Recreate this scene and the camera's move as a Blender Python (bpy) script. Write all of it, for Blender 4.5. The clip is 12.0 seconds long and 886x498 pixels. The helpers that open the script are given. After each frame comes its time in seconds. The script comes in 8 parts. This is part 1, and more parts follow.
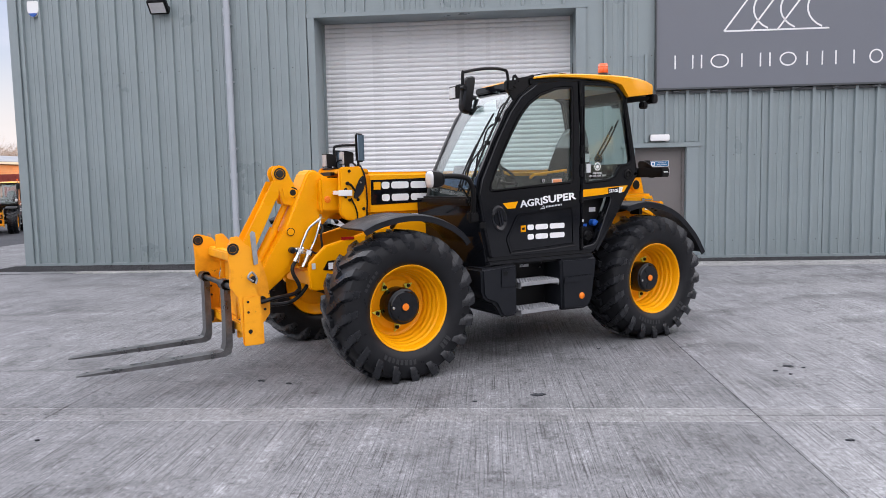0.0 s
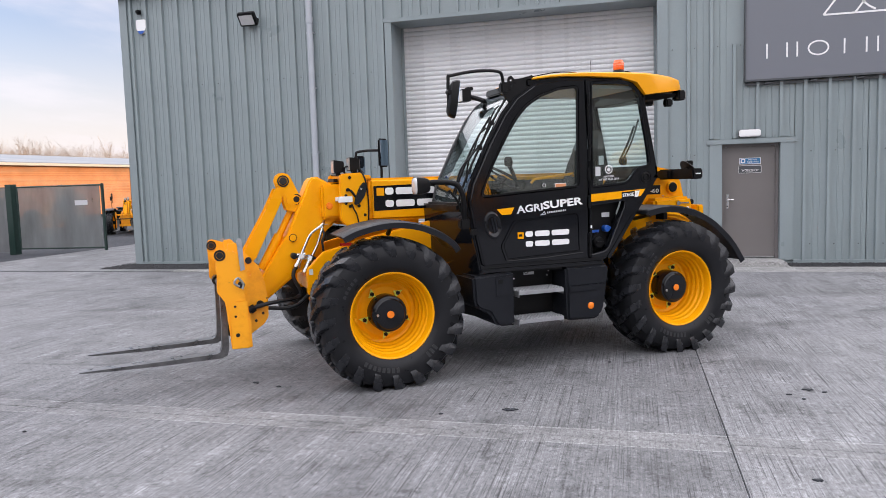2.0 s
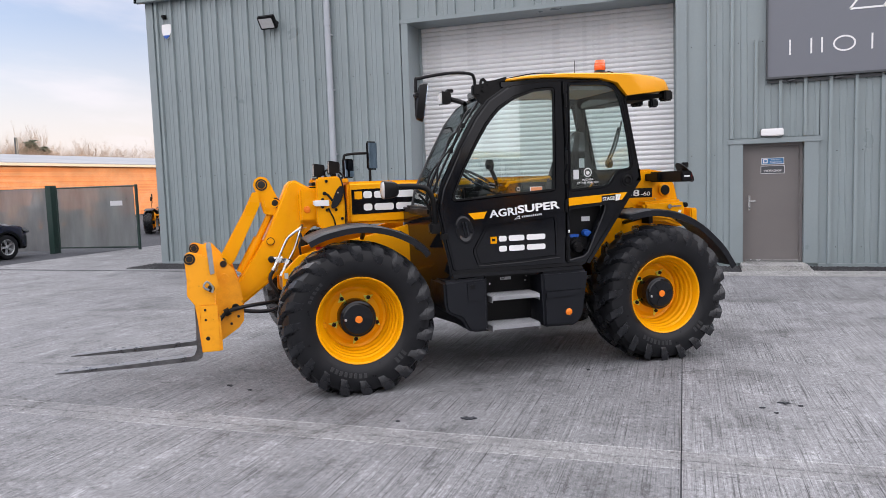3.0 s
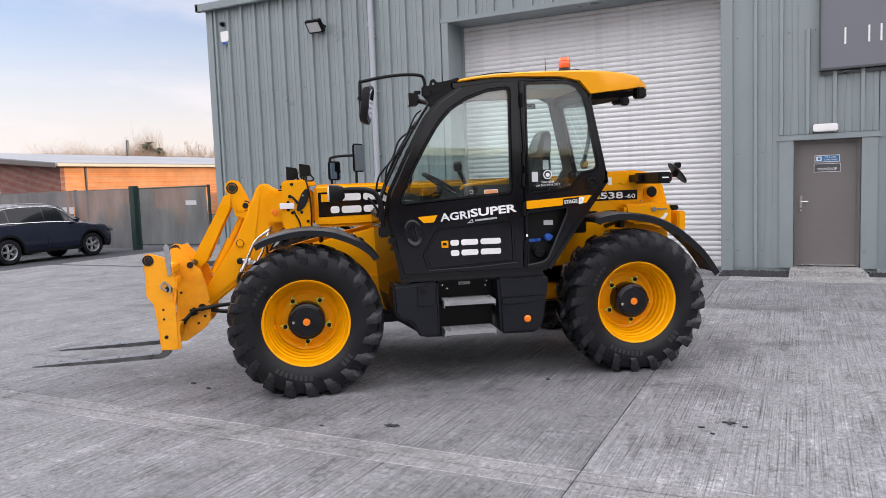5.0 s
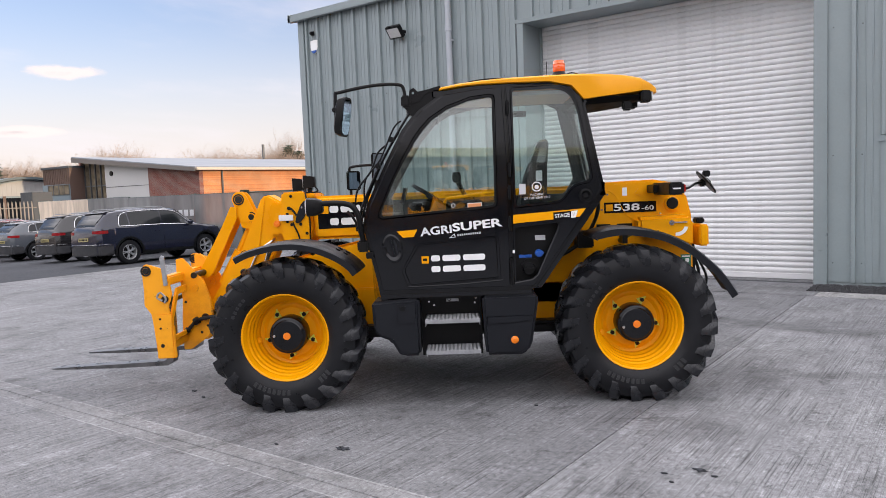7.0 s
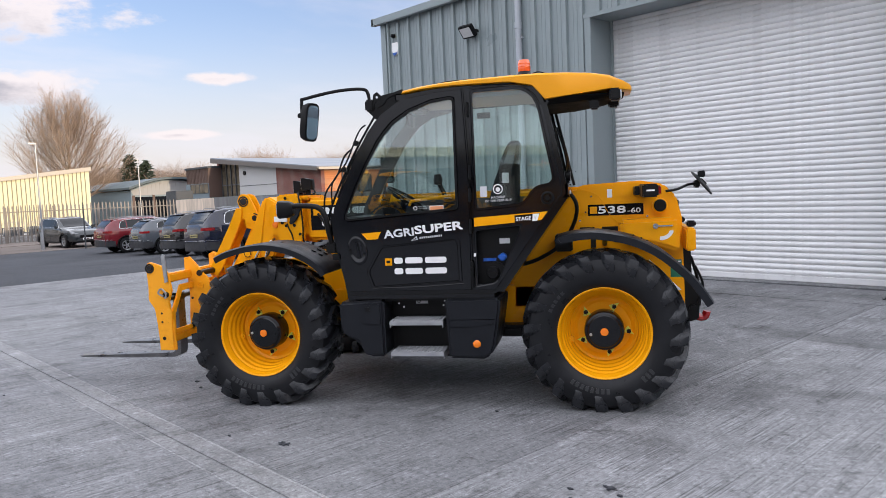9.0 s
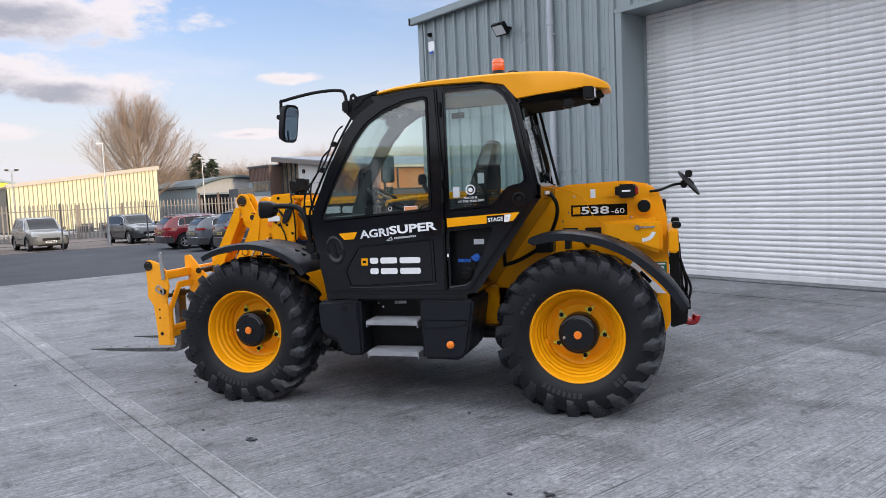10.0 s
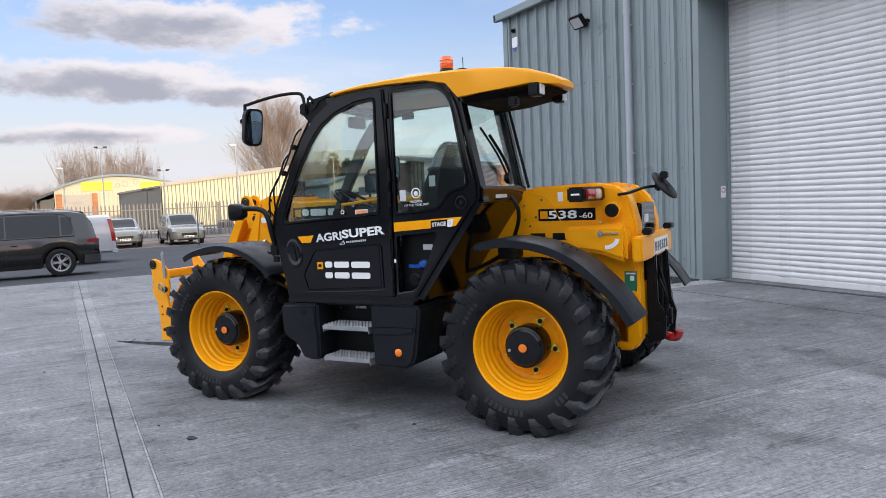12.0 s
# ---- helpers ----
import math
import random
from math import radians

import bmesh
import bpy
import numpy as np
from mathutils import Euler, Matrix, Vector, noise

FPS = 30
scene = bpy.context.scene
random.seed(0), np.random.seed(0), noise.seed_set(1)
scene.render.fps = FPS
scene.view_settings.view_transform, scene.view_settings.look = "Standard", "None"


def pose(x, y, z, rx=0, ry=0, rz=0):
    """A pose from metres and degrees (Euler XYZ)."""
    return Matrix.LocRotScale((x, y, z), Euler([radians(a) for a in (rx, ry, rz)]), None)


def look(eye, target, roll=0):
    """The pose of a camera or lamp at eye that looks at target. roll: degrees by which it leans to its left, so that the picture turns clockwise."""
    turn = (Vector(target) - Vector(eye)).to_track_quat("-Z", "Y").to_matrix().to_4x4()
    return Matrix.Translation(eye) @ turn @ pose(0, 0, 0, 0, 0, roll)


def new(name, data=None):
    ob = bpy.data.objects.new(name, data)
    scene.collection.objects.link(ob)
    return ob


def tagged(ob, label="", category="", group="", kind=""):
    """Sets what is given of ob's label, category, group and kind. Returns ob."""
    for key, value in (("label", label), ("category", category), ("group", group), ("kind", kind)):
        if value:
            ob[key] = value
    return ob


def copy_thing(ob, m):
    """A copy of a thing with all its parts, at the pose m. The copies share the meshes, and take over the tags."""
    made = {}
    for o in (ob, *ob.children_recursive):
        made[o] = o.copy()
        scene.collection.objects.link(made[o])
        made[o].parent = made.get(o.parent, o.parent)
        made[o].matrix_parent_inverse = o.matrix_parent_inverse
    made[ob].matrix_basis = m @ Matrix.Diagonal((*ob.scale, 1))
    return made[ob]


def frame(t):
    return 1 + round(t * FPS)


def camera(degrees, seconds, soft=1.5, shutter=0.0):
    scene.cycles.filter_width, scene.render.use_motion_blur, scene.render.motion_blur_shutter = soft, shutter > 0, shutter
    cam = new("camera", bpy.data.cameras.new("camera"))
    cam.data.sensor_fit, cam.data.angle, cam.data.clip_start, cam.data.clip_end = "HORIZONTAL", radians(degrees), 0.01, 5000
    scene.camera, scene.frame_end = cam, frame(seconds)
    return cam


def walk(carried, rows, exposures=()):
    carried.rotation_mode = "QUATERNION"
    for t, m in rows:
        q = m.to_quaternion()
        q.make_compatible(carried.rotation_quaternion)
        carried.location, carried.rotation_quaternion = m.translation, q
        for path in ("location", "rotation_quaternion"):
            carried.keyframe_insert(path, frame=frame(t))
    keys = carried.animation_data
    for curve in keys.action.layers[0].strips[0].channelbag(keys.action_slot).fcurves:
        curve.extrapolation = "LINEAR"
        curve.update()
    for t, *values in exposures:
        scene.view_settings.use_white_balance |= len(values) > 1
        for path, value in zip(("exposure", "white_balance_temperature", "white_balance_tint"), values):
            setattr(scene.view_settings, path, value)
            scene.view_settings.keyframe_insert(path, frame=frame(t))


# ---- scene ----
cam = camera(62.1, 12.0, soft=0.75)
PATH = [
    (0, (-0.347, -0.232, 1.591), (-0.503, 1.753, 1.407), -1.2),
    (0.5, (-0.093, -0.059, 1.602), (-0.338, 1.917, 1.416), -1.4),
    (1, (0.172, -0.003, 1.613), (-0.17, 1.959, 1.428), -1.6),
    (1.5, (0.524, -0.011, 1.637), (0.086, 1.932, 1.454), -1.6),
    (2, (0.82, 0.077, 1.629), (0.301, 2.001, 1.448), -1.8),
    (2.5, (1.112, 0.24, 1.647), (0.527, 2.144, 1.467), -1.9),
    (3, (1.399, 0.328, 1.647), (0.757, 2.214, 1.468), -1.9),
    (5, (2.491, 0.877, 1.646), (1.597, 2.658, 1.471), -2.1),
    (5.5, (2.762, 1.034, 1.667), (1.786, 2.772, 1.498), -2.2),
    (6, (2.95, 1.258, 1.653), (1.901, 2.953, 1.484), -2.2),
    (6.5, (3.156, 1.555, 1.704), (2.027, 3.197, 1.536), -2.2),
    (7, (3.388, 1.735, 1.704), (2.185, 3.324, 1.542), -2.3),
    (9, (4.366, 2.608, 1.693), (2.897, 3.958, 1.538), -2.5),
    (9.5, (4.652, 2.83, 1.717), (3.127, 4.113, 1.564), -2.5),
    (10, (4.806, 3.141, 1.685), (3.226, 4.358, 1.531), -2.5),
    (10.5, (4.947, 3.452, 1.692), (3.313, 4.595, 1.542), -2.5),
    (11, (5.122, 3.781, 1.679), (3.436, 4.847, 1.532), -2.6),
    (11.5, (5.319, 4.093, 1.705), (3.584, 5.077, 1.558), -2.5),
    (12, (5.407, 4.459, 1.669), (3.625, 5.355, 1.524), -2.5),
]
EXPOSURE = [(0.0, 1.62, 6350, 13), (5.5, 1.58, 6550, 13), (7.0, 1.54, 6500, 13), (9.0, 1.42, 6150, 11), (12.0, 1.36, 5950, 9)]
walk(cam, [(t, look(eye, target, roll)) for t, eye, target, roll in PATH], EXPOSURE)

# ---- sky, sun ----
SUN_EL, SUN_ROT = 9.0, 86.0
world = bpy.data.worlds.new("sky")
scene.world = world
world.use_nodes = True
wn, wl = world.node_tree.nodes, world.node_tree.links
wn.clear()
w_out, w_bg, w_sky = wn.new("ShaderNodeOutputWorld"), wn.new("ShaderNodeBackground"), wn.new("ShaderNodeTexSky")
w_sky.sky_type, w_sky.sun_disc = "NISHITA", False
w_sky.sun_elevation, w_sky.sun_rotation = radians(SUN_EL), radians(SUN_ROT)
w_sky.air_density, w_sky.dust_density, w_sky.ozone_density = 1.0, 1.6, 3.0
w_bg.inputs["Strength"].default_value = 0.12


def wmath(op, a, b=None):
    n = wn.new("ShaderNodeMath")
    n.operation = op
    for i, v in enumerate((a, b)):
        if v is None:
            continue
        if isinstance(v, (int, float)):
            n.inputs[i].default_value = v
        else:
            wl.new(v, n.inputs[i])
    return n.outputs[0]


w_tc, w_sep, w_comb = wn.new("ShaderNodeTexCoord"), wn.new("ShaderNodeSeparateXYZ"), wn.new("ShaderNodeCombineXYZ")
wl.new(w_tc.outputs["Generated"], w_sep.inputs[0])
lift = wmath("ADD", wmath("MAXIMUM", w_sep.outputs["Z"], 0.0), 0.13)
wl.new(wmath("DIVIDE", w_sep.outputs["X"], lift), w_comb.inputs[0])
wl.new(wmath("DIVIDE", w_sep.outputs["Y"], lift), w_comb.inputs[1])


def wrange(value, a, b, c=0.0, d=1.0):
    n = wn.new("ShaderNodeMapRange")
    n.interpolation_type = "SMOOTHSTEP"
    for i, v in zip(("From Min", "From Max", "To Min", "To Max"), (a, b, c, d)):
        n.inputs[i].default_value = v
    wl.new(value, n.inputs["Value"])
    return n.outputs[0]


def wblend(fac, a, b, how="MIX"):
    n = wn.new("ShaderNodeMixRGB")
    n.blend_type = how
    for i, v in (("Fac", fac), ("Color1", a), ("Color2", b)):
        if isinstance(v, float):
            n.inputs[i].default_value = v
        elif isinstance(v, tuple):
            n.inputs[i].default_value = (*v, 1)
        else:
            wl.new(v, n.inputs[i])
    return n.outputs[0]


def wnoise(scale, detail, rough, stretch, place=(0, 0, 0), flat=True):
    mp, n = wn.new("ShaderNodeMapping"), wn.new("ShaderNodeTexNoise")
    mp.inputs["Scale"].default_value, mp.inputs["Location"].default_value = stretch, place
    wl.new(w_comb.outputs[0] if flat else w_tc.outputs["Generated"], mp.inputs[0])
    wl.new(mp.outputs[0], n.inputs["Vector"])
    n.inputs["Scale"].default_value, n.inputs["Detail"].default_value, n.inputs["Roughness"].default_value = scale, detail, rough
    return n.outputs["Fac"]


thin = wnoise(0.9, 8.0, 0.55, (1.0, 0.62, 1.0), (3.1, 1.4, 0.0))
puff = wnoise(13.0, 8.0, 0.60, (1.0, 1.0, 2.4), (0.3, 0.8, 0.2), False)
high = wrange(w_sep.outputs["Z"], 0.24, 0.50)         # brighter cloud overhead, added out of view to light the yard
side = wrange(wmath("ADD", wmath("MULTIPLY", w_sep.outputs["X"], 0.25), wmath("MULTIPLY", w_sep.outputs["Y"], -0.97)), 0.0, 0.75)   # and towards the south-east, added likewise as fill light
bright = wmath("MAXIMUM", high, side)
# heaps of cloud low in the west: bearing, height, half width, half height in degrees
bearing = wmath("MULTIPLY", wmath("ARCTAN2", w_sep.outputs["Y"], wmath("MULTIPLY", w_sep.outputs["X"], -1.0)), 57.29578)
rise = wmath("MULTIPLY", wmath("ARCSINE", w_sep.outputs["Z"]), 57.29578)
heap, top = None, None
for az, el, haz, hel in ((9.3, 12.9, 10.5, 2.0), (3.5, 9.0, 10.0, 1.6), (12.0, 8.2, 6.5, 1.3), (2.0, 5.2, 8.0, 0.85), (26.8, 8.95, 2.4, 0.55), (23.3, 4.95, 3.0, 0.4), (-16.0, 11.0, 9.0, 2.2), (-24.0, 6.5, 8.0, 1.2)):
    dx, dy = wmath("DIVIDE", wmath("SUBTRACT", bearing, az), haz), wmath("DIVIDE", wmath("SUBTRACT", rise, el), hel)
    one = wmath("SUBTRACT", 1.0, wmath("SQRT", wmath("ADD", wmath("MULTIPLY", dx, dx), wmath("MULTIPLY", dy, dy))))
    one = wmath("MAXIMUM", one, -1.0)
    lit = wmath("MULTIPLY", wmath("ADD", wmath("ADD", wmath("MULTIPLY", dy, 0.5), wmath("MULTIPLY", dx, 0.45)), 0.7 if haz < 5 else 0.0), wrange(one, -0.6, 0.2))
    heap = one if heap is None else wmath("MAXIMUM", heap, one)
    top = lit if top is None else wmath("ADD", top, lit)
fine_puff = wnoise(34.0, 6.0, 0.6, (1.0, 1.0, 2.2), (1.3, 0.2, 0.6), False)
body = wmath("ADD", wmath("ADD", wmath("MULTIPLY", heap, 1.5), wmath("MULTIPLY", wmath("SUBTRACT", puff, 0.5), 2.2)), wmath("MULTIPLY", wmath("SUBTRACT", fine_puff, 0.5), 1.0))
heaped = wrange(body, -0.15, 0.55)
shade = wrange(wmath("SUBTRACT", wmath("MULTIPLY", body, 1.0), wmath("MULTIPLY", top, 1.3)), 0.10, 1.5)
heap_tone = wblend(shade, (3.20, 2.84, 2.72), (1.50, 1.42, 1.54))
sky_tone = wblend(1.0, w_sky.outputs[0], (0.88, 0.70, 0.70), "MULTIPLY")
sky_tone = wblend(wrange(w_sep.outputs["Z"], 0.0, 0.26, 0.85, 0.12), sky_tone, (3.02, 2.74, 2.64))      # pale haze along the horizon
veil = wrange(thin, 0.46, 0.68, 0.0, 0.55)
sky_tone = wblend(veil, sky_tone, (2.9, 2.75, 2.85))
sky_tone = wblend(wmath("MULTIPLY", heaped, 0.94), sky_tone, heap_tone)
cover = wrange(wmath("ADD", thin, wmath("MULTIPLY", bright, 0.26)), 0.50, 0.64, 0.0, 0.94)
sky_tone = wblend(wmath("MULTIPLY", cover, wrange(bright, 0.05, 0.5)), sky_tone, wblend(high, (3.5, 3.45, 3.55), (7.0, 6.95, 7.25)))
wl.new(sky_tone, w_bg.inputs["Color"])
wl.new(w_bg.outputs[0], w_out.inputs[0])

sun_data = bpy.data.lights.new("sun", "SUN")
sun_data.energy, sun_data.angle, sun_data.color = 1.25, radians(0.5), (1.0, 0.77, 0.50)
sun = new("sun", sun_data)
_el, _ro = radians(SUN_EL), radians(SUN_ROT)
sun_dir = Vector((math.cos(_el) * math.sin(_ro), math.cos(_el) * math.cos(_ro), math.sin(_el)))
sun.matrix_world = look(sun_dir * 60, (0, 0, 0))


# ---- materials ----
def shader(name, rough=0.5, metal=0.0, coat=0.0, spec=0.5):
    m = bpy.data.materials.new(name)
    m.use_nodes = True
    b = m.node_tree.nodes["Principled BSDF"]
    b.inputs["Roughness"].default_value, b.inputs["Metallic"].default_value = rough, metal
    b.inputs["Coat Weight"].default_value, b.inputs["Coat Roughness"].default_value = coat, 0.08
    b.inputs["Specular IOR Level"].default_value = spec
    return m, m.node_tree.nodes, m.node_tree.links, b


def coords(n, l, scale=(1, 1, 1), kind="Object"):
    tc, mp = n.new("ShaderNodeTexCoord"), n.new("ShaderNodeMapping")
    mp.inputs["Scale"].default_value = scale
    l.new(tc.outputs[kind], mp.inputs[0])
    return mp.outputs[0]


def noise_tex(n, l, vec, scale, detail=4.0, rough=0.6):
    t = n.new("ShaderNodeTexNoise")
    t.inputs["Scale"].default_value, t.inputs["Detail"].default_value, t.inputs["Roughness"].default_value = scale, detail, rough
    l.new(vec, t.inputs["Vector"])
    return t.outputs["Fac"]


def ramp(n, l, fac, stops):
    r = n.new("ShaderNodeValToRGB")
    els = r.color_ramp.elements
    while len(els) < len(stops):
        els.new(0.5)
    for e, (p, c) in zip(els, stops):
        e.position, e.color = p, (*c, 1)
    l.new(fac, r.inputs[0])
    return r.outputs[0]


def mixc(n, l, a, b, fac=0.5, how="MULTIPLY"):
    x = n.new("ShaderNodeMixRGB")
    x.blend_type = how
    for s, v in (("Fac", fac), ("Color1", a), ("Color2", b)):
        if isinstance(v, (int, float)):
            x.inputs[s].default_value = v
        elif isinstance(v, tuple):
            x.inputs[s].default_value = (*v, 1)
        else:
            l.new(v, x.inputs[s])
    return x.outputs[0]


def bump(n, l, b, height, strength=0.3, dist=0.01):
    k = n.new("ShaderNodeBump")
    k.inputs["Strength"].default_value, k.inputs["Distance"].default_value = strength, dist
    l.new(height, k.inputs["Height"])
    l.new(k.outputs[0], b.inputs["Normal"])


def grey(v):
    return (v, v, v)


def plain(name, color, rough=0.5, metal=0.0, var=0.12, scale=6.0, grain=120.0, relief=0.08, coat=0.0, rough_var=0.12, spec=0.5):
    """Paint, plastic, metal: colour varied at two scales, uneven gloss and fine relief."""
    m, n, l, b = shader(name, rough, metal, coat, spec)
    v = coords(n, l)
    big, fine = noise_tex(n, l, v, scale, 5.0), noise_tex(n, l, v, grain, 3.0)
    c = mixc(n, l, color, ramp(n, l, big, [(0.3, grey(1 - var)), (0.7, grey(1.0))]), 1.0)
    c = mixc(n, l, c, ramp(n, l, fine, [(0.3, grey(1 - var * 0.5)), (0.7, grey(1.0))]), 1.0)
    l.new(c, b.inputs["Base Color"])
    l.new(ramp(n, l, big, [(0.3, grey(max(0.02, rough - rough_var))), (0.7, grey(min(1, rough + rough_var)))]), b.inputs["Roughness"])
    if relief:
        bump(n, l, b, fine, relief, 0.002)
    return m


def glass(name, tint=(0.82, 0.9, 0.88), base=0.04):
    """A thin pane: clear, tinted, with a mirror gloss that grows towards grazing sight."""
    m, n, l, b = shader(name)
    clear, gloss, mix, facing = n.new("ShaderNodeBsdfTransparent"), n.new("ShaderNodeBsdfGlossy"), n.new("ShaderNodeMixShader"), n.new("ShaderNodeLayerWeight")
    clear.inputs["Color"].default_value, gloss.inputs["Roughness"].default_value, facing.inputs["Blend"].default_value = (*tint, 1), 0.01, 0.5
    power, span = n.new("ShaderNodeMath"), n.new("ShaderNodeMath")
    power.operation, span.operation = "POWER", "MULTIPLY_ADD"
    power.inputs[1].default_value, span.inputs[1].default_value, span.inputs[2].default_value = 4.0, 0.8, base
    l.new(facing.outputs["Facing"], power.inputs[0])
    l.new(power.outputs[0], span.inputs[0])
    l.new(span.outputs[0], mix.inputs[0])
    l.new(clear.outputs[0], mix.inputs[1])
    l.new(gloss.outputs[0], mix.inputs[2])
    l.new(mix.outputs[0], n["Material Output"].inputs[0])
    n.remove(b)
    return m


YELLOW = plain("machine_yellow", (0.88, 0.370, 0.0004), 0.34, var=0.08, scale=3, coat=0.05, relief=0.03, spec=0.14)


def chipped(name, color):
    m, n, l, b = shader(name, 0.42)
    v = coords(n, l)
    chips, soil = noise_tex(n, l, v, 11.0, 9.0, 0.75), noise_tex(n, l, v, 4.0, 6.0, 0.7)
    c = mixc(n, l, color, ramp(n, l, soil, [(0.33, (0.70, 0.62, 0.55)), (0.50, grey(1.0))]), 0.6)
    c = mixc(n, l, c, (0.10, 0.05, 0.025), ramp(n, l, chips, [(0.655, grey(0.0)), (0.675, grey(1.0))]), "MIX")
    l.new(c, b.inputs["Base Color"])
    bump(n, l, b, chips, 0.15, 0.003)
    return m


YELLOW_WORN = chipped("carriage_yellow", (0.90, 0.365, 0.001))
ROOF_YELLOW = plain("roof_yellow", (0.80, 0.335, 0.002), 0.38, var=0.05, scale=3, relief=0.03, coat=0.05, spec=0.25)
BLACK = plain("black_gloss", (0.0060, 0.0068, 0.0092), 0.09, var=0.2, scale=4, coat=0.0, relief=0.012, rough_var=0.05, spec=0.36)
SATIN = plain("black_satin", (0.0065, 0.0067, 0.0075), 0.40, var=0.2, scale=5, relief=0.06, spec=0.18)
PLASTIC = plain("dark_moulded_plastic", (0.011, 0.0125, 0.0165), 0.42, var=0.15, scale=8, grain=400, relief=0.2, spec=0.20)
# tyre rubber made lighter and bluer: the sky's sheen is put into the colour
LUG_RUBBER = plain("lug_rubber", (0.0195, 0.021, 0.025), 0.30, var=0.35, scale=9, grain=150, relief=0.2, spec=0.34)
RUBBER = plain("tyre_rubber", (0.0155, 0.0163, 0.019), 0.38, var=0.35, scale=7, grain=150, relief=0.2, spec=0.20)
STEEL = plain("worn_black_steel", (0.045, 0.042, 0.040), 0.40, 0.75, var=0.4, scale=8, relief=0.15)
CHROME = plain("bright_steel", grey(0.62), 0.22, 1.0, var=0.1, relief=0.02)
GALV = plain("galvanised_steel", (0.42, 0.43, 0.45), 0.42, 0.55, var=0.25, scale=20, relief=0.1)
WHITE = plain("white_vinyl", grey(0.80), 0.4, var=0.04, relief=0)
ORANGE = plain("orange_reflector", (0.9, 0.22, 0.01), 0.25, var=0.05, relief=0)
AMBER = plain("amber_lens", (0.80, 0.12, 0.01), 0.12, var=0.1, relief=0, coat=0.5)
RED = plain("red_lens", (0.35, 0.012, 0.012), 0.2, var=0.1, relief=0, coat=0.5)
CLEAR = plain("clear_lamp_lens", grey(0.72), 0.15, 0.3, var=0.15, scale=25, relief=0.1, coat=0.6)
BLUE = plain("blue_cap", (0.01, 0.09, 0.42), 0.35, relief=0)
LIME = plain("yellow_nut_pointer", (0.72, 0.78, 0.10), 0.4, relief=0)
CABGLASS = glass("cab_glass", (0.93, 0.985, 0.97), 0.075)
SCREENGLASS = glass("windscreen_glass", (0.86, 0.93, 0.93), 0.07)
MIRROR = plain("mirror_glass", (0.34, 0.41, 0.50), 0.03, 1.0, var=0.02, relief=0, rough_var=0.01)
INTERIOR = plain("cab_trim", (0.05, 0.052, 0.055), 0.65, var=0.2, relief=0.15)
LINING = plain("cab_lining", (0.42, 0.43, 0.41), 0.8, var=0.1, relief=0.1)
STICKER = plain("sticker", (0.55, 0.56, 0.58), 0.5, var=0.05, relief=0)

CLAD = plain("grey_cladding", (0.250, 0.297, 0.308), 0.34, var=0.10, scale=0.8, grain=40, relief=0.02, rough_var=0.08)
FLASH = plain("grey_flashing", (0.235, 0.278, 0.290), 0.38, var=0.08, scale=1.2, grain=40, relief=0.02)
TRIM_DARK = plain("dark_grey_trim", (0.06, 0.066, 0.072), 0.45, var=0.1, relief=0.03)
SHUTTER = plain("shutter_white", (0.70, 0.70, 0.71), 0.30, var=0.07, scale=1.5, relief=0.03)
SIGNBOARD = plain("signboard_grey", (0.15, 0.16, 0.185), 0.5, var=0.05, scale=1, relief=0.02)
DOORPAINT = plain("door_taupe", (0.155, 0.142, 0.138), 0.42, var=0.08, scale=2, relief=0.02)
PVC = plain("pipe_grey", (0.40, 0.43, 0.47), 0.45, var=0.1, scale=3, relief=0.03)
SIGN_BLUE = plain("sign_blue", (0.02, 0.16, 0.36), 0.4, relief=0)


def spot(n, l, x, y, rx, ry, turn, ragged):
    """1 inside one stain or darker oval of the yard, 0 outside, with a ragged rim."""
    tc, mp, ln, add = n.new("ShaderNodeTexCoord"), n.new("ShaderNodeMapping"), n.new("ShaderNodeVectorMath"), n.new("ShaderNodeMath")
    mp.vector_type, ln.operation, add.operation = "TEXTURE", "LENGTH", "ADD"
    mp.inputs["Location"].default_value, mp.inputs["Rotation"].default_value, mp.inputs["Scale"].default_value = (x, y, 0), (0, 0, radians(turn)), (rx * 1.5, ry * 1.5, 5)
    l.new(tc.outputs["Object"], mp.inputs[0])
    l.new(mp.outputs[0], ln.inputs[0])
    l.new(ln.outputs["Value"], add.inputs[0])
    l.new(ragged, add.inputs[1])
    return ramp(n, l, add.outputs[0], [(0.78, grey(1.0)), (1.0, grey(0.0))])


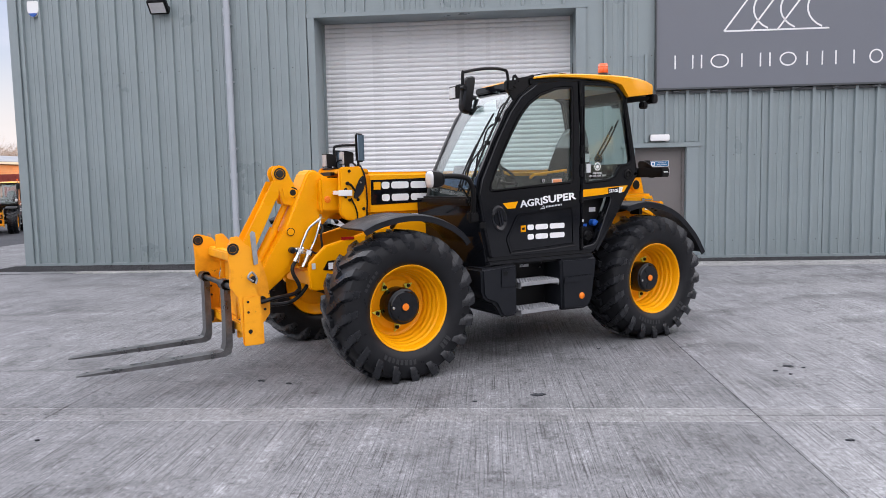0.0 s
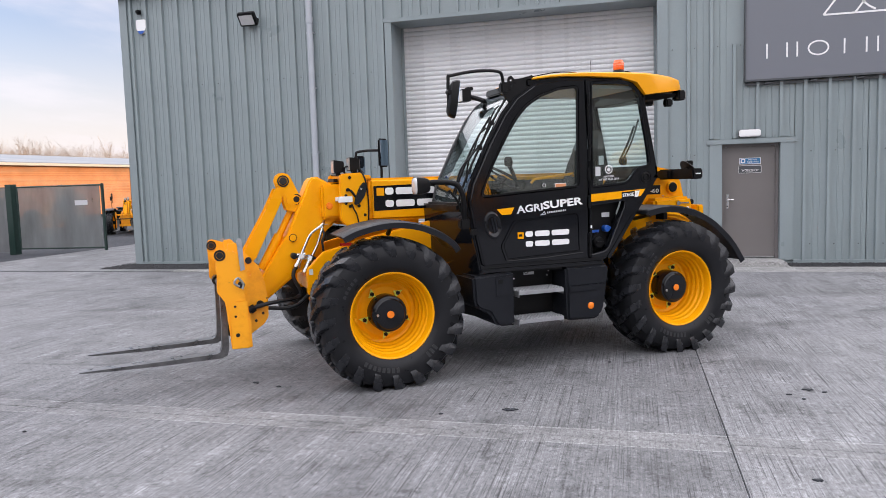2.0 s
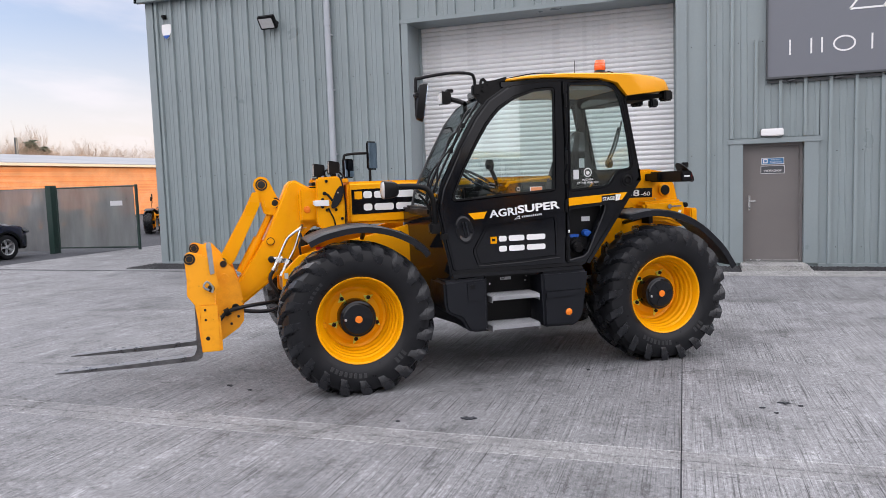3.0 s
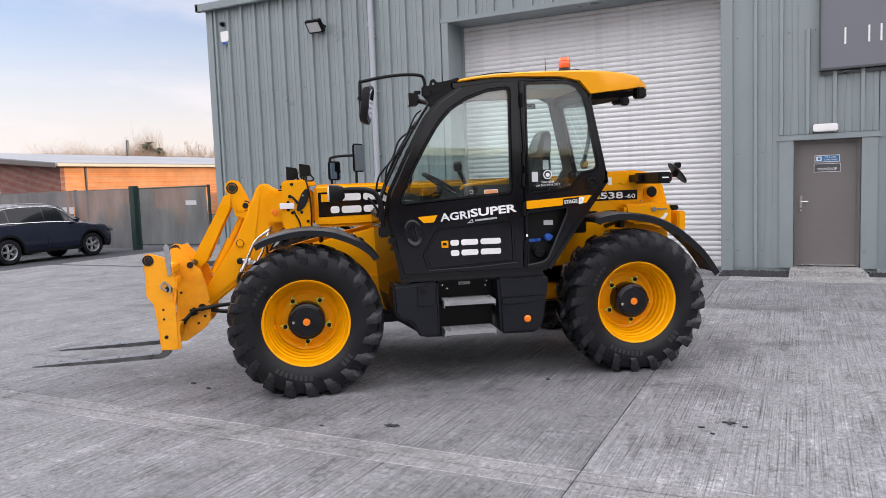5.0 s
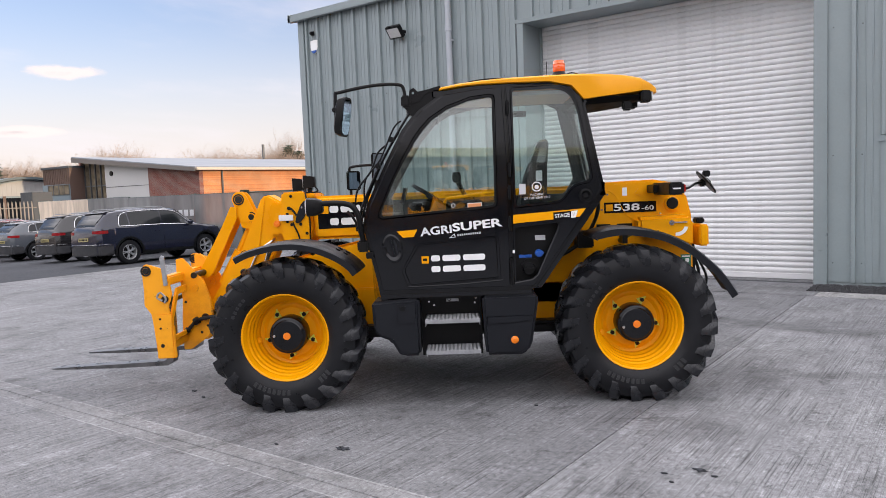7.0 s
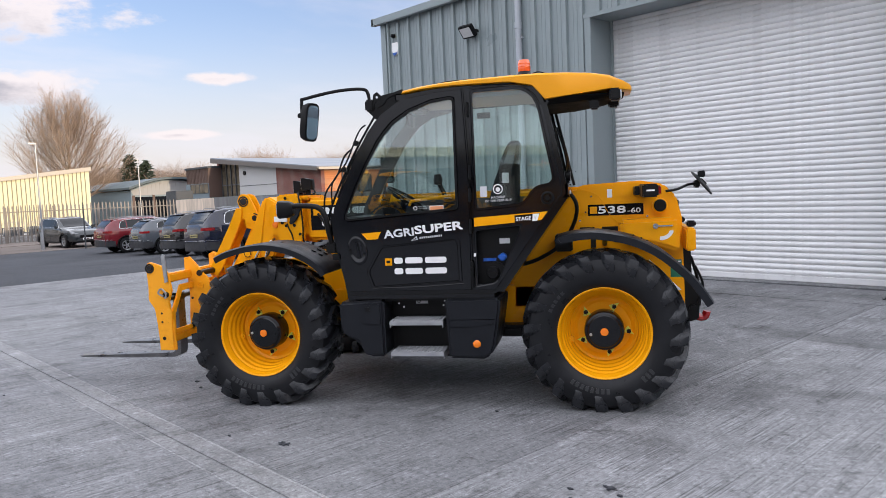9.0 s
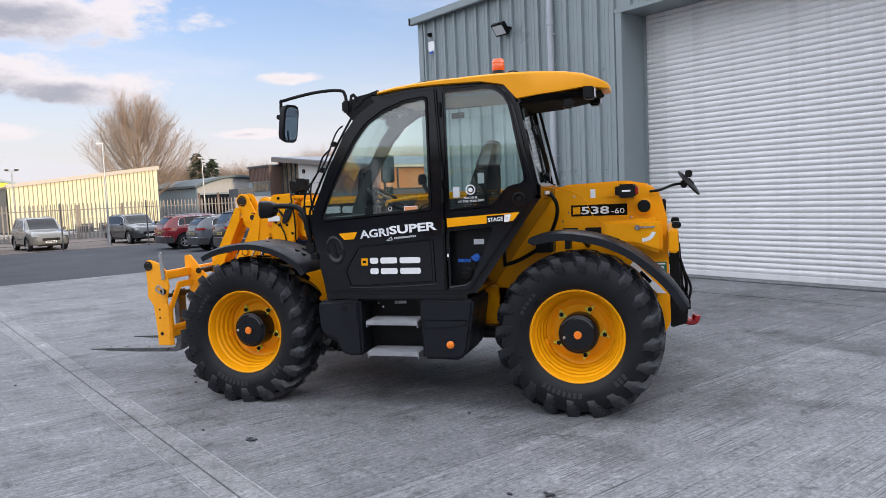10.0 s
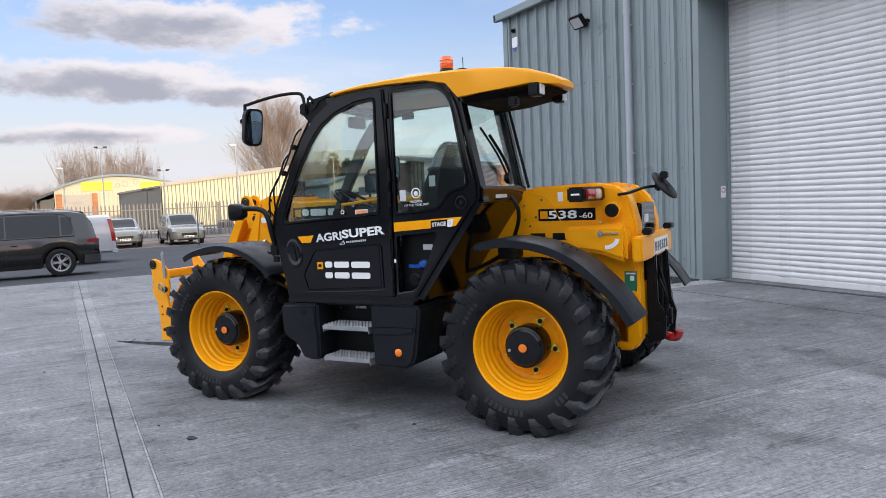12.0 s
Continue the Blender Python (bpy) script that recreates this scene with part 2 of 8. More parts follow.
# stains, and broad ovals; the one at (3.6, 11.0) holds sheen in its colour
# the oval at (0.4, 7.2) darkens the ground under the machine, along its axis
STAINS_AND_TONES = ((-0.8, 12.3, 1.9, 2.1, 0, 0.80), (-0.3, 10.3, 1.8, 2.7, 8, 0.82), (3.6, 11.0, 4.6, 0.8, 5, 0.86), (0.6, 9.6, 3.2, 0.5, -12, 0.86), (4.6, 8.2, 2.6, 0.35, 16, 0.80), (0.4, 7.2, 1.9, 0.8, 35, 0.84), (1.52, 5.35, 0.06, 0.42, 12, 0.72), (1.69, 5.62, 0.06, 0.52, 10, 0.76), (1.40, 6.72, 0.48, 0.018, 32, 0.62), (2.4, 8.6, 0.75, 0.20, 25, 0.78), (4.2, 9.6, 1.3, 0.28, 12, 0.76), (1.6, 10.6, 1.9, 0.35, -8, 0.74), (5.5, 11.6, 2.2, 0.30, 5, 0.74),
          (-2.6, 3.4, 0.9, 0.10, 20, 0.80), (-4.4, 5.9, 1.2, 0.06, 4, 0.78), (0.3, 3.7, 0.5, 0.12, -15, 0.84), (3.4, 6.6, 0.7, 0.03, 22, 0.72), (-6.0, 8.8, 1.6, 0.25, 10, 0.80), (2.35, 4.3, 0.35, 0.10, 60, 0.74), (6.2, 7.4, 1.4, 0.06, -14, 0.76))


def concrete_mat(name, tone, streak=1.0, stain_tones=()):
    m, n, l, b = shader(name, 0.72, spec=0.3)
    v = coords(n, l)
    rows = noise_tex(n, l, coords(n, l, (1.0, 0.010, 1.0)), 85.0, 4.0, 0.8)
    keep = noise_tex(n, l, v, 1.7, 6.0, 0.7)                       # where the brush bit deeper
    fleck = noise_tex(n, l, coords(n, l, (1.0, 0.7, 1.0)), 34.0, 10.0, 0.86)
    worn = noise_tex(n, l, coords(n, l, (1.0, 0.55, 1.0)), 3.6, 14.0, 0.80)
    stain, cloud, grit = noise_tex(n, l, v, 0.9, 12.0, 0.74), noise_tex(n, l, v, 0.30, 5.0, 0.6), noise_tex(n, l, v, 260.0, 3.0, 0.75)
    c = mixc(n, l, tone, ramp(n, l, stain, [(0.36, grey(0.58)), (0.47, grey(0.94)), (0.70, grey(1.18))]), 1.0)
    c = mixc(n, l, c, ramp(n, l, cloud, [(0.3, (0.82, 0.82, 0.84)), (0.7, (1.06, 1.06, 1.05))]), 1.0)
    lines = ramp(n, l, rows, [(0.39, grey(1 - 0.70 * streak)), (0.45, grey(0.92)), (0.54, grey(1.03)), (0.60, grey(1 + 0.38 * streak))])
    c = mixc(n, l, c, lines, ramp(n, l, keep, [(0.38, grey(0.35)), (0.58, grey(1.0))]))
    c = mixc(n, l, c, ramp(n, l, worn, [(0.38, grey(0.52)), (0.44, grey(0.96)), (0.55, grey(1.0)), (0.62, grey(1.42))]), 0.95)
    mark = noise_tex(n, l, coords(n, l, (0.8, 1.0, 1.0)), 5.5, 15.0, 0.86)
    c = mixc(n, l, c, ramp(n, l, mark, [(0.385, grey(0.38)), (0.42, grey(0.90)), (0.50, grey(1.0)), (0.59, grey(1.0)), (0.64, grey(1.5))]), 1.0)
    c = mixc(n, l, c, ramp(n, l, fleck, [(0.41, grey(0.42)), (0.46, grey(0.92)), (0.54, grey(1.03)), (0.59, grey(1.52))]), 1.0)
    c = mixc(n, l, c, ramp(n, l, grit, [(0.32, grey(0.56)), (0.64, grey(1.26))]), 1.0)
    for x, y, rx, ry, turn, depth in stain_tones:
        c = mixc(n, l, c, grey(depth), spot(n, l, x, y, rx, ry, turn, worn))
    l.new(c, b.inputs["Base Color"])
    bump(n, l, b, mixc(n, l, rows, grit, 0.35, "MIX"), 0.6 * streak + 0.1, 0.006)
    return m


CONCRETE = concrete_mat("brushed_concrete", (0.199, 0.201, 0.209), 1.0, STAINS_AND_TONES)
CONCRETE_PALE = concrete_mat("paler_brushed_concrete", (0.250, 0.252, 0.261), 1.0, STAINS_AND_TONES)   # same concrete; the bays' brightness difference is put into the colour
APRON = concrete_mat("pale_concrete", (0.37, 0.368, 0.36), 0.35, STAINS_AND_TONES[:4])
BAND = concrete_mat("joint_concrete", (0.240, 0.241, 0.246), 0.6)
LIP = concrete_mat("joint_lip_concrete", (0.320, 0.321, 0.326), 0.7)


def rough_ground(name, tone, scale=60.0, relief=0.6):
    m, n, l, b = shader(name, 0.9, spec=0.3)
    v = coords(n, l)
    grit, patch = noise_tex(n, l, v, scale, 4.0, 0.7), noise_tex(n, l, v, 0.35, 7.0, 0.65)
    c = mixc(n, l, tone, ramp(n, l, grit, [(0.3, grey(0.55)), (0.7, grey(1.35))]), 1.0)
    c = mixc(n, l, c, ramp(n, l, patch, [(0.3, grey(0.7)), (0.7, grey(1.25))]), 1.0)
    l.new(c, b.inputs["Base Color"])
    bump(n, l, b, grit, relief, 0.01)
    return m


TARMAC = rough_ground("tarmac", (0.045, 0.048, 0.056))
GRAVEL = rough_ground("dark_gravel", (0.055, 0.056, 0.060), 40.0, 0.8)


def brick_mat(name, a, c2, mortar, scale=1.0):
    m, n, l, b = shader(name, 0.85)
    t = n.new("ShaderNodeTexBrick")
    t.inputs["Color1"].default_value, t.inputs["Color2"].default_value, t.inputs["Mortar"].default_value = (*a, 1), (*c2, 1), (*mortar, 1)
    t.inputs["Scale"].default_value, t.inputs["Mortar Size"].default_value = scale, 0.010
    t.inputs["Brick Width"].default_value, t.inputs["Row Height"].default_value = 0.225, 0.075
    tc, mp = n.new("ShaderNodeTexCoord"), n.new("ShaderNodeMapping")
    l.new(tc.outputs["Object"], mp.inputs[0])
    mp.inputs["Rotation"].default_value = (radians(90), 0, 0)
    l.new(mp.outputs[0], t.inputs["Vector"])
    v = coords(n, l)
    l.new(mixc(n, l, t.outputs["Color"], ramp(n, l, noise_tex(n, l, v, 0.7, 6.0), [(0.3, grey(0.75)), (0.7, grey(1.1))]), 1.0), b.inputs["Base Color"])
    return m


# one brick in two tones: the dark copy has shade put into its colour
BRICK_SHADED = brick_mat("shaded_red_brick", (0.16, 0.045, 0.032), (0.22, 0.07, 0.05), (0.25, 0.2, 0.18))
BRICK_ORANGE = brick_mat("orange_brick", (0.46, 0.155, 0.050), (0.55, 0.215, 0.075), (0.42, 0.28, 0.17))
ROOFMETAL = plain("pale_metal_roof", (0.20, 0.22, 0.25), 0.6, var=0.1, scale=0.3, relief=0.02)
ROOFDARK = plain("bluegreen_metal_roof", (0.085, 0.115, 0.125), 0.6, var=0.1, scale=0.4, relief=0.02)
CREAM = plain("cream_cladding", (0.70, 0.67, 0.44), 0.6, var=0.08, scale=0.5, relief=0.02)
PANELGREY = plain("pale_grey_panel", (0.50, 0.50, 0.50), 0.6, var=0.06, scale=0.6, relief=0.02)
BROWN = plain("brown_cladding", (0.12, 0.075, 0.06), 0.6, relief=0.05)
EAVE_BROWN = plain("greybrown_fascia", (0.15, 0.135, 0.125), 0.6, relief=0.03)
SLATE = plain("slate_cladding", (0.060, 0.068, 0.080), 0.6, var=0.1, relief=0.03)
FASCIA = plain("beige_fascia", (0.50, 0.44, 0.36), 0.6, relief=0.03)
BLUEGREY = plain("bluegrey_cladding", (0.22, 0.28, 0.32), 0.55, relief=0.03)
FENCESTEEL = plain("palisade_steel", (0.25, 0.228, 0.205), 0.6, 0.3, var=0.25, scale=2, relief=0.1)
GREENPOST = plain("green_post_paint", (0.012, 0.035, 0.028), 0.5, relief=0.05)
# blotchy tan tone: the panes' warm reflection is put into the colour
REFLECTION_GLASS = plain("glass_with_painted_reflection", (0.26, 0.215, 0.15), 0.08, var=0.75, scale=1.4, relief=0, rough_var=0.02, spec=0.5)
DARKGLASS = plain("dark_window_glass", (0.010, 0.012, 0.015), 0.06, var=0.1, relief=0, rough_var=0.02, spec=0.20)
CARGLASS = plain("car_window_glass", (0.014, 0.016, 0.018), 0.04, var=0.1, relief=0, rough_var=0.02, spec=0.30)
BARK = plain("bare_bark", (0.36, 0.27, 0.205), 0.9, var=0.35, scale=3, relief=0.2)
NEEDLES = plain("conifer_green", (0.030, 0.045, 0.022), 0.8, var=0.4, scale=4, relief=0.2)
WALLPLAIN = plain("plain_wall", (0.36, 0.34, 0.30), 0.8, var=0.1, scale=0.3, relief=0.05)


def screen_mat(name, tone, open_share):
    m, n, l, b = shader(name, 0.75)
    v = coords(n, l)
    c = mixc(n, l, tone, ramp(n, l, noise_tex(n, l, coords(n, l, (1, 1, 0.25)), 1.6, 5.0), [(0.3, grey(0.65)), (0.7, grey(1.2))]), 1.0)
    l.new(c, b.inputs["Base Color"])
    b.inputs["Alpha"].default_value = 1 - open_share
    return m


NETTING = screen_mat("grey_netting", (0.175, 0.18, 0.182), 0.12)
NETTING_THIN = screen_mat("thin_netting", (0.20, 0.21, 0.21), 0.35)
# these panels get no sun here; sunlight is put into the pale colour
NETTING_SUNLIT = screen_mat("sunlit_beige_board", (0.66, 0.55, 0.44), 0.0)


# ---- building helpers ----
def mesh_of(name, bm, mat, smooth=True, angle=35):
    me = bpy.data.meshes.new(name)
    bmesh.ops.recalc_face_normals(bm, faces=bm.faces)
    bm.to_mesh(me)
    bm.free()
    if mat:
        me.materials.append(mat)
    if smooth:
        me.polygons.foreach_set("use_smooth", [True] * len(me.polygons))
        me.set_sharp_from_angle(angle=radians(angle))
    return me


def part(name, bm, mat, parent=None, label="", m=None, smooth=True):
    ob = new(name, mesh_of(name, bm, mat, smooth))
    if parent:
        ob.parent = parent
    if m is not None:
        ob.matrix_basis = m
    return tagged(ob, label)


def empty(name, m=None, label="", category="", group="", kind=""):
    ob = new(name)
    ob.empty_display_size = 0.3
    if m is not None:
        ob.matrix_basis = m
    return tagged(ob, label, category, group, kind)


def bevelled(bm, w, seg=2, angle=30):
    if w > 0:
        edges = [e for e in bm.edges if len(e.link_faces) == 2 and e.calc_face_angle(0) > radians(angle)]
        bmesh.ops.bevel(bm, geom=edges, offset=w, segments=seg, affect="EDGES", clamp_overlap=True)
    return bm


def box(x0, x1, y0, y1, z0, z1, bev=0.0, seg=2):
    bm = bmesh.new()
    bmesh.ops.create_cube(bm, size=1)
    for v in bm.verts:
        v.co = (x0 + (v.co.x + 0.5) * (x1 - x0), y0 + (v.co.y + 0.5) * (y1 - y0), z0 + (v.co.z + 0.5) * (z1 - z0))
    return bevelled(bm, bev, seg)


def place(axis, u, v, w):
    return {"X": (w, u, v), "Y": (u, w, v), "Z": (u, v, w)}[axis]


def prism(pts, a, b, axis="Y", bev=0.0, holes=(), seg=2):
    """A flat outline, with holes, given a thickness from a to b along an axis."""
    bm = bmesh.new()
    edges = []
    for loop in (pts, *holes):
        vs = [bm.verts.new(place(axis, u, v, a)) for u, v in loop]
        edges += [bm.edges.new((vs[i], vs[(i + 1) % len(vs)])) for i in range(len(vs))]
    if holes:
        bmesh.ops.triangle_fill(bm, use_beauty=True, edges=edges)
    else:
        bm.faces.new(bm.verts)
    ext = bmesh.ops.extrude_face_region(bm, geom=bm.faces[:])
    d = Vector(place(axis, 0, 0, b - a))
    bmesh.ops.translate(bm, verts=[g for g in ext["geom"] if isinstance(g, bmesh.types.BMVert)], vec=d)
    bmesh.ops.recalc_face_normals(bm, faces=bm.faces)
    return bevelled(bm, bev, seg)


def smooth_path(pts, steps=6):
    pts = [Vector(p) for p in pts]
    out = []
    for i in range(len(pts) - 1):
        p0, p1, p2, p3 = pts[max(i - 1, 0)], pts[i], pts[i + 1], pts[min(i + 2, len(pts) - 1)]
        for s in range(steps):
            t = s / steps
            out.append(0.5 * (2 * p1 + (p2 - p0) * t + (2 * p0 - 5 * p1 + 4 * p2 - p3) * t * t + (3 * p1 - p0 - 3 * p2 + p3) * t ** 3))
    return out + [pts[-1]]


def tube(pts, r, n=8, curve=0, bm=None, r_end=None):
    bm = bm or bmesh.new()
    pts = smooth_path(pts, curve) if curve else [Vector(p) for p in pts]
    rings, ref = [], None
    for i, p in enumerate(pts):
        d = (pts[min(i + 1, len(pts) - 1)] - pts[max(i - 1, 0)]).normalized()
        if ref is None:
            ref = d.orthogonal().normalized()
        ref = (ref - d * ref.dot(d)).normalized()
        s = d.cross(ref)
        k = r if r_end is None else r + (r_end - r) * i / (len(pts) - 1)
        rings.append([bm.verts.new(p + (ref * math.cos(a) + s * math.sin(a)) * k) for a in (2 * math.pi * j / n for j in range(n))])
    for a, b in zip(rings, rings[1:]):
        for j in range(n):
            bm.faces.new((a[j], a[(j + 1) % n], b[(j + 1) % n], b[j]))
    bm.faces.new(rings[0][::-1])
    bm.faces.new(rings[-1])
    return bm


def lathe(profile, n=32, axis="Y", closed=False, centre=(0, 0, 0), bm=None):
    """Turns a profile of (radius, along) round an axis."""
    bm = bm or bmesh.new()
    c = Vector(centre)
    rings = []
    for r, w in profile:
        if r < 1e-6:
            rings.append([bm.verts.new(c + Vector(place(axis, 0, 0, w)))])
        else:
            rings.append([bm.verts.new(c + Vector(place(axis, r * math.cos(2 * math.pi * j / n), r * math.sin(2 * math.pi * j / n), w))) for j in range(n)])
    pairs = list(zip(rings, rings[1:])) + ([(rings[-1], rings[0])] if closed else [])
    for a, b in pairs:
        for j in range(n):
            q = [a[j % len(a)], a[(j + 1) % len(a)], b[(j + 1) % len(b)], b[j % len(b)]]
            q = list(dict.fromkeys(q))
            if len(q) > 2:
                bm.faces.new(q)
    return bm


def disc(r, a, b, n=24, axis="Y", centre=(0, 0, 0), bev=0.0):
    e = min(bev, abs(b - a) / 2) * (1 if b > a else -1)
    return lathe([(0, a), (r, a), (r, b - e), (r - abs(e), b), (0, b)], n, axis, centre=centre)


def loft(rings, cap=True):
    bm = bmesh.new()
    vs = [[bm.verts.new(p) for p in ring] for ring in rings]
    n = len(vs[0])
    for a, b in zip(vs, vs[1:]):
        for j in range(n):
            bm.faces.new((a[j], a[(j + 1) % n], b[(j + 1) % n], b[j]))
    if cap:
        bm.faces.new(vs[0][::-1])
        bm.faces.new(vs[-1])
    return bm


def join(*bms):
    out = bmesh.new()
    for b in bms:
        me = bpy.data.meshes.new("tmp")
        b.to_mesh(me)
        b.free()
        out.from_mesh(me)
        bpy.data.meshes.remove(me)
    return out


def moved(bm, m):
    bmesh.ops.transform(bm, matrix=m, verts=bm.verts)
    return bm


def strip(path, y0, y1, thick, lip=0.0, bev=0.004):
    """A bent sheet that follows a path of (x, z), from y0 to y1; a lip folds down along y1."""
    pts = [Vector((u, 0, v)) for u, v in path]
    rings = []
    for i, p in enumerate(pts):
        d = (pts[min(i + 1, len(pts) - 1)] - pts[max(i - 1, 0)]).normalized()
        nrm = Vector((-d.z, 0, d.x))
        if nrm.z < 0:
            nrm = -nrm
        ring = [p + nrm * 0.0 + Vector((0, y0, 0)), p + Vector((0, y1 - 0.03 * (1 if y1 > y0 else -1), 0)), p - nrm * 0.012 + Vector((0, y1, 0)), p - nrm * (thick + lip) + Vector((0, y1, 0)),
                p - nrm * (thick + lip) + Vector((0, y1 - thick * (1 if y1 > y0 else -1), 0)), p - nrm * thick * 1.6 + Vector((0, y1 - (thick + 0.01) * (1 if y1 > y0 else -1), 0)), p - nrm * thick + Vector((0, y0, 0))]
        rings.append(ring)
    return loft(rings)


def rounded(x0, x1, z0, z1, r, n=4):
    """Outline of an upright oblong with round corners."""
    out = []
    for cx, cz, a0 in ((x1 - r, z1 - r, 0), (x0 + r, z1 - r, 90), (x0 + r, z0 + r, 180), (x1 - r, z0 + r, 270)):
        out += [(cx + r * math.cos(radians(a0 + 90 * k / n)), cz + r * math.sin(radians(a0 + 90 * k / n))) for k in range(n + 1)]
    return out


def twin_bars(x0, x1, z0, z1, y, parent):
    """Two plain level bars of vinyl, one over the other."""
    h = (z1 - z0) * 0.36
    for za in (z0, z1 - h):
        part("mark_bar", prism(rounded(x0, x1, za, za + h, h * 0.35), y, y + 0.002, "Y"), WHITE, parent)


SIDE = Matrix(((-1, 0, 0, 0), (0, 0, 1, 0), (0, 1, 0, 0), (0, 0, 0, 1)))   # lettering that reads from the machine's left
FRONT = Matrix(((1, 0, 0, 0), (0, 0, -1, 0), (0, 1, 0, 0), (0, 0, 0, 1)))  # lettering that reads from the yard


def lettering(name, body, width, height, mat, parent, m, label="", depth=0.0015, shear=0.0, bold=0.0):
    """Words in the built-in font, fitted to a width and a height, as one mesh; m: the middle of the words."""
    cu = bpy.data.curves.new("words", "FONT")
    cu.body, cu.extrude, cu.shear, cu.offset, cu.resolution_u = body, 0.02, shear, bold, 3
    cu.align_x, cu.align_y = "CENTER", "CENTER"
    tmp = new("words", cu)
    me = bpy.data.meshes.new_from_object(tmp.evaluated_get(bpy.context.evaluated_depsgraph_get()))
    bpy.data.objects.remove(tmp)
    co = np.empty(len(me.vertices) * 3)
    me.vertices.foreach_get("co", co)
    co = co.reshape(-1, 3)
    lo, hi = co.min(0), co.max(0)
    co = (co - (lo + hi) / 2) * np.array([width, height, depth * 2]) / (hi - lo)
    me.vertices.foreach_set("co", co.ravel())
    me.update()
    me.materials.clear()
    me.materials.append(mat)
    ob = new(name, me)
    ob.parent = parent
    ob.matrix_basis = m
    return tagged(ob, label)


def at_side(x, y, z, tilt=0.0):
    return Matrix.Translation((x, y, z)) @ SIDE @ pose(0, 0, 0, 0, 0, tilt)


# ---- ground ----
JX, JY, PITCH = 1.335, 4.672, 4.87      # joints of the yard's slabs
SLAB_TURN = Matrix.Translation((JX, JY, 0)) @ pose(0, 0, 0, 0, 0, 0.6) @ Matrix.Translation((-JX, -JY, 0))   # the slabs lie a little askew to the wall


def fall(x, y):
    """Height of the tarmac: the car park falls away to the west of the concrete."""
    a = min(1.0, max(0.0, (-14.4 - x) / 12.5)) * min(1.0, max(0.0, (x + 57) / 6.0))
    return -0.012 - 0.40 * a * min(1.0, max(0.0, (y + 45) / 15)) * min(1.0, max(0.0, (25.0 - y) / 4))


def ground_sheet():
    xs = [-900, -300, -120, -57, -54, -51, -45, -39, -33, -27, -26.9, -24, -21, -18, -14.4, -14.3, 20, 120, 900]
    ys = [-900, -200, -45, -40, -35, -30, -15, 0, 8, 14, 18, 21, 22, 23, 24, 25, 40, 120, 900]
    bm = bmesh.new()
    grid = [[bm.verts.new((x, y, fall(x, y))) for y in ys] for x in xs]
    for i in range(len(xs) - 1):
        for j in range(len(ys) - 1):
            bm.faces.new((grid[i][j], grid[i + 1][j], grid[i + 1][j + 1], grid[i][j + 1]))
    return bm


ground = part("ground", ground_sheet(), TARMAC)
tagged(ground, "dark worn tarmac ground round the concrete yard", "ground", kind="structure")
pavement = empty("pavement", label="pale brushed concrete yard cast in large slabs", category="pavement", kind="structure")
slab_cuts_x = [-14.4, JX - 3 * PITCH, JX - 2 * PITCH, JX - PITCH, JX, JX + PITCH, JX + 2 * PITCH, 17.0]
slab_cuts_y = [-16.0, -10.2, -2.8, JY - 0.13, JY - 0.115, JY, JY + 0.14, JY + 0.158, 13.0, 14.3]


def slab(x0, x1, y0, y1, mat, gx=0.003, g0=0.003, g1=0.003, turned=False):
    m = SLAB_TURN if turned else Matrix.Translation((0, 0, 0.004))
    return part("slab", box(x0 + gx, x1 - gx, y0 + g0, y1 - g1, -0.2, 0.0, 0.002, 1), mat, pavement, "", m)


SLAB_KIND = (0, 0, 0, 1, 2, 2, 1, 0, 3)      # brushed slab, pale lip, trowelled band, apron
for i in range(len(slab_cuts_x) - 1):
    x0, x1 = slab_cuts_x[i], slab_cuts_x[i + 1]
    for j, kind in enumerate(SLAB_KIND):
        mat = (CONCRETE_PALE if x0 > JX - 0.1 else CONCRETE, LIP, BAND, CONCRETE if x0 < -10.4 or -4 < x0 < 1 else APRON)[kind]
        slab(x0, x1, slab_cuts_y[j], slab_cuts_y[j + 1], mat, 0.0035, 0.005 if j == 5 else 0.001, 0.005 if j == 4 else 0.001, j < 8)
for k in range(4):
    slab(-14.4, -10.3, 14.3 + 5.5 * k, 19.8 + 5.5 * k, CONCRETE)
part("joint_filler", box(-14.4, 17, -16, 14.3, -0.25, -0.03), TRIM_DARK, pavement, "dark filler deep in the slab joints")


def pebble_bed(name, x0, x1, y0, y1, count, label):
    bm = bmesh.new()
    rnd = random.Random(5)
    for _ in range(count):
        s = rnd.uniform(0.010, 0.026)
        c = Vector((rnd.uniform(x0, x1), rnd.uniform(y0, y1), 0.012))
        q = Euler((rnd.uniform(0, 6), rnd.uniform(0, 6), rnd.uniform(0, 6))).to_matrix()
        vs = [bm.verts.new(c + q @ Vector(p) * s) for p in ((1, 0, 0), (-1, 0.2, 0), (0, 1, 0.1), (0.1, -1, 0), (0, 0, 0.7), (0, 0.1, -0.7))]
        for a, b, d in ((0, 2, 4), (2, 1, 4), (1, 3, 4), (3, 0, 4), (2, 0, 5), (1, 2, 5), (3, 1, 5), (0, 3, 5)):
            bm.faces.new((vs[a], vs[b], vs[d]))
    base = box(x0, x1, y0, y1, -0.01, 0.008)
    ob = part(name, join(bm, base), GRAVEL, smooth=False)
    return tagged(ob, label, "gravel", kind="stuff")


pebble_bed("gravel", -10.35, -3.95, 13.27, 14.17, 5200, "dark loose gravel strip at the foot of the clad wall")
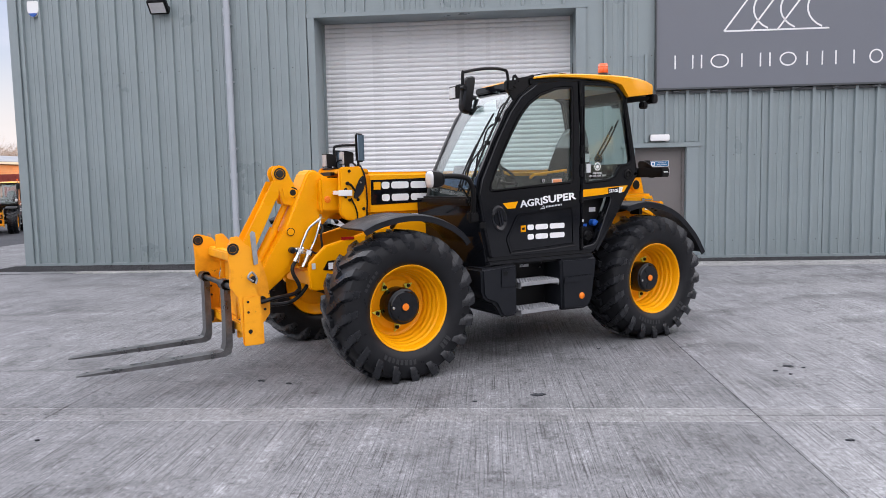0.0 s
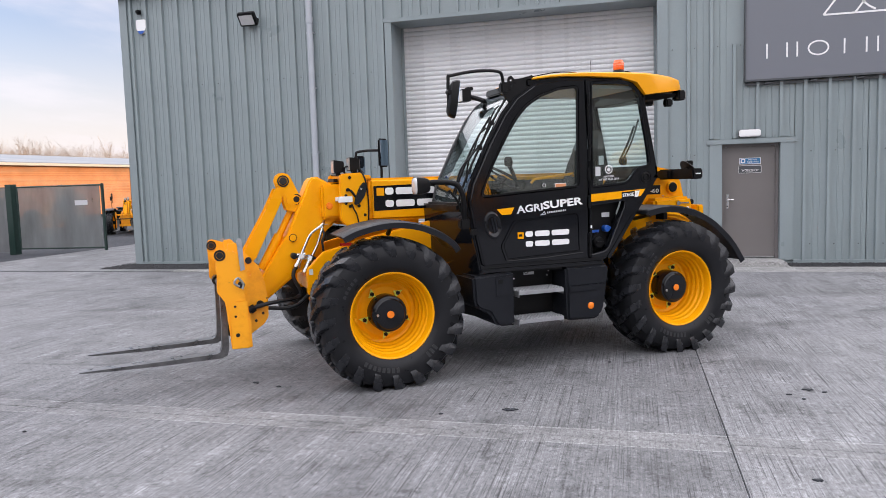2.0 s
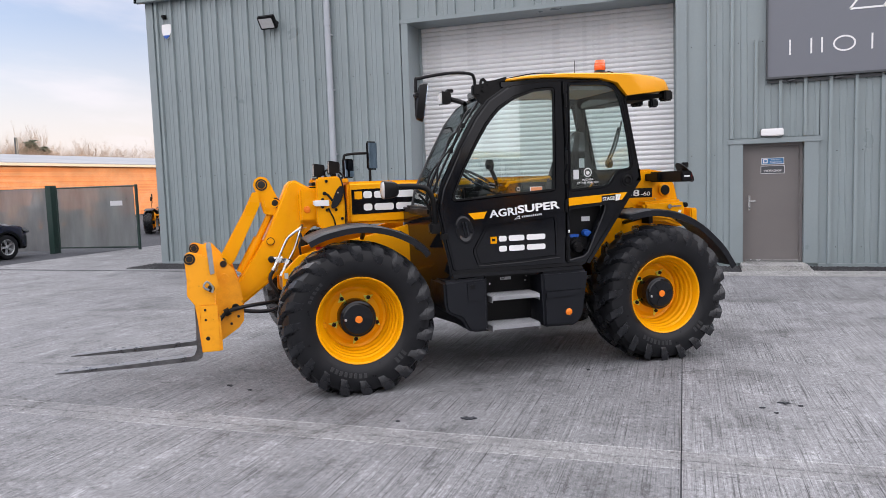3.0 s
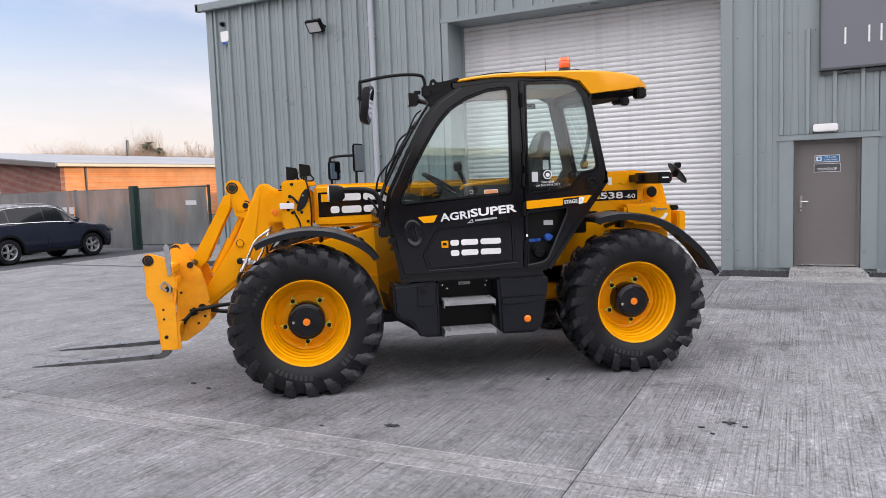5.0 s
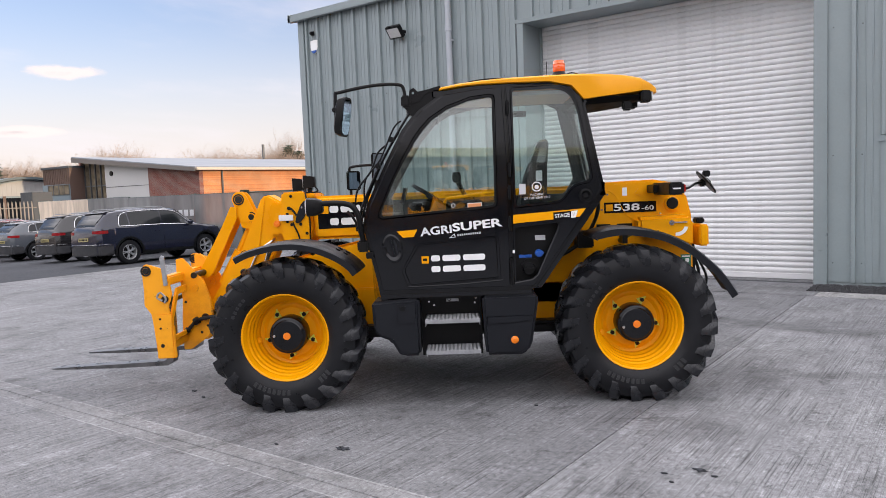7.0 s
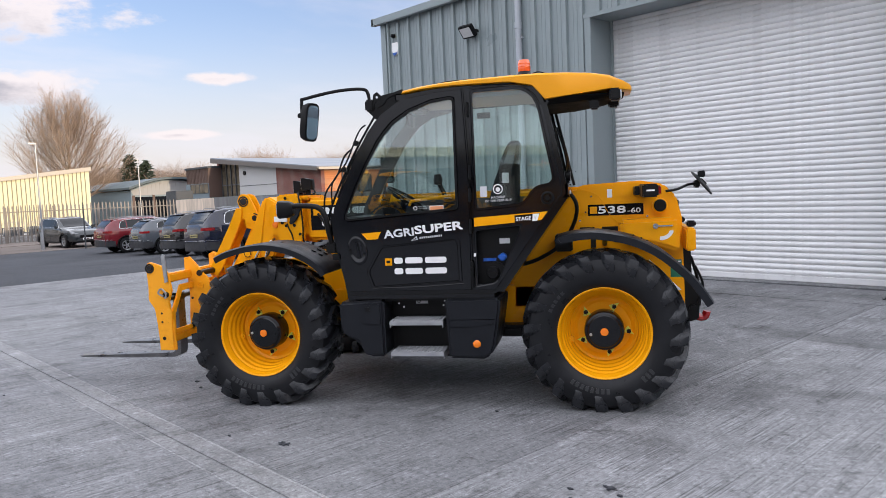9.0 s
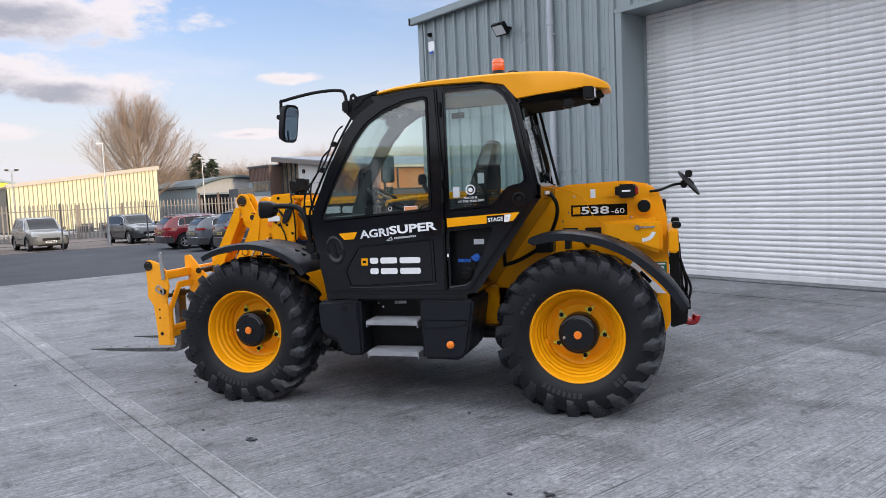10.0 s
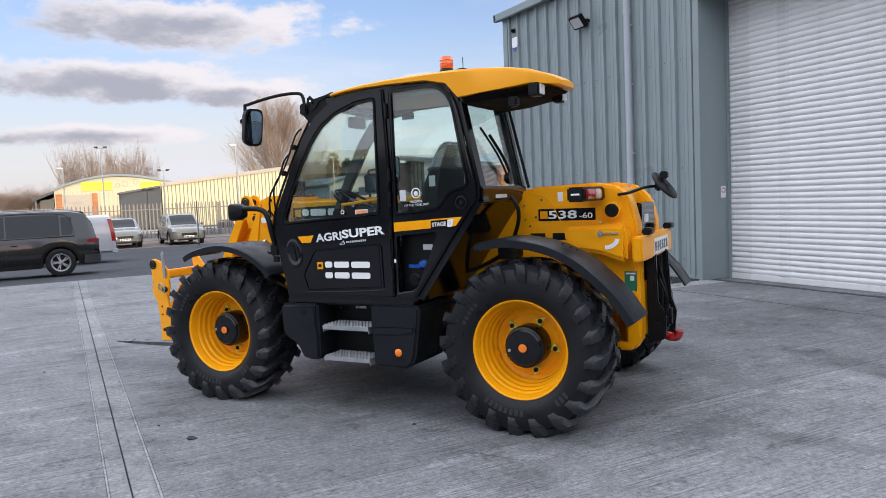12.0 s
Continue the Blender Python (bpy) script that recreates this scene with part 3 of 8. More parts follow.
pebble_bed("gravel", 1.16, 2.18, 13.45, 14.17, 1000, "dark loose gravel strip at the foot of the clad wall")
pebble_bed("gravel", 3.30, 16.0, 13.68, 14.17, 6000, "dark loose gravel strip at the foot of the clad wall")
tagged(part("doorstep", box(2.19, 3.24, 13.62, 14.36, -0.05, 0.085, 0.015), APRON), "pale concrete step in front of the workshop door", "doorstep", kind="structure")


def blotch(x, y, r, seed, mat, label):
    rnd = random.Random(seed)
    pts = [(x + r * rnd.uniform(0.35, 1.35) * math.cos(a), y + 0.7 * r * rnd.uniform(0.35, 1.35) * math.sin(a)) for a in (math.pi * k / 8 for k in range(16))]
    return tagged(part("mud_clod", prism(pts, 0.0005, 0.009, "Z", 0.003), mat), label, "mud")


blotch(-0.08, 5.12, 0.055, 1, TARMAC, "small dark clod of mud lying on the concrete")
blotch(2.02, 5.95, 0.04, 2, TARMAC, "small dark clod of mud lying on the concrete")
blotch(-2.3, 5.5, 0.03, 3, TARMAC, "small dark clod of mud lying on the concrete")
blotch(1.72, 4.2, 0.03, 4, TARMAC, "small dark clod of mud lying on the concrete")

for i, (x, y, r) in enumerate(((1.86, 5.80, 0.018), (2.12, 5.90, 0.016), (1.94, 5.70, 0.012), (-0.55, 4.95, 0.016), (-2.05, 5.42, 0.022), (0.55, 6.6, 0.014), (3.1, 6.1, 0.018), (-3.3, 4.1, 0.014))):
    blotch(x, y, r, 20 + i, TARMAC, "tiny dark crumb of mud lying on the concrete")

# ---- the clad building ----
WALL_Y, CORNER, EAVE, RIB = 14.185, -10.09, 5.86, 0.383
OPEN_L, OPEN_R, OPEN_T, SHUT_Y = -3.89, 1.13, 4.785, 14.82
END_X, BACK_Y = 17.0, 31.0
wall_south = empty("wall_south", label="dark grey ribbed metal wall of a workshop", category="wall", kind="structure")
for name, x0, x1, z0, z1 in (("wall_core", CORNER + 0.02, OPEN_L - 0.006, 0, EAVE), ("wall_core", OPEN_L - 0.005, OPEN_R + 0.005, OPEN_T + 0.006, EAVE), ("wall_core", OPEN_R + 0.006, 2.236, 0, EAVE),
                             ("wall_core", 2.237, 3.193, 2.146, EAVE), ("wall_core", 3.194, END_X, 0, EAVE)):
    part(name, box(x0, x1, WALL_Y + 0.01, WALL_Y + 0.30, z0, z1), CLAD, wall_south)


def sheet(x0, x1, z0, z1, proud=0.0):
    """One profiled sheet: flats with a stiffening groove between upright ribs."""
    prof = [(x0, 0.0)]
    k = math.ceil((x0 - (-9.435) + 0.03) / RIB)
    while True:
        c = -9.435 + RIB * k
        if c > x1 - 0.03:
            break
        prof += [(c - 0.038, 0.0), (c - 0.028, 0.062), (c + 0.022, 0.062), (c + 0.032, 0.0)]
        if c + RIB / 2 < x1 - 0.02:
            for h in (c + RIB * 0.38, c + RIB * 0.62):
                prof += [(h - 0.013, 0.0), (h - 0.007, 0.008), (h + 0.007, 0.008), (h + 0.013, 0.0)]
        k += 1
    prof.append((x1, 0.0))
    bm = bmesh.new()
    y = WALL_Y - 0.001 - proud
    rows = [[bm.verts.new((px, y - d, z)) for px, d in prof] for z in (z0, z1)]
    for i in range(len(prof) - 1):
        bm.faces.new((rows[0][i], rows[0][i + 1], rows[1][i + 1], rows[1][i]))
    return bm


def sheets(x0, x1, z0, z1, proud=0.0):
    x = x0
    while x < x1 - 0.05:
        nx = min(x1, x + 3 * RIB)
        if x1 - nx < 0.15:
            nx = x1
        part("cladding_sheet", sheet(x, nx, z0, z1, proud), CLAD, wall_south, smooth=False)
        x = nx


SEAM = 3.88
for x0, x1, z0 in ((CORNER + 0.16, OPEN_L - 0.13, 0.06), (1.31, 2.02, 0.06), (3.42, END_X, 0.06), (2.02, 3.42, 2.24)):
    sheets(x0, x1, z0, SEAM)
sheets(CORNER + 0.16, OPEN_L - 0.13, SEAM - 0.04, EAVE, 0.004)
sheets(OPEN_L - 0.13, 1.31, OPEN_T + 0.08, EAVE, 0.004)
sheets(1.31, END_X, SEAM - 0.04, EAVE, 0.004)
rivets = bmesh.new()
for z in (1.97, SEAM - 0.02, 0.35):
    k = 0
    while -9.435 + RIB * k < END_X - 1:
        x = -9.435 + RIB * (k + 0.27)
        k += 1
        if OPEN_L - 0.2 < x < 1.35 or (1.9 < x < 3.5 and z < 2.2):
            continue
        disc(0.010, WALL_Y - 0.006, WALL_Y - 0.014, 6, "Y", (x, 0, z)).to_mesh(tmp := bpy.data.meshes.new("tmp"))
        rivets.from_mesh(tmp)
        bpy.data.meshes.remove(tmp)
part("screw_row", rivets, TRIM_DARK, wall_south, "rows of small dark screw heads")
part("corner_flashing", box(CORNER - 0.02, CORNER + 0.17, WALL_Y - 0.045, WALL_Y + 0.2, 0.02, EAVE, 0.006), FLASH, wall_south)
part("base_flashing", box(CORNER, OPEN_L - 0.13, WALL_Y - 0.05, WALL_Y, 0.02, 0.07), FLASH, wall_south)
part("base_flashing", box(3.42, END_X, WALL_Y - 0.05, WALL_Y, 0.02, 0.07), FLASH, wall_south)
part("jamb_flashing", box(OPEN_L - 0.14, OPEN_L, WALL_Y - 0.05, SHUT_Y, 0.0, OPEN_T + 0.02, 0.005), FLASH, wall_south)
part("jamb_flashing", box(OPEN_R, OPEN_R + 0.19, WALL_Y - 0.05, SHUT_Y, 0.0, OPEN_T + 0.02, 0.005), FLASH, wall_south)
part("lintel_flashing", box(OPEN_L - 0.16, OPEN_R + 0.21, WALL_Y - 0.058, SHUT_Y, OPEN_T, OPEN_T + 0.085, 0.005), FLASH, wall_south)
part("door_flashing", box(2.02, 2.235, WALL_Y - 0.04, WALL_Y + 0.1, 0.07, 2.20, 0.004), FLASH, wall_south)
part("door_flashing", box(3.195, 3.42, WALL_Y - 0.04, WALL_Y + 0.1, 0.07, 2.20, 0.004), FLASH, wall_south)
part("door_flashing", box(1.98, 3.46, WALL_Y - 0.055, WALL_Y + 0.1, 2.14, 2.225, 0.004), FLASH, wall_south)
for name, bm in (("wall_west", box(CORNER, CORNER + 0.3, WALL_Y + 0.30, BACK_Y, 0, EAVE)), ("wall_east", box(END_X - 0.3, END_X, WALL_Y + 0.3, BACK_Y, 0, EAVE)),
                 ("wall_north", box(CORNER, END_X, BACK_Y, BACK_Y + 0.3, 0, EAVE))):
    tagged(part(name, bm, CLAD), "dark grey clad outer wall of the workshop", "wall", kind="structure")
mid_y = (WALL_Y + BACK_Y) / 2
roof = part("roof", prism([(WALL_Y - 0.12, EAVE), (WALL_Y - 0.12, EAVE + 0.10), (mid_y, EAVE + 1.7), (BACK_Y + 0.4, EAVE + 0.10), (BACK_Y + 0.4, EAVE), (mid_y, EAVE + 1.5)], CORNER - 0.16, END_X + 0.16, "X"), TRIM_DARK)
tagged(roof, "low-pitched grey metal roof of the workshop", "roof", kind="structure")
part("eave_trim", box(CORNER - 0.18, END_X + 0.18, WALL_Y - 0.20, WALL_Y - 0.09, EAVE - 0.05, EAVE + 0.12, 0.012), FLASH, roof)
part("verge_trim", prism([(WALL_Y - 0.2, EAVE - 0.05), (WALL_Y - 0.2, EAVE + 0.13), (mid_y, EAVE + 1.73), (mid_y, EAVE + 1.5)], CORNER - 0.20, CORNER - 0.10, "X", 0.01), FLASH, roof)
part("ceiling", box(CORNER + 0.3, END_X - 0.3, WALL_Y + 0.3, BACK_Y, EAVE - 0.3, EAVE - 0.15), CLAD)
tagged(bpy.data.objects["ceiling"], "plain grey underside of the workshop roof", "ceiling", kind="structure")
tagged(part("floor", box(CORNER + 0.3, END_X - 0.3, WALL_Y + 0.3, BACK_Y, -0.2, 0.0), CONCRETE), "plain concrete workshop floor", "floor", kind="structure")

# roller shutter
shutter = empty("roller_shutter", Matrix.Translation((0, SHUT_Y, 0)), "closed pale grey metal roller shutter with level slats", "roller shutter", kind="structure")
SLAT = 0.0925
slat_prof = [(0.006, 0.0), (0.004, 0.008), (-0.010, 0.018), (-0.018, 0.044), (-0.014, 0.070), (-0.002, 0.083), (0.006, SLAT)]


def slat_bm():
    bm = bmesh.new()
    cols = [[bm.verts.new((x, d, z)) for d, z in slat_prof] + [bm.verts.new((x, 0.012, SLAT)), bm.verts.new((x, 0.012, 0.0))] for x in (OPEN_L, OPEN_R)]
    n = len(cols[0])
    for i in range(n):
        bm.faces.new((cols[0][i], cols[1][i], cols[1][(i + 1) % n], cols[0][(i + 1) % n]))
    return bm


slat_me = mesh_of("slat", slat_bm(), SHUTTER, True, 50)
for k in range(int((OPEN_T - 0.1) / SLAT) + 1):
    s = new("slat", slat_me)
    s.parent, s.location = shutter, (0, 0, 0.09 + SLAT * k)
part("bottom_bar", box(OPEN_L, OPEN_R, -0.03, 0.02, 0.0, 0.09, 0.006), SHUTTER, shutter)
part("guide_rail", box(OPEN_L + 0.001, OPEN_L + 0.05, -0.05, -0.021, 0, OPEN_T), FLASH, shutter)
part("guide_rail", box(OPEN_R - 0.05, OPEN_R - 0.001, -0.05, -0.021, 0, OPEN_T), FLASH, shutter)
part("backing", box(OPEN_L - 0.1, OPEN_R + 0.1, 0.02, 0.06, 0, OPEN_T + 0.2), TRIM_DARK, shutter)

# workshop door
door = empty("door_1", Matrix.Translation((2.24, 14.31, 0.09)), "closed taupe grey metal personnel door", "door", kind="structure")
part("leaf", box(0.045, 0.905, 0.0, 0.05, 0.01, 2.0, 0.004), DOORPAINT, door)
part("door_frame", prism([(0, 0), (0, 2.05), (0.95, 2.05), (0.95, 0), (0.90, 0), (0.90, 2.0), (0.05, 2.0), (0.05, 0)], -0.04, 0.05, "Y", 0.003), DOORPAINT, door)
plate = part("handle_plate", box(0.085, 0.125, -0.012, 0.0, 0.90, 1.16, 0.004), CHROME, door)
part("lever", join(tube([(0.105, -0.01, 1.06), (0.105, -0.05, 1.06)], 0.009), tube([(0.105, -0.05, 1.06), (0.21, -0.05, 1.06)], 0.009)), CHROME, plate)
part("lock", disc(0.012, -0.012, -0.018, 12, "Y", (0.105, 0, 0.94)), STEEL, plate)
for z in (0.25, 1.05, 1.5, 1.8):
    part("hinge", tube([(0.895, -0.012, z - 0.045), (0.895, -0.012, z + 0.045)], 0.011), DOORPAINT, door)
part("kick_plate", box(0.05, 0.90, -0.004, 0.0, 0.01, 0.03), CHROME, door)
fire = part("fire_sign", box(0.30, 0.66, -0.006, 0.0, 1.69, 1.80, 0.002), SIGN_BLUE, door, "blue and white fire exit notice")
part("sign_border", prism([(0.30, 1.69), (0.66, 1.69), (0.66, 1.80), (0.30, 1.80)], -0.0085, -0.0065, "Y", 0, [[(0.308, 1.698), (0.652, 1.698), (0.652, 1.792), (0.308, 1.792)]]), WHITE, fire)
lettering("lettering", "Fire exit\nKeep clear", 0.19, 0.075, WHITE, fire, Matrix.Translation((0.53, -0.009, 1.745)) @ FRONT)
part("pictogram", prism([(0.325, 1.71), (0.40, 1.71), (0.40, 1.78), (0.325, 1.78)], -0.0085, -0.0065, "Y", 0, [[(0.345, 1.725), (0.385, 1.725), (0.385, 1.765), (0.345, 1.765)]]), WHITE, fire)
nm = part("room_sign", box(0.29, 0.67, -0.006, 0.0, 1.53, 1.665, 0.002), TRIM_DARK, door, "dark plate lettered in white")
part("sign_border", prism([(0.29, 1.53), (0.67, 1.53), (0.67, 1.665), (0.29, 1.665)], -0.0085, -0.0065, "Y", 0, [[(0.296, 1.536), (0.664, 1.536), (0.664, 1.659), (0.296, 1.659)]]), WHITE, nm)
lettering("lettering", "WORKSHOP", 0.28, 0.042, WHITE, nm, Matrix.Translation((0.48, -0.009, 1.578)) @ FRONT)

em = empty("emergency_light", Matrix.Translation((2.69, WALL_Y, 2.32)), "small white oblong emergency light above the door", "light")
part("housing", box(-0.18, 0.18, -0.05, -0.004, -0.065, 0.065, 0.008), PLASTIC, em)
part("diffuser", box(-0.178, 0.178, -0.10, -0.051, -0.062, 0.062, 0.015), WHITE, em)

# drainpipe
pipe = empty("drainpipe", Matrix.Translation((-5.60, WALL_Y - 0.10, 0)), "long straight grey drainpipe fixed up the wall", "drainpipe")
part("pipe", tube([(0, 0, 0.02), (0, 0, EAVE - 0.03)], 0.062, 14), PVC, pipe)
for z in (1.72, 4.9):
    part("collar", lathe([(0.062, z), (0.074, z), (0.074, z + 0.12), (0.062, z + 0.12)], 14, "Z"), PVC, pipe)
for z in (0.9, 2.3, 3.6, 4.7):
    part("bracket", box(-0.085, 0.085, -0.0, 0.066, z, z + 0.03), PVC, pipe)

# floodlight and alarm
fl = empty("floodlight", Matrix.Translation((-6.9, WALL_Y, 5.07)), "black floodlight with a pale square face on the wall", "floodlight")
part("bracket", join(box(-0.16, -0.14, -0.22, -0.035, -0.03, 0.03), box(0.14, 0.16, -0.22, -0.035, -0.03, 0.03), box(-0.16, 0.16, -0.06, -0.035, -0.06, 0.06)), SATIN, fl)
TILT_FL = Matrix.Translation((0, -0.24, 0)) @ pose(0, 0, 0, 38, 0, 0)
part("housing", box(-0.19, 0.19, -0.05, 0.05, -0.14, 0.14, 0.015), SATIN, fl, m=TILT_FL)
part("lens", box(-0.15, 0.15, -0.056, -0.051, -0.105, 0.105, 0.004), CLEAR, fl, m=TILT_FL)
al = empty("alarm_box", Matrix.Translation((-9.55, WALL_Y, 5.17)), "white and blue shield-shaped alarm box on the wall", "alarm")
shield = [(-0.13, 0.15), (0.13, 0.15), (0.13, -0.04), (0.07, -0.14), (0, -0.17), (-0.07, -0.14), (-0.13, -0.04)]
part("cover", prism(shield, -0.075, -0.035, "Y", 0.015), WHITE, al)
part("strobe", prism([(-0.09, -0.09), (0.09, -0.09), (0.05, -0.145), (0, -0.165), (-0.05, -0.145)], -0.088, -0.0755, "Y", 0.004), BLUE, al)
cc = empty("camera_dome", Matrix.Translation((-9.60, WALL_Y, 5.48)), "small dark wall camera above the alarm box", "security camera")
part("mount", box(-0.05, 0.05, -0.06, -0.035, -0.05, 0.05, 0.008), SATIN, cc)
part("dome", lathe([(0.0, -0.14), (0.03, -0.13), (0.045, -0.10), (0.045, -0.062), (0, -0.062)], 14, "Y"), SATIN, cc)

# signboard: the firm's name and mark stand as plain strokes
sb = empty("signboard", Matrix.Translation((4.78, WALL_Y, 0)), "large dark grey signboard with thin white strokes", "sign")
part("board", box(-2.17, 2.17, -0.12, -0.04, 3.23, 5.20, 0.006), SIGNBOARD, sb)
part("frame", prism([(-2.19, 3.20), (2.19, 3.20), (2.19, 5.23), (-2.19, 5.23)], -0.14, -0.035, "Y", 0.004, [[(-2.165, 3.235), (2.165, 3.235), (2.165, 5.195), (-2.165, 5.195)]]), TRIM_DARK, sb)
for k in range(6):
    x = -1.85 + 0.72 * k
    part("bracket", tube([(x, -0.03, 3.19), (x, -0.10, 3.16), (x + 0.10, -0.12, 3.17)], 0.014, 6), TRIM_DARK, sb)
part("rail", box(-2.17, 2.17, -0.06, -0.036, 3.14, 3.19, 0.004), TRIM_DARK, sb)


def stroke(pts, w, y, parent, name="stroke"):
    """A flat ribbon of even width along a path of (x, z)."""
    vs = [Vector(p) for p in pts]
    shut = (vs[0] - vs[-1]).length < 1e-4
    rings = []
    for i, p in enumerate(vs):
        a = vs[i - 1] if i else (vs[-2] if shut else p)
        b = vs[i + 1] if i < len(vs) - 1 else (vs[1] if shut else p)
        d1, d2 = (p - a).normalized() if a != p else (b - p).normalized(), (b - p).normalized() if b != p else (p - a).normalized()
        n1, n2 = Vector((-d1.y, d1.x)), Vector((-d2.y, d2.x))
        e = (n1 + n2).normalized()
        e = e * (w / 2) / max(0.45, e.dot(n1))
        rings.append([(p.x + e.x, y - 0.004, p.y + e.y), (p.x - e.x, y - 0.004, p.y - e.y), (p.x - e.x, y, p.y - e.y), (p.x + e.x, y, p.y + e.y)])
    return part(name, loft(rings), WHITE, parent, smooth=False)


def arc(cx, cz, rx, rz, a0, a1, n=14):
    return [(cx + rx * math.cos(radians(a0 + (a1 - a0) * k / n)), cz + rz * math.sin(radians(a0 + (a1 - a0) * k / n))) for k in range(n + 1)]


GLY = [(-1.83, 0.25), (-1.43, 0.25), (-1.02, 0.33), (-0.62, 0.24), (-0.20, 0.26), (0.21, 0.30), (0.55, 0.20), (0.82, 0.05), (1.06, 0.20), (1.38, 0.20), (1.77, 0.24)]
for k, (cx, gw) in enumerate(GLY):
    if k in (2, 5, 10):
        stroke(arc(cx, 3.705, gw / 2 - 0.01, 0.115, 0, 360, 20), 0.026, -0.1215, sb)
    else:
        for x in ((cx - gw / 2 + 0.045, cx + gw / 2 - 0.045) if k in (1, 4) else (cx,)):
            stroke([(x, 3.58), (x, 3.83)], 0.026, -0.1215, sb)
for k in range(3):
    ox = -0.95 + 0.48 * k
    stroke([(ox, 4.24), (ox + 0.55, 4.98)], 0.03, -0.1215, sb)
    stroke([(ox + 0.55, 4.98)] + arc(ox + 1.05, 4.62, 0.52, 0.40, 135, 240, 8), 0.03, -0.1215, sb)
stroke([(-0.95, 4.24), (0.93, 4.24)], 0.03, -0.1215, sb)
ps = empty("notice", Matrix.Translation((OPEN_L, 14.66, 1.52)), "small white notice with a red ring in the door reveal", "notice")
part("plate", box(0.001, 0.006, -0.055, 0.055, -0.10, 0.10), WHITE, ps)
part("ring", lathe([(0.045, 0.0065), (0.045, 0.009), (0.032, 0.009), (0.032, 0.0065)], 20, "X", True, (0, 0, 0.03)), RED, ps)


# ---- the telehandler: x ahead, y to its left, z up ----
HEADING = -144.44
FRONT_X, REAR_X, TRACK, HUB_Z, TYRE_R = 1.394, -1.374, 0.922, 0.587, 0.622
machine = empty("telehandler", pose(-0.614, 7.277, 0, 0, 0, HEADING), "yellow and black telescopic handler with forks parked on the concrete", "telehandler")


def tyre_bm(flat):
    """Carcass with deep angled lugs, the tread flattened where it stands."""
    W = 0.225
    prof = [(0.335, 0.150), (0.350, 0.185), (0.400, 0.214), (0.455, 0.224), (0.510, 0.218), (0.556, 0.202), (0.578, 0.165), (0.588, 0.080), (0.590, 0.0)]
    prof = prof + [(r, -w) for r, w in prof[-2::-1]]
    bm = lathe(prof, 72, "Y", closed=True)
    for v in bm.verts:
        if v.co.z < -flat:
            over = -flat - v.co.z
            v.co.z = -flat
            v.co.y *= 1 + over * 1.2
    return bm


def lug_bm(side):
    rings = []
    for y, da, r0, r1, wd in ((-0.025, 0.0, 0.572, TYRE_R + 0.002, 0.62), (0.09, 0.10, 0.570, TYRE_R, 0.66), (0.165, 0.20, 0.556, TYRE_R - 0.006, 0.74), (0.212, 0.265, 0.530, TYRE_R - 0.026, 0.84), (0.226, 0.300, 0.500, 0.545, 0.72), (0.224, 0.320, 0.470, 0.490, 0.55)):
        ring = []
        for r, s in ((r0, -1), (r1, -0.72), (r1, 0.72), (r0, 1)):
            a = da + s * 0.057 * wd / 0.6
            ring.append(Vector((r * math.cos(a), (y + (0.012 if r == r1 and y > 0.2 else 0)) * side, r * math.sin(a))))
        rings.append(ring)
    return bevelled(loft(rings), 0.004, 1)


LUGS = 20
DISH = 0.05          # how far tyre and rim edge stand out past the wheel disc


def rim_bm():
    prof = [(0.325, 0.135), (0.338, 0.160), (0.350, 0.172), (0.352, 0.182), (0.345, 0.186), (0.334, 0.178), (0.322, 0.150), (0.318, 0.120), (0.306, 0.112), (0.303, 0.085), (0.292, 0.078), (0.289, 0.050),
            (0.277, 0.044), (0.274, 0.016), (0.262, 0.010), (0.258, -0.015), (0.235, -0.022), (0.215, -0.018), (0.205, -0.010), (0.0, -0.010), (0.0, -0.03), (0.24, -0.03), (0.30, -0.10), (0.335, -0.16), (0.33, -0.17)]
    prof = [(r, w + DISH * min(1.0, max(0.0, (r - 0.255) / 0.06))) for r, w in prof]
    return lathe(prof, 64, "Y")


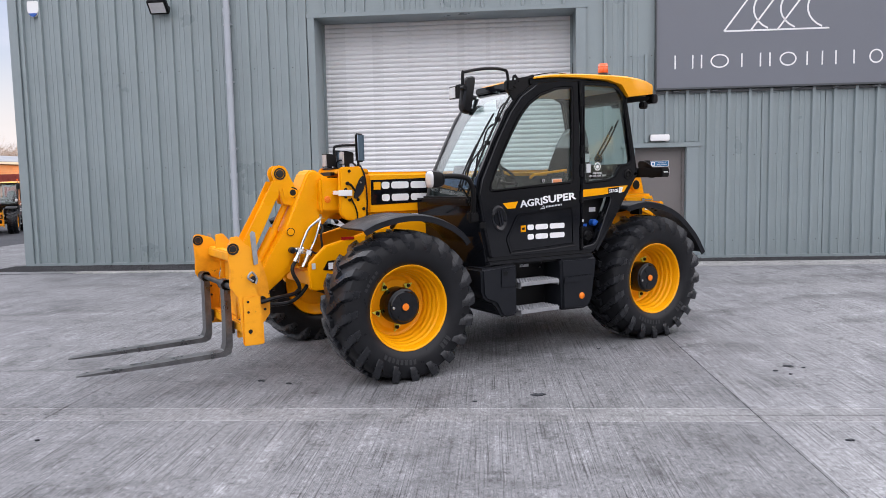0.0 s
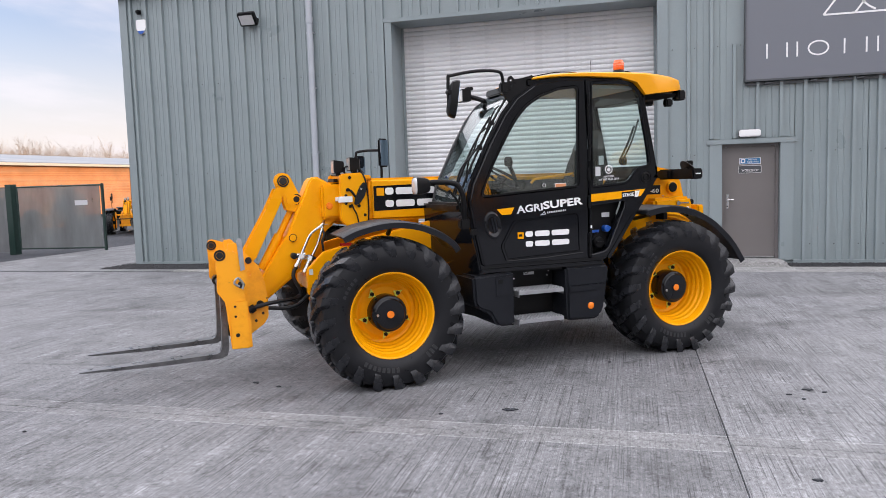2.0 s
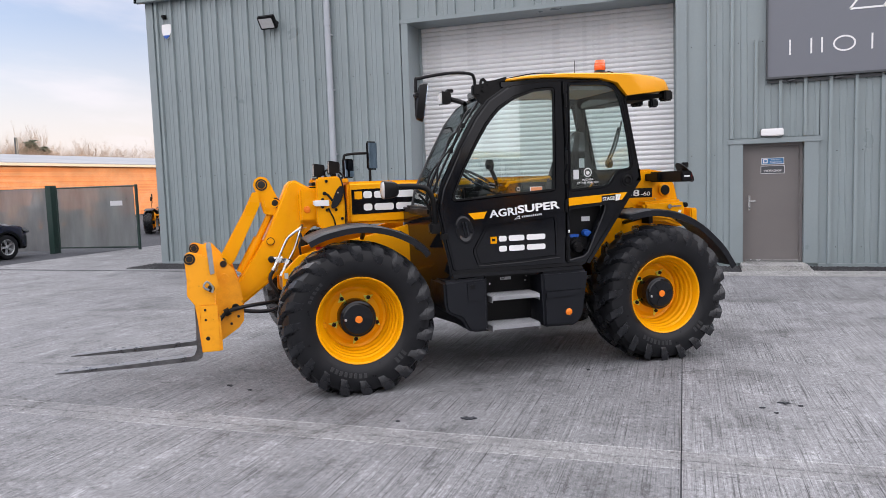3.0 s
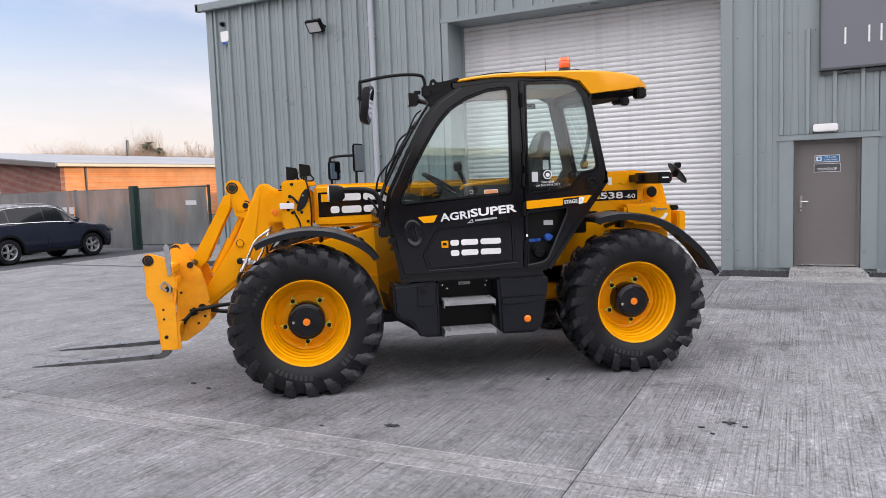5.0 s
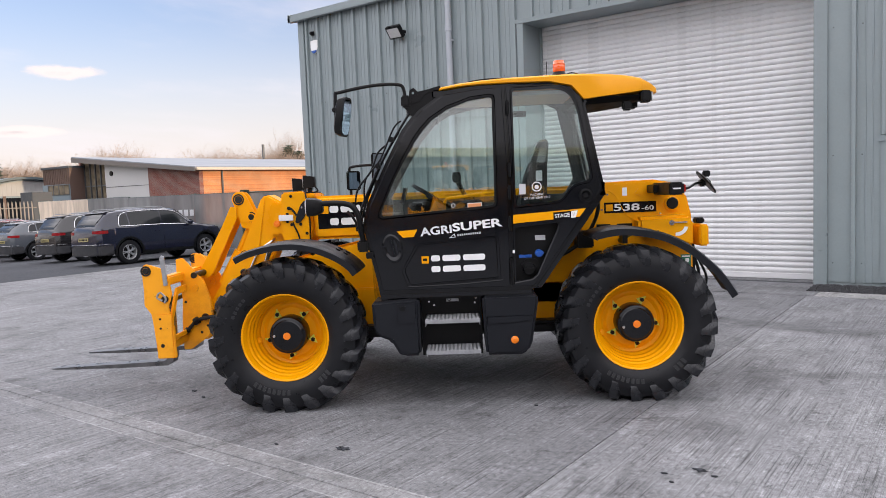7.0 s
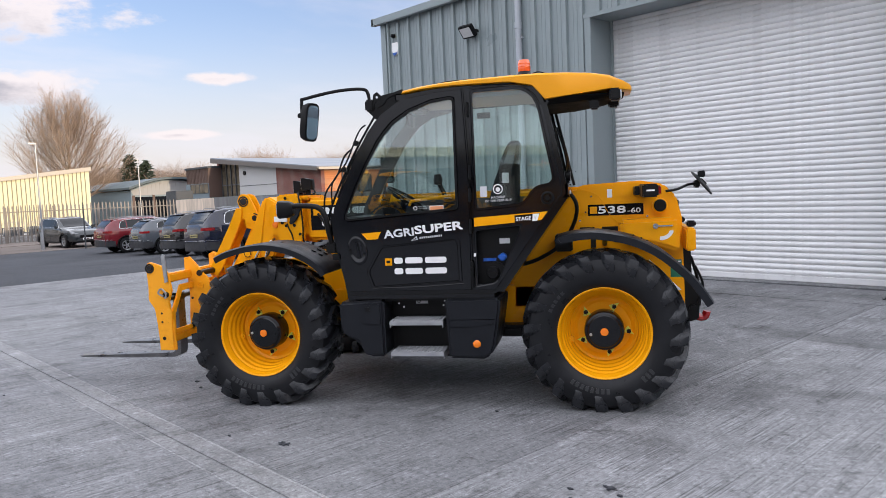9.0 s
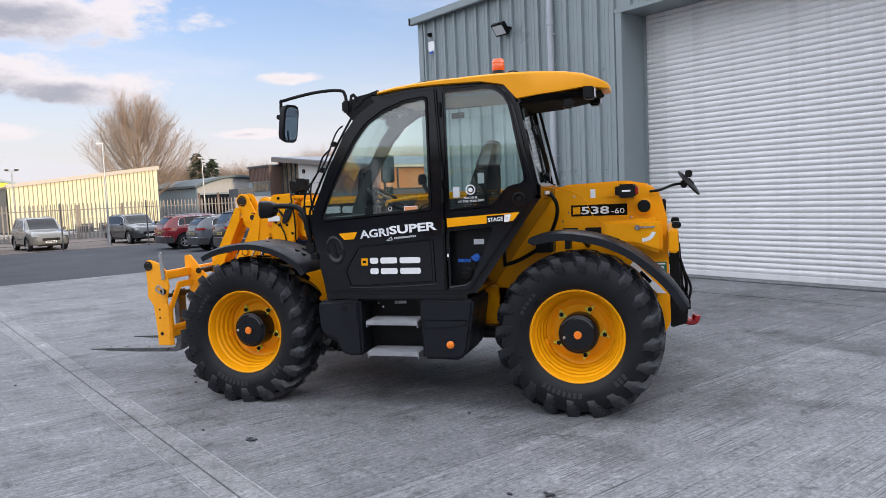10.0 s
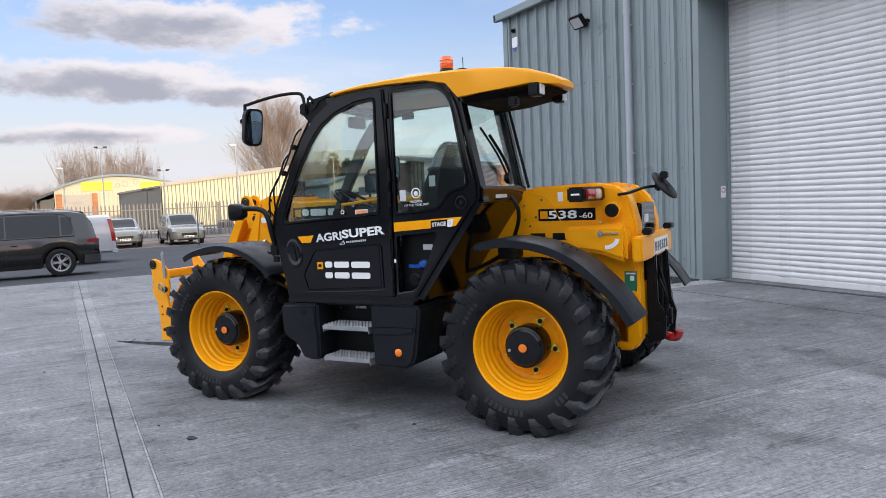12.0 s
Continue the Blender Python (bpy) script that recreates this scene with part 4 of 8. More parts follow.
def wheel(x, side, turn):
    w = empty("wheel", Matrix.Translation((x, TRACK * side, HUB_Z)) @ (pose(0, 0, 0, 0, 0, 180) if side < 0 else Matrix()))
    w.parent = machine
    t = new("tyre", TYRE_ME)
    t.parent = w
    t.location.y = DISH
    tagged(t, "black rubber tyre with deep angled lugs")
    for face, me in ((1, LUG_ME), (-1, LUG_FAR_ME)):
        for k in range(LUGS):
            o = new("lug", me)
            o.parent = w
            o.matrix_basis = pose(0, DISH, 0, 0, -360 * (k + (0.5 if face < 0 else 0)) / LUGS + turn, 0)
    r = new("rim", RIM_ME)
    r.parent = w
    tagged(r, "stepped yellow steel rim")
    spin = pose(0, 0, 0, 0, turn, 0)
    hub = part("hub", join(lathe([(0.150, -0.005), (0.150, 0.12), (0.143, 0.135), (0.128, 0.140), (0.128, 0.150), (0.118, 0.158), (0.040, 0.160), (0.038, 0.166), (0.0, 0.166)], 40, "Y"),
                           *[moved(box(0.060, 0.105, 0.156, 0.164, -0.008, 0.008, 0.002), pose(0, 0, 0, 0, 360 * k / 3 + 20, 0)) for k in range(3)]), BLACK, w, "glossy black hub cover", spin)
    part("reflector", disc(0.030, 0.1662, 0.176, 24, bev=0.004), ORANGE, hub)
    part("plug", disc(0.011, 0.1585, 0.168, 12, centre=(0.085, 0, 0.06), bev=0.002), CHROME, hub)
    for k in range(5):
        a = radians(72 * k + 18)
        c = (0.186 * math.cos(a), 0, 0.186 * math.sin(a))
        nut = part("wheel_nut", join(disc(0.018, -0.0095, 0.022, 6, centre=c), disc(0.012, 0.022, 0.034, 10, centre=c, bev=0.003)), SATIN, w, "", spin)
        d = Vector((math.cos(a + 0.5), 0, math.sin(a + 0.5)))
        e = Vector((-d.z, 0, d.x))
        p = Vector(c)
        tri = [p + d * 0.046, p - d * 0.027 + e * 0.030, p - d * 0.027 - e * 0.030]
        part("pointer", prism([(q.x, q.z) for q in tri], -0.0085, 0.0125, "Y", 0.002), LIME, nut)
    part("valve_guard", moved(join(box(0.245, 0.300, 0.0, 0.045, -0.022, 0.022, 0.008), tube([(0.285, 0.03, 0), (0.30, 0.09, 0)], 0.006, 6)), pose(0, 0, 0, 0, turn * 0.6 - 10, 0)), YELLOW, w)
    # raised marks on the sidewall, one bar for each
    for a0, n, s in ((-92, 8, 0.024), (-140, 3, 0.03), (25, 5, 0.016)):
        for k in range(n):
            a = radians(a0 + k * 5.2)
            m = pose(0, 0, 0, 0, -math.degrees(a), 0) @ Matrix.Translation((0.432, 0.2205, 0)) @ pose(0, 0, 0, 0, 0, 8)
            part("sidewall_mark", box(-s * 0.8, s * 0.8, -0.003, 0.0025, -0.012, 0.012, 0.001), RUBBER_MARK, t, "", m)
    return w


RUBBER_MARK = plain("tyre_mark", (0.022, 0.023, 0.026), 0.42, var=0.2, relief=0.05)
LUG_ME, LUG_FAR_ME = mesh_of("lug", lug_bm(1), LUG_RUBBER, True, 30), mesh_of("lug", lug_bm(-1), LUG_RUBBER, True, 30)
TYRE_ME = mesh_of("tyre", tyre_bm(HUB_Z), RUBBER, True, 40)
RIM_ME = mesh_of("rim", rim_bm(), YELLOW, True, 28)
wheel(FRONT_X, 1, 35)
wheel(REAR_X, 1, 47)
wheel(FRONT_X, -1, 80)
wheel(REAR_X, -1, 5)

# ---- chassis ----
chassis = part("chassis", join(box(-1.95, 1.00, -0.40, -0.30, 0.52, 0.86, 0.01), box(-1.95, 1.00, 0.30, 0.40, 0.52, 0.86, 0.01), box(-1.3, 1.2, -0.30, 0.30, 0.46, 0.52)), YELLOW, machine, "yellow steel frame under the cab and boom")
FP = [(0.66, 0.66), (0.66, 1.31), (0.82, 1.272), (1.083, 1.215), (1.35, 1.16), (1.765, 1.055), (1.90, 0.925), (1.916, 0.90), (1.916, 0.695), (1.88, 0.675), (1.66, 0.69), (1.40, 0.72), (1.10, 0.66)]
part("front_plate", prism(FP, 0.30, 0.36, "Y", 0.008), YELLOW, chassis)
part("front_plate", prism(FP, -0.36, -0.30, "Y", 0.008), YELLOW, chassis)
part("front_cross_member", box(1.80, 1.90, -0.30, 0.30, 0.72, 0.84, 0.01), YELLOW, chassis)
for x in (FRONT_X, REAR_X):
    part("axle", join(tube([(x, -0.92, HUB_Z), (x, -0.45, HUB_Z + 0.0), (x, 0.45, HUB_Z), (x, 0.92, HUB_Z)], 0.095, 12), box(x - 0.16, x + 0.16, -0.18, 0.18, 0.44, 0.78, 0.05)), SATIN, chassis, "black axle beam")
part("belly_guard", box(-1.0, 0.95, -0.85, 0.55, 0.44, 0.54, 0.03), SATIN, chassis)
part("tank", box(-0.75, 0.70, -0.95, -0.42, 0.50, 1.20, 0.04), SATIN, chassis, "black tank and engine tray on the far side")
part("service_label", box(1.866, 1.900, 0.361, 0.364, 0.865, 0.915), STICKER, chassis)
part("brand_patch", prism([(1.80, 0.85), (1.755, 0.925), (1.60, 0.94), (1.60, 0.83)], 0.361, 0.364, "Y"), BLACK, chassis)
part("patch_bar", box(1.62, 1.75, 0.3645, 0.366, 0.855, 0.91), WHITE, chassis)
part("red_reflector", box(1.50, 1.62, 0.361, 0.366, 1.10, 1.125), RED, chassis)

# rear body and tower
RB = [(-0.62, 0.66), (-0.62, 0.98), (-1.02, 1.52), (-1.10, 1.66), (-1.25, 1.70), (-1.70, 1.715), (-1.88, 1.68), (-1.98, 1.58), (-2.025, 1.40), (-2.04, 0.55), (-1.98, 0.46), (-1.86, 0.46), (-1.80, 0.70)]
rear = part("rear_body", prism(RB, 0.22, 0.40, "Y", 0.02), YELLOW, machine, "yellow rear body with model plate and filler cap")
part("rear_body_far", prism(RB, -0.40, -0.24, "Y", 0.02), YELLOW, rear)
part("rear_panel", box(-2.02, -1.94, -0.24, 0.22, 0.95, 1.55, 0.01), BLACK, rear, "black panel across the rear of the tower")
part("panel_mark", box(-2.026, -2.021, 0.02, 0.15, 1.40, 1.46), WHITE, rear)
part("body_seam", tube([(-1.22, 0.402, 1.66), (-1.36, 0.402, 1.60), (-1.46, 0.402, 1.42), (-1.60, 0.402, 1.32)], 0.004, 5, 4), YELLOW, rear)
part("side_cover", prism([(-1.52, 1.40), (-1.96, 1.41), (-1.99, 1.36), (-1.99, 1.13), (-1.78, 1.20), (-1.60, 1.22), (-1.53, 1.28)], 0.401, 0.575, "Y", 0.03), YELLOW, rear)
part("cover_latch", join(disc(0.022, 0.576, 0.590, 14, centre=(-1.80, 0, 1.345)), box(-1.93, -1.80, 0.580, 0.588, 1.340, 1.352)), CHROME, rear)
part("curved_label", prism(arc(-1.84, 1.32, 0.10, 0.09, 190, 275, 8) + arc(-1.84, 1.32, 0.07, 0.06, 275, 190, 8), 0.5765, 0.579, "Y"), WHITE, rear)
part("filler_collar", lathe([(0.062, 0.398), (0.062, 0.43), (0.052, 0.435), (0.050, 0.43)], 28, centre=(-1.85, 0, 1.505)), YELLOW, rear)
part("filler_cap", disc(0.050, 0.40, 0.442, 28, centre=(-1.85, 0, 1.505), bev=0.006), SATIN, rear)
mp = part("model_plate", box(-1.72, -1.27, 0.4005, 0.404, 1.438, 1.530, 0.001), BLACK, machine, "black plate with the model number")
part("brand_square", box(-1.345, -1.285, 0.4045, 0.406, 1.455, 1.513), YELLOW, mp)
lettering("model_number", "538", 0.225, 0.062, WHITE, mp, at_side(-1.465, 0.4055, 1.484), bold=0.02)
lettering("model_number", "-60", 0.105, 0.042, WHITE, mp, at_side(-1.645, 0.4055, 1.474), bold=0.01)
for x, z, w, h in ((-1.20, 1.335, 0.12, 0.045), (-1.38, 1.335, 0.13, 0.045)):
    part("data_plate", box(x - w, x, 0.4005, 0.403, z - h, z + h * 0.2), SATIN, rear)
part("small_label", box(-1.47, -1.43, 0.4005, 0.4025, 1.585, 1.655), WHITE, rear)
part("lifting_tab", prism([(-1.53, 1.60), (-1.57, 1.65), (-1.62, 1.645), (-1.63, 1.60), (-1.58, 1.58)], 0.4005, 0.412, "Y", 0.002), YELLOW, rear)
for x, z in ((-1.16, 1.45), (-1.20, 1.40), (-1.25, 1.47), (-1.16, 1.56), (-1.75, 1.42), (-1.30, 1.60)):
    part("bolt_head", disc(0.009, 0.4005, 0.407, 6, centre=(x, 0, z)), CHROME, rear)
lamp = part("rear_lamp_bracket", join(box(-1.68, -1.64, 0.40, 0.62, 1.60, 1.67, 0.006), box(-1.80, -1.68, 0.42, 0.95, 1.585, 1.685, 0.012)), SATIN, machine, "black lamp housing held out on a bracket")
part("red_lamp", box(-1.822, -1.801, 0.72, 0.92, 1.60, 1.67, 0.008), RED, lamp)
part("clear_lamp", box(-1.822, -1.801, 0.58, 0.70, 1.60, 1.67, 0.008), CLEAR, lamp)
part("end_label", box(-1.77, -1.71, 0.951, 0.953, 1.63, 1.642), WHITE, lamp)
# convex mirror on a stalk
stalk = part("mirror_stalk", tube([(-1.90, 0.42, 1.62), (-1.98, 0.45, 1.63), (-2.08, 0.34, 1.665), (-2.17, 0.27, 1.67)], 0.011, 8, 4), SATIN, machine)
part("round_mirror", lathe([(0.0, -0.026), (0.03, -0.026), (0.034, -0.018), (0.08, -0.014), (0.122, -0.004), (0.128, 0.004), (0.122, 0.010), (0.0, 0.012)], 32, "Z"), SATIN, stalk, "round black-backed mirror tilted on its stalk", Matrix.Translation((-2.20, 0.26, 1.675)) @ pose(0, 0, 0, -11, 0, 0) @ pose(0, 0, 0, 0, 130, 0))
part("mirror_clamp", join(box(-2.185, -2.135, 0.235, 0.30, 1.635, 1.70, 0.010), box(-2.225, -2.17, 0.235, 0.295, 1.720, 1.775, 0.008)), SATIN, stalk)
# counterweight and hitch
cw = part("counterweight", box(-2.105, -2.03, -0.47, 0.60, 1.14, 1.32, 0.012), YELLOW, machine)
part("number_plate", box(-2.111, -2.1055, -0.30, 0.22, 1.16, 1.28), WHITE, cw)
for k in range(6):
    part("plate_bar", box(-2.114, -2.1115, -0.25 + 0.08 * k, -0.20 + 0.08 * k, 1.185, 1.255), BLACK, cw)
part("lamp_cluster", box(-2.13, -2.06, -0.46, -0.34, 1.321, 1.37, 0.01), SATIN, cw)
part("lamp_cluster", box(-2.13, -2.06, 0.30, 0.42, 1.321, 1.37, 0.01), SATIN, cw)
hitch = part("hitch", join(prism([(-2.04, 1.17), (-2.13, 1.17), (-2.15, 0.80), (-2.19, 0.68), (-2.17, 0.50), (-2.04, 0.46)], -0.20, -0.15, "Y", 0.01), prism([(-2.04, 1.17), (-2.11, 1.17), (-2.12, 0.80), (-2.18, 0.70), (-2.17, 0.52), (-2.04, 0.48)], 0.15, 0.20, "Y", 0.01), box(-2.14, -2.05, -0.15, 0.15, 0.52, 0.70, 0.02), box(-2.20, -2.12, 0.02, 0.12, 0.60, 0.76, 0.02), disc(0.03, 0.20, 0.23, 14, centre=(-2.12, 0, 0.62)), tube([(-2.14, 0.22, 0.98), (-2.20, 0.24, 0.82), (-2.16, 0.23, 0.66)], 0.011, 6, 4), tube([(-2.10, 0.0, 0.70), (-2.10, 0.02, 1.14)], 0.025), tube([(-2.12, 0.10, 1.05), (-2.17, 0.12, 0.85), (-2.15, 0.05, 0.70)], 0.014, 6, 4)), SATIN, machine, "black pick-up hitch frame")
part("hitch_hook", tube([(-2.10, 0.06, 0.56), (-2.17, 0.07, 0.52), (-2.23, 0.075, 0.52), (-2.25, 0.08, 0.57)], 0.034, 10, 4), RED, hitch, "red hitch hook")
tri = part("warning_triangle", prism([(-1.72, 1.02), (-1.94, 0.80), (-2.01, 0.80), (-1.76, 1.06)], 0.4005, 0.4035, "Y"), WHITE, machine, "white hazard triangle partly behind the mudguard")
part("triangle_bar", prism([(-1.80, 0.965), (-1.88, 0.88), (-1.90, 0.90), (-1.82, 0.985)], 0.404, 0.405, "Y"), BLACK, tri)
gl = part("green_label", box(-2.015, -1.925, 0.4005, 0.4025, 0.91, 1.055), plain("label_green", (0.02, 0.16, 0.09), 0.4, relief=0), rear)
part("label_bar", box(-1.995, -1.965, 0.4028, 0.4036, 0.985, 1.02), WHITE, gl)
part("label_bar", box(-2.005, -1.935, 0.4028, 0.4036, 1.032, 1.044), WHITE, gl)

# ---- mudguards ----
FF = [(p.x, p.y) for p in smooth_path([(1.775, 1.235, 0), (1.66, 1.285, 0), (1.48, 1.325, 0), (1.31, 1.335, 0), (1.13, 1.305, 0), (0.96, 1.235, 0), (0.84, 1.15, 0), (0.79, 1.085, 0)], 4)]
RF = [(p.x, p.y) for p in smooth_path([(-1.02, 1.285, 0), (-1.06, 1.325, 0), (-1.25, 1.355, 0), (-1.43, 1.34, 0), (-1.61, 1.295, 0), (-1.79, 1.205, 0), (-1.95, 1.075, 0), (-2.06, 0.96, 0), (-2.165, 0.805, 0)], 4)]
for side in (1, -1):
    g = part("front_mudguard", strip(FF, 0.70 * side, 1.155 * side, 0.012, 0.045), PLASTIC, machine, "dark plastic mudguard over the front wheel")
    part("mudguard_bracket", tube([(1.25, 0.60 * side, 1.20), (1.25, 0.75 * side, 1.30), (1.25, 0.95 * side, 1.315)], 0.02, 8), SATIN, g)
    for x in (0.92, 0.98):
        for y in (0.80, 0.92):
            part("bolt_recess", disc(0.022, 0, 0.010, 14, "Z", bev=0.003), SATIN, g, "", Matrix.Translation((x, y * side, 1.215 + (x - 0.92) * 0.55)) @ pose(0, 0, 0, 0, -30, 0))
    g = part("rear_mudguard", strip(RF, 0.76 * side, 1.115 * side, 0.014, 0.05), PLASTIC, machine, "dark plastic mudguard over the rear wheel")
    part("mudguard_bracket", join(tube([(-1.40, 0.40 * side, 1.20), (-1.40, 0.95 * side, 1.31)], 0.02, 8), box(-1.33, -1.29, min(0.9 * side, 1.02 * side), max(0.9 * side, 1.02 * side), 1.22, 1.32)), SATIN, g)
    for x, z in ((-1.60, 1.285), (-1.70, 1.24), (-1.66, 1.262)):
        part("bolt_recess", disc(0.022, 0, 0.012, 14, "Z", bev=0.003), SATIN, g, "", Matrix.Translation((x, 0.86 * side, z)) @ pose(0, 0, 0, 0, 24, 0))

# ---- cab ----
PALE_VINYL = plain("pale_vinyl", (0.68, 0.69, 0.71), 0.4, var=0.04, relief=0)
DOORGLASS = glass("door_glass", (0.93, 0.985, 0.97), 0.15)
cab = machine
CY, CI = 1.165, 0.30
OUT = [(0.62, 0.90), (0.685, 1.20), (0.735, 1.45), (0.70, 1.60), (0.54, 1.92), (0.40, 2.17), (0.28, 2.315), (0.08, 2.445), (-0.18, 2.478), (-0.39, 2.485), (-0.74, 2.483), (-0.82, 2.472), (-0.885, 2.445), (-0.936, 2.400), (-0.972, 2.335), (-0.996, 2.26), (-1.05, 2.01), (-1.11, 1.75), (-1.125, 1.64), (-0.60, 0.925), (-0.55, 0.90)]
DGL = [(0.580, 1.498), (0.600, 1.512), (0.598, 1.545), (0.50, 1.76), (0.40, 1.95), (0.31, 2.10), (0.25, 2.175), (0.18, 2.245), (0.05, 2.325), (-0.13, 2.385), (-0.275, 2.40), (-0.300, 2.392), (-0.305, 2.37), (-0.300, 1.585), (-0.292, 1.562), (-0.27, 1.554)]
RGL = [(-0.455, 2.440), (-0.74, 2.446), (-0.80, 2.438), (-0.852, 2.415), (-0.897, 2.374), (-0.928, 2.315), (-0.945, 2.25), (-0.99, 2.02), (-1.030, 1.79), (-1.033, 1.745), (-1.010, 1.716), (-0.95, 1.706), (-0.905, 1.692), (-0.862, 1.655), (-0.83, 1.61), (-0.80, 1.582), (-0.76, 1.568), (-0.46, 1.546), (-0.442, 1.556), (-0.440, 2.425)]
DOOR = [(0.605, 0.925), (0.665, 1.20), (0.715, 1.45), (0.68, 1.60), (0.52, 1.92), (0.38, 2.16), (0.265, 2.30), (0.075, 2.425), (-0.18, 2.458), (-0.375, 2.465), (-0.402, 1.82), (-0.395, 0.925)]
QUART = [(-0.392, 2.465), (-0.74, 2.464), (-0.81, 2.454), (-0.873, 2.428), (-0.922, 2.384), (-0.956, 2.322), (-0.978, 2.25), (-1.03, 2.005), (-1.09, 1.75), (-1.10, 1.648), (-0.59, 0.945), (-0.57, 0.925), (-0.412, 0.925), (-0.418, 1.82)]
POCKET = [(-0.435, 1.385), (-0.775, 1.415), (-0.76, 1.36), (-0.60, 1.02), (-0.56, 0.985), (-0.435, 0.965)]


def shrink(pts, d):
    c = Vector((sum(p[0] for p in pts) / len(pts), sum(p[1] for p in pts) / len(pts)))
    return [tuple(c + (Vector(p) - c) * (1 - d / max(0.05, (Vector(p) - c).length))) for p in pts]


part("side_frame", prism(shrink(OUT, -0.005), CY - 0.085, CY - 0.032, "Y", 0.012, [shrink(DGL, -0.05), shrink(RGL, -0.03), shrink(POCKET, -0.01)]), BLACK, cab)
cab_door = part("cab_door", prism(DOOR, CY - 0.035, CY, "Y", 0.015, [DGL], 3), BLACK, cab, "glossy black cab door with a window")
part("door_window", prism(shrink(DGL, -0.012), CY - 0.022, CY - 0.016, "Y"), DOORGLASS, cab_door, "tinted door glass")
part("window_seal", prism(shrink(DGL, -0.004), CY - 0.012, CY + 0.003, "Y", 0.002, [shrink(DGL, 0.018)]), SATIN, cab_door)
panel = [(0.42, 1.075), (0.415, 1.105), (0.315, 1.265), (0.29, 1.278), (-0.27, 1.322), (-0.288, 1.30), (-0.295, 1.01), (0.385, 0.975)]
part("door_panel", prism(shrink(panel, -0.025), CY + 0.0005, CY + 0.008, "Y", 0.004, [panel]), BLACK, cab_door, "raised frame round the lower door panel")
part("lower_panel", prism(shrink(panel, 0.004), CY + 0.0003, CY + 0.003, "Y"), BLACK, cab_door)
part("door_crease", tube([(0.40, CY, 0.958), (0.0, CY, 0.965), (-0.33, CY, 0.985)], 0.006, 6), BLACK, cab_door)
# brand mark as plain blocks
mark = part("brand_square", box(0.235, 0.292, CY + 0.0035, CY + 0.0055, 1.135, 1.193, 0.002), YELLOW, cab_door)
part("square_bar", box(0.250, 0.280, CY + 0.006, CY + 0.007, 1.155, 1.175), SATIN, mark)
for x0, x1 in ((0.148, 0.218), (-0.010, 0.130), (-0.200, -0.030)):
    twin_bars(x0, x1, 1.066, 1.196, CY + 0.0035, cab_door)
lettering("door_lettering", "AGRI", 0.245, 0.064, PALE_VINYL, cab_door, at_side(0.172, CY + 0.001, 1.388, 4.2), bold=0.026, shear=0.0)
lettering("door_lettering", "SUPER", 0.385, 0.066, WHITE, cab_door, at_side(-0.148, CY + 0.001, 1.420, 4.2), bold=0.030)
for k in range(11):
    part("small_bar", box(-0.003 - 0.0125 * 1.35 * k, 0.007 - 0.0125 * 1.35 * k, CY + 0.0002, CY + 0.0012, 1.338 + k * 0.0013, 1.353 + k * 0.0013), STICKER, cab_door)
part("small_mark", prism([(0.075, 1.325), (0.02, 1.33), (0.03, 1.36)], CY + 0.0002, CY + 0.0012, "Y", 0, [[(0.062, 1.331), (0.028, 1.334), (0.034, 1.350)]]), STICKER, cab_door)
part("yellow_flash", prism([(0.475, 1.392), (0.315, 1.402), (0.345, 1.345), (0.43, 1.342)], CY + 0.0002, CY + 0.002, "Y"), YELLOW, cab_door)
vent = part("air_vent", lathe([(0.0, -0.004), (0.045, -0.004), (0.058, 0.004), (0.072, 0.010), (0.083, 0.006), (0.086, 0.0)], 32, "Y"), BLACK, cab_door, "oval vent ring", Matrix.Translation((0.512, CY, 1.262)) @ pose(0, 0, 0, 0, 12, 0) @ Matrix.Diagonal((0.92, 1, 1.35, 1)))
part("vent_blade", join(box(-0.010, 0.010, -0.002, 0.006, -0.050, 0.050, 0.004), box(-0.038, -0.022, -0.002, 0.003, -0.045, 0.045, 0.002)), PLASTIC, vent)
lock = part("door_lock", disc(0.020, CY - 0.014, CY - 0.004, 18, centre=(0.03, 0, 1.575), bev=0.003), SATIN, cab_door)
part("lock_ring", lathe([(0.012, CY - 0.003), (0.016, CY - 0.003), (0.016, CY - 0.001), (0.012, CY - 0.001)], 18, "Y", True, (0.03, 0, 1.575)), WHITE, lock)
st = part("window_sticker", box(-0.19, -0.08, CY - 0.015, CY - 0.0135, 1.535, 1.59), WHITE, cab_door)
part("sticker_stripe", box(-0.185, -0.085, CY - 0.013, CY - 0.012, 1.555, 1.585), plain("sticker_orange", (0.75, 0.30, 0.12), 0.5, relief=0), st)
quarter = part("rear_side_panel", prism(QUART, CY - 0.035, CY, "Y", 0.014, [RGL, POCKET], 3), BLACK, cab, "glossy black rear side panel with a window")
part("quarter_window", prism(shrink(RGL, -0.012), CY - 0.020, CY - 0.014, "Y"), CABGLASS, quarter, "tinted rear side glass")
part("window_seal", prism(shrink(RGL, -0.006), CY - 0.010, CY + 0.002, "Y", 0.002, [shrink(RGL, 0.014)]), BLACK, quarter)
part("stage_strip", prism([(-0.425, 1.418), (-0.425, 1.485), (-0.985, 1.515), (-0.935, 1.452)], CY + 0.0002, CY + 0.002, "Y"), YELLOW, quarter, "yellow strip lettered in black")
part("stage_patch", prism([(-0.735, 1.437), (-0.735, 1.492), (-0.925, 1.503), (-0.905, 1.45)], CY + 0.0022, CY + 0.003, "Y"), BLACK, quarter)
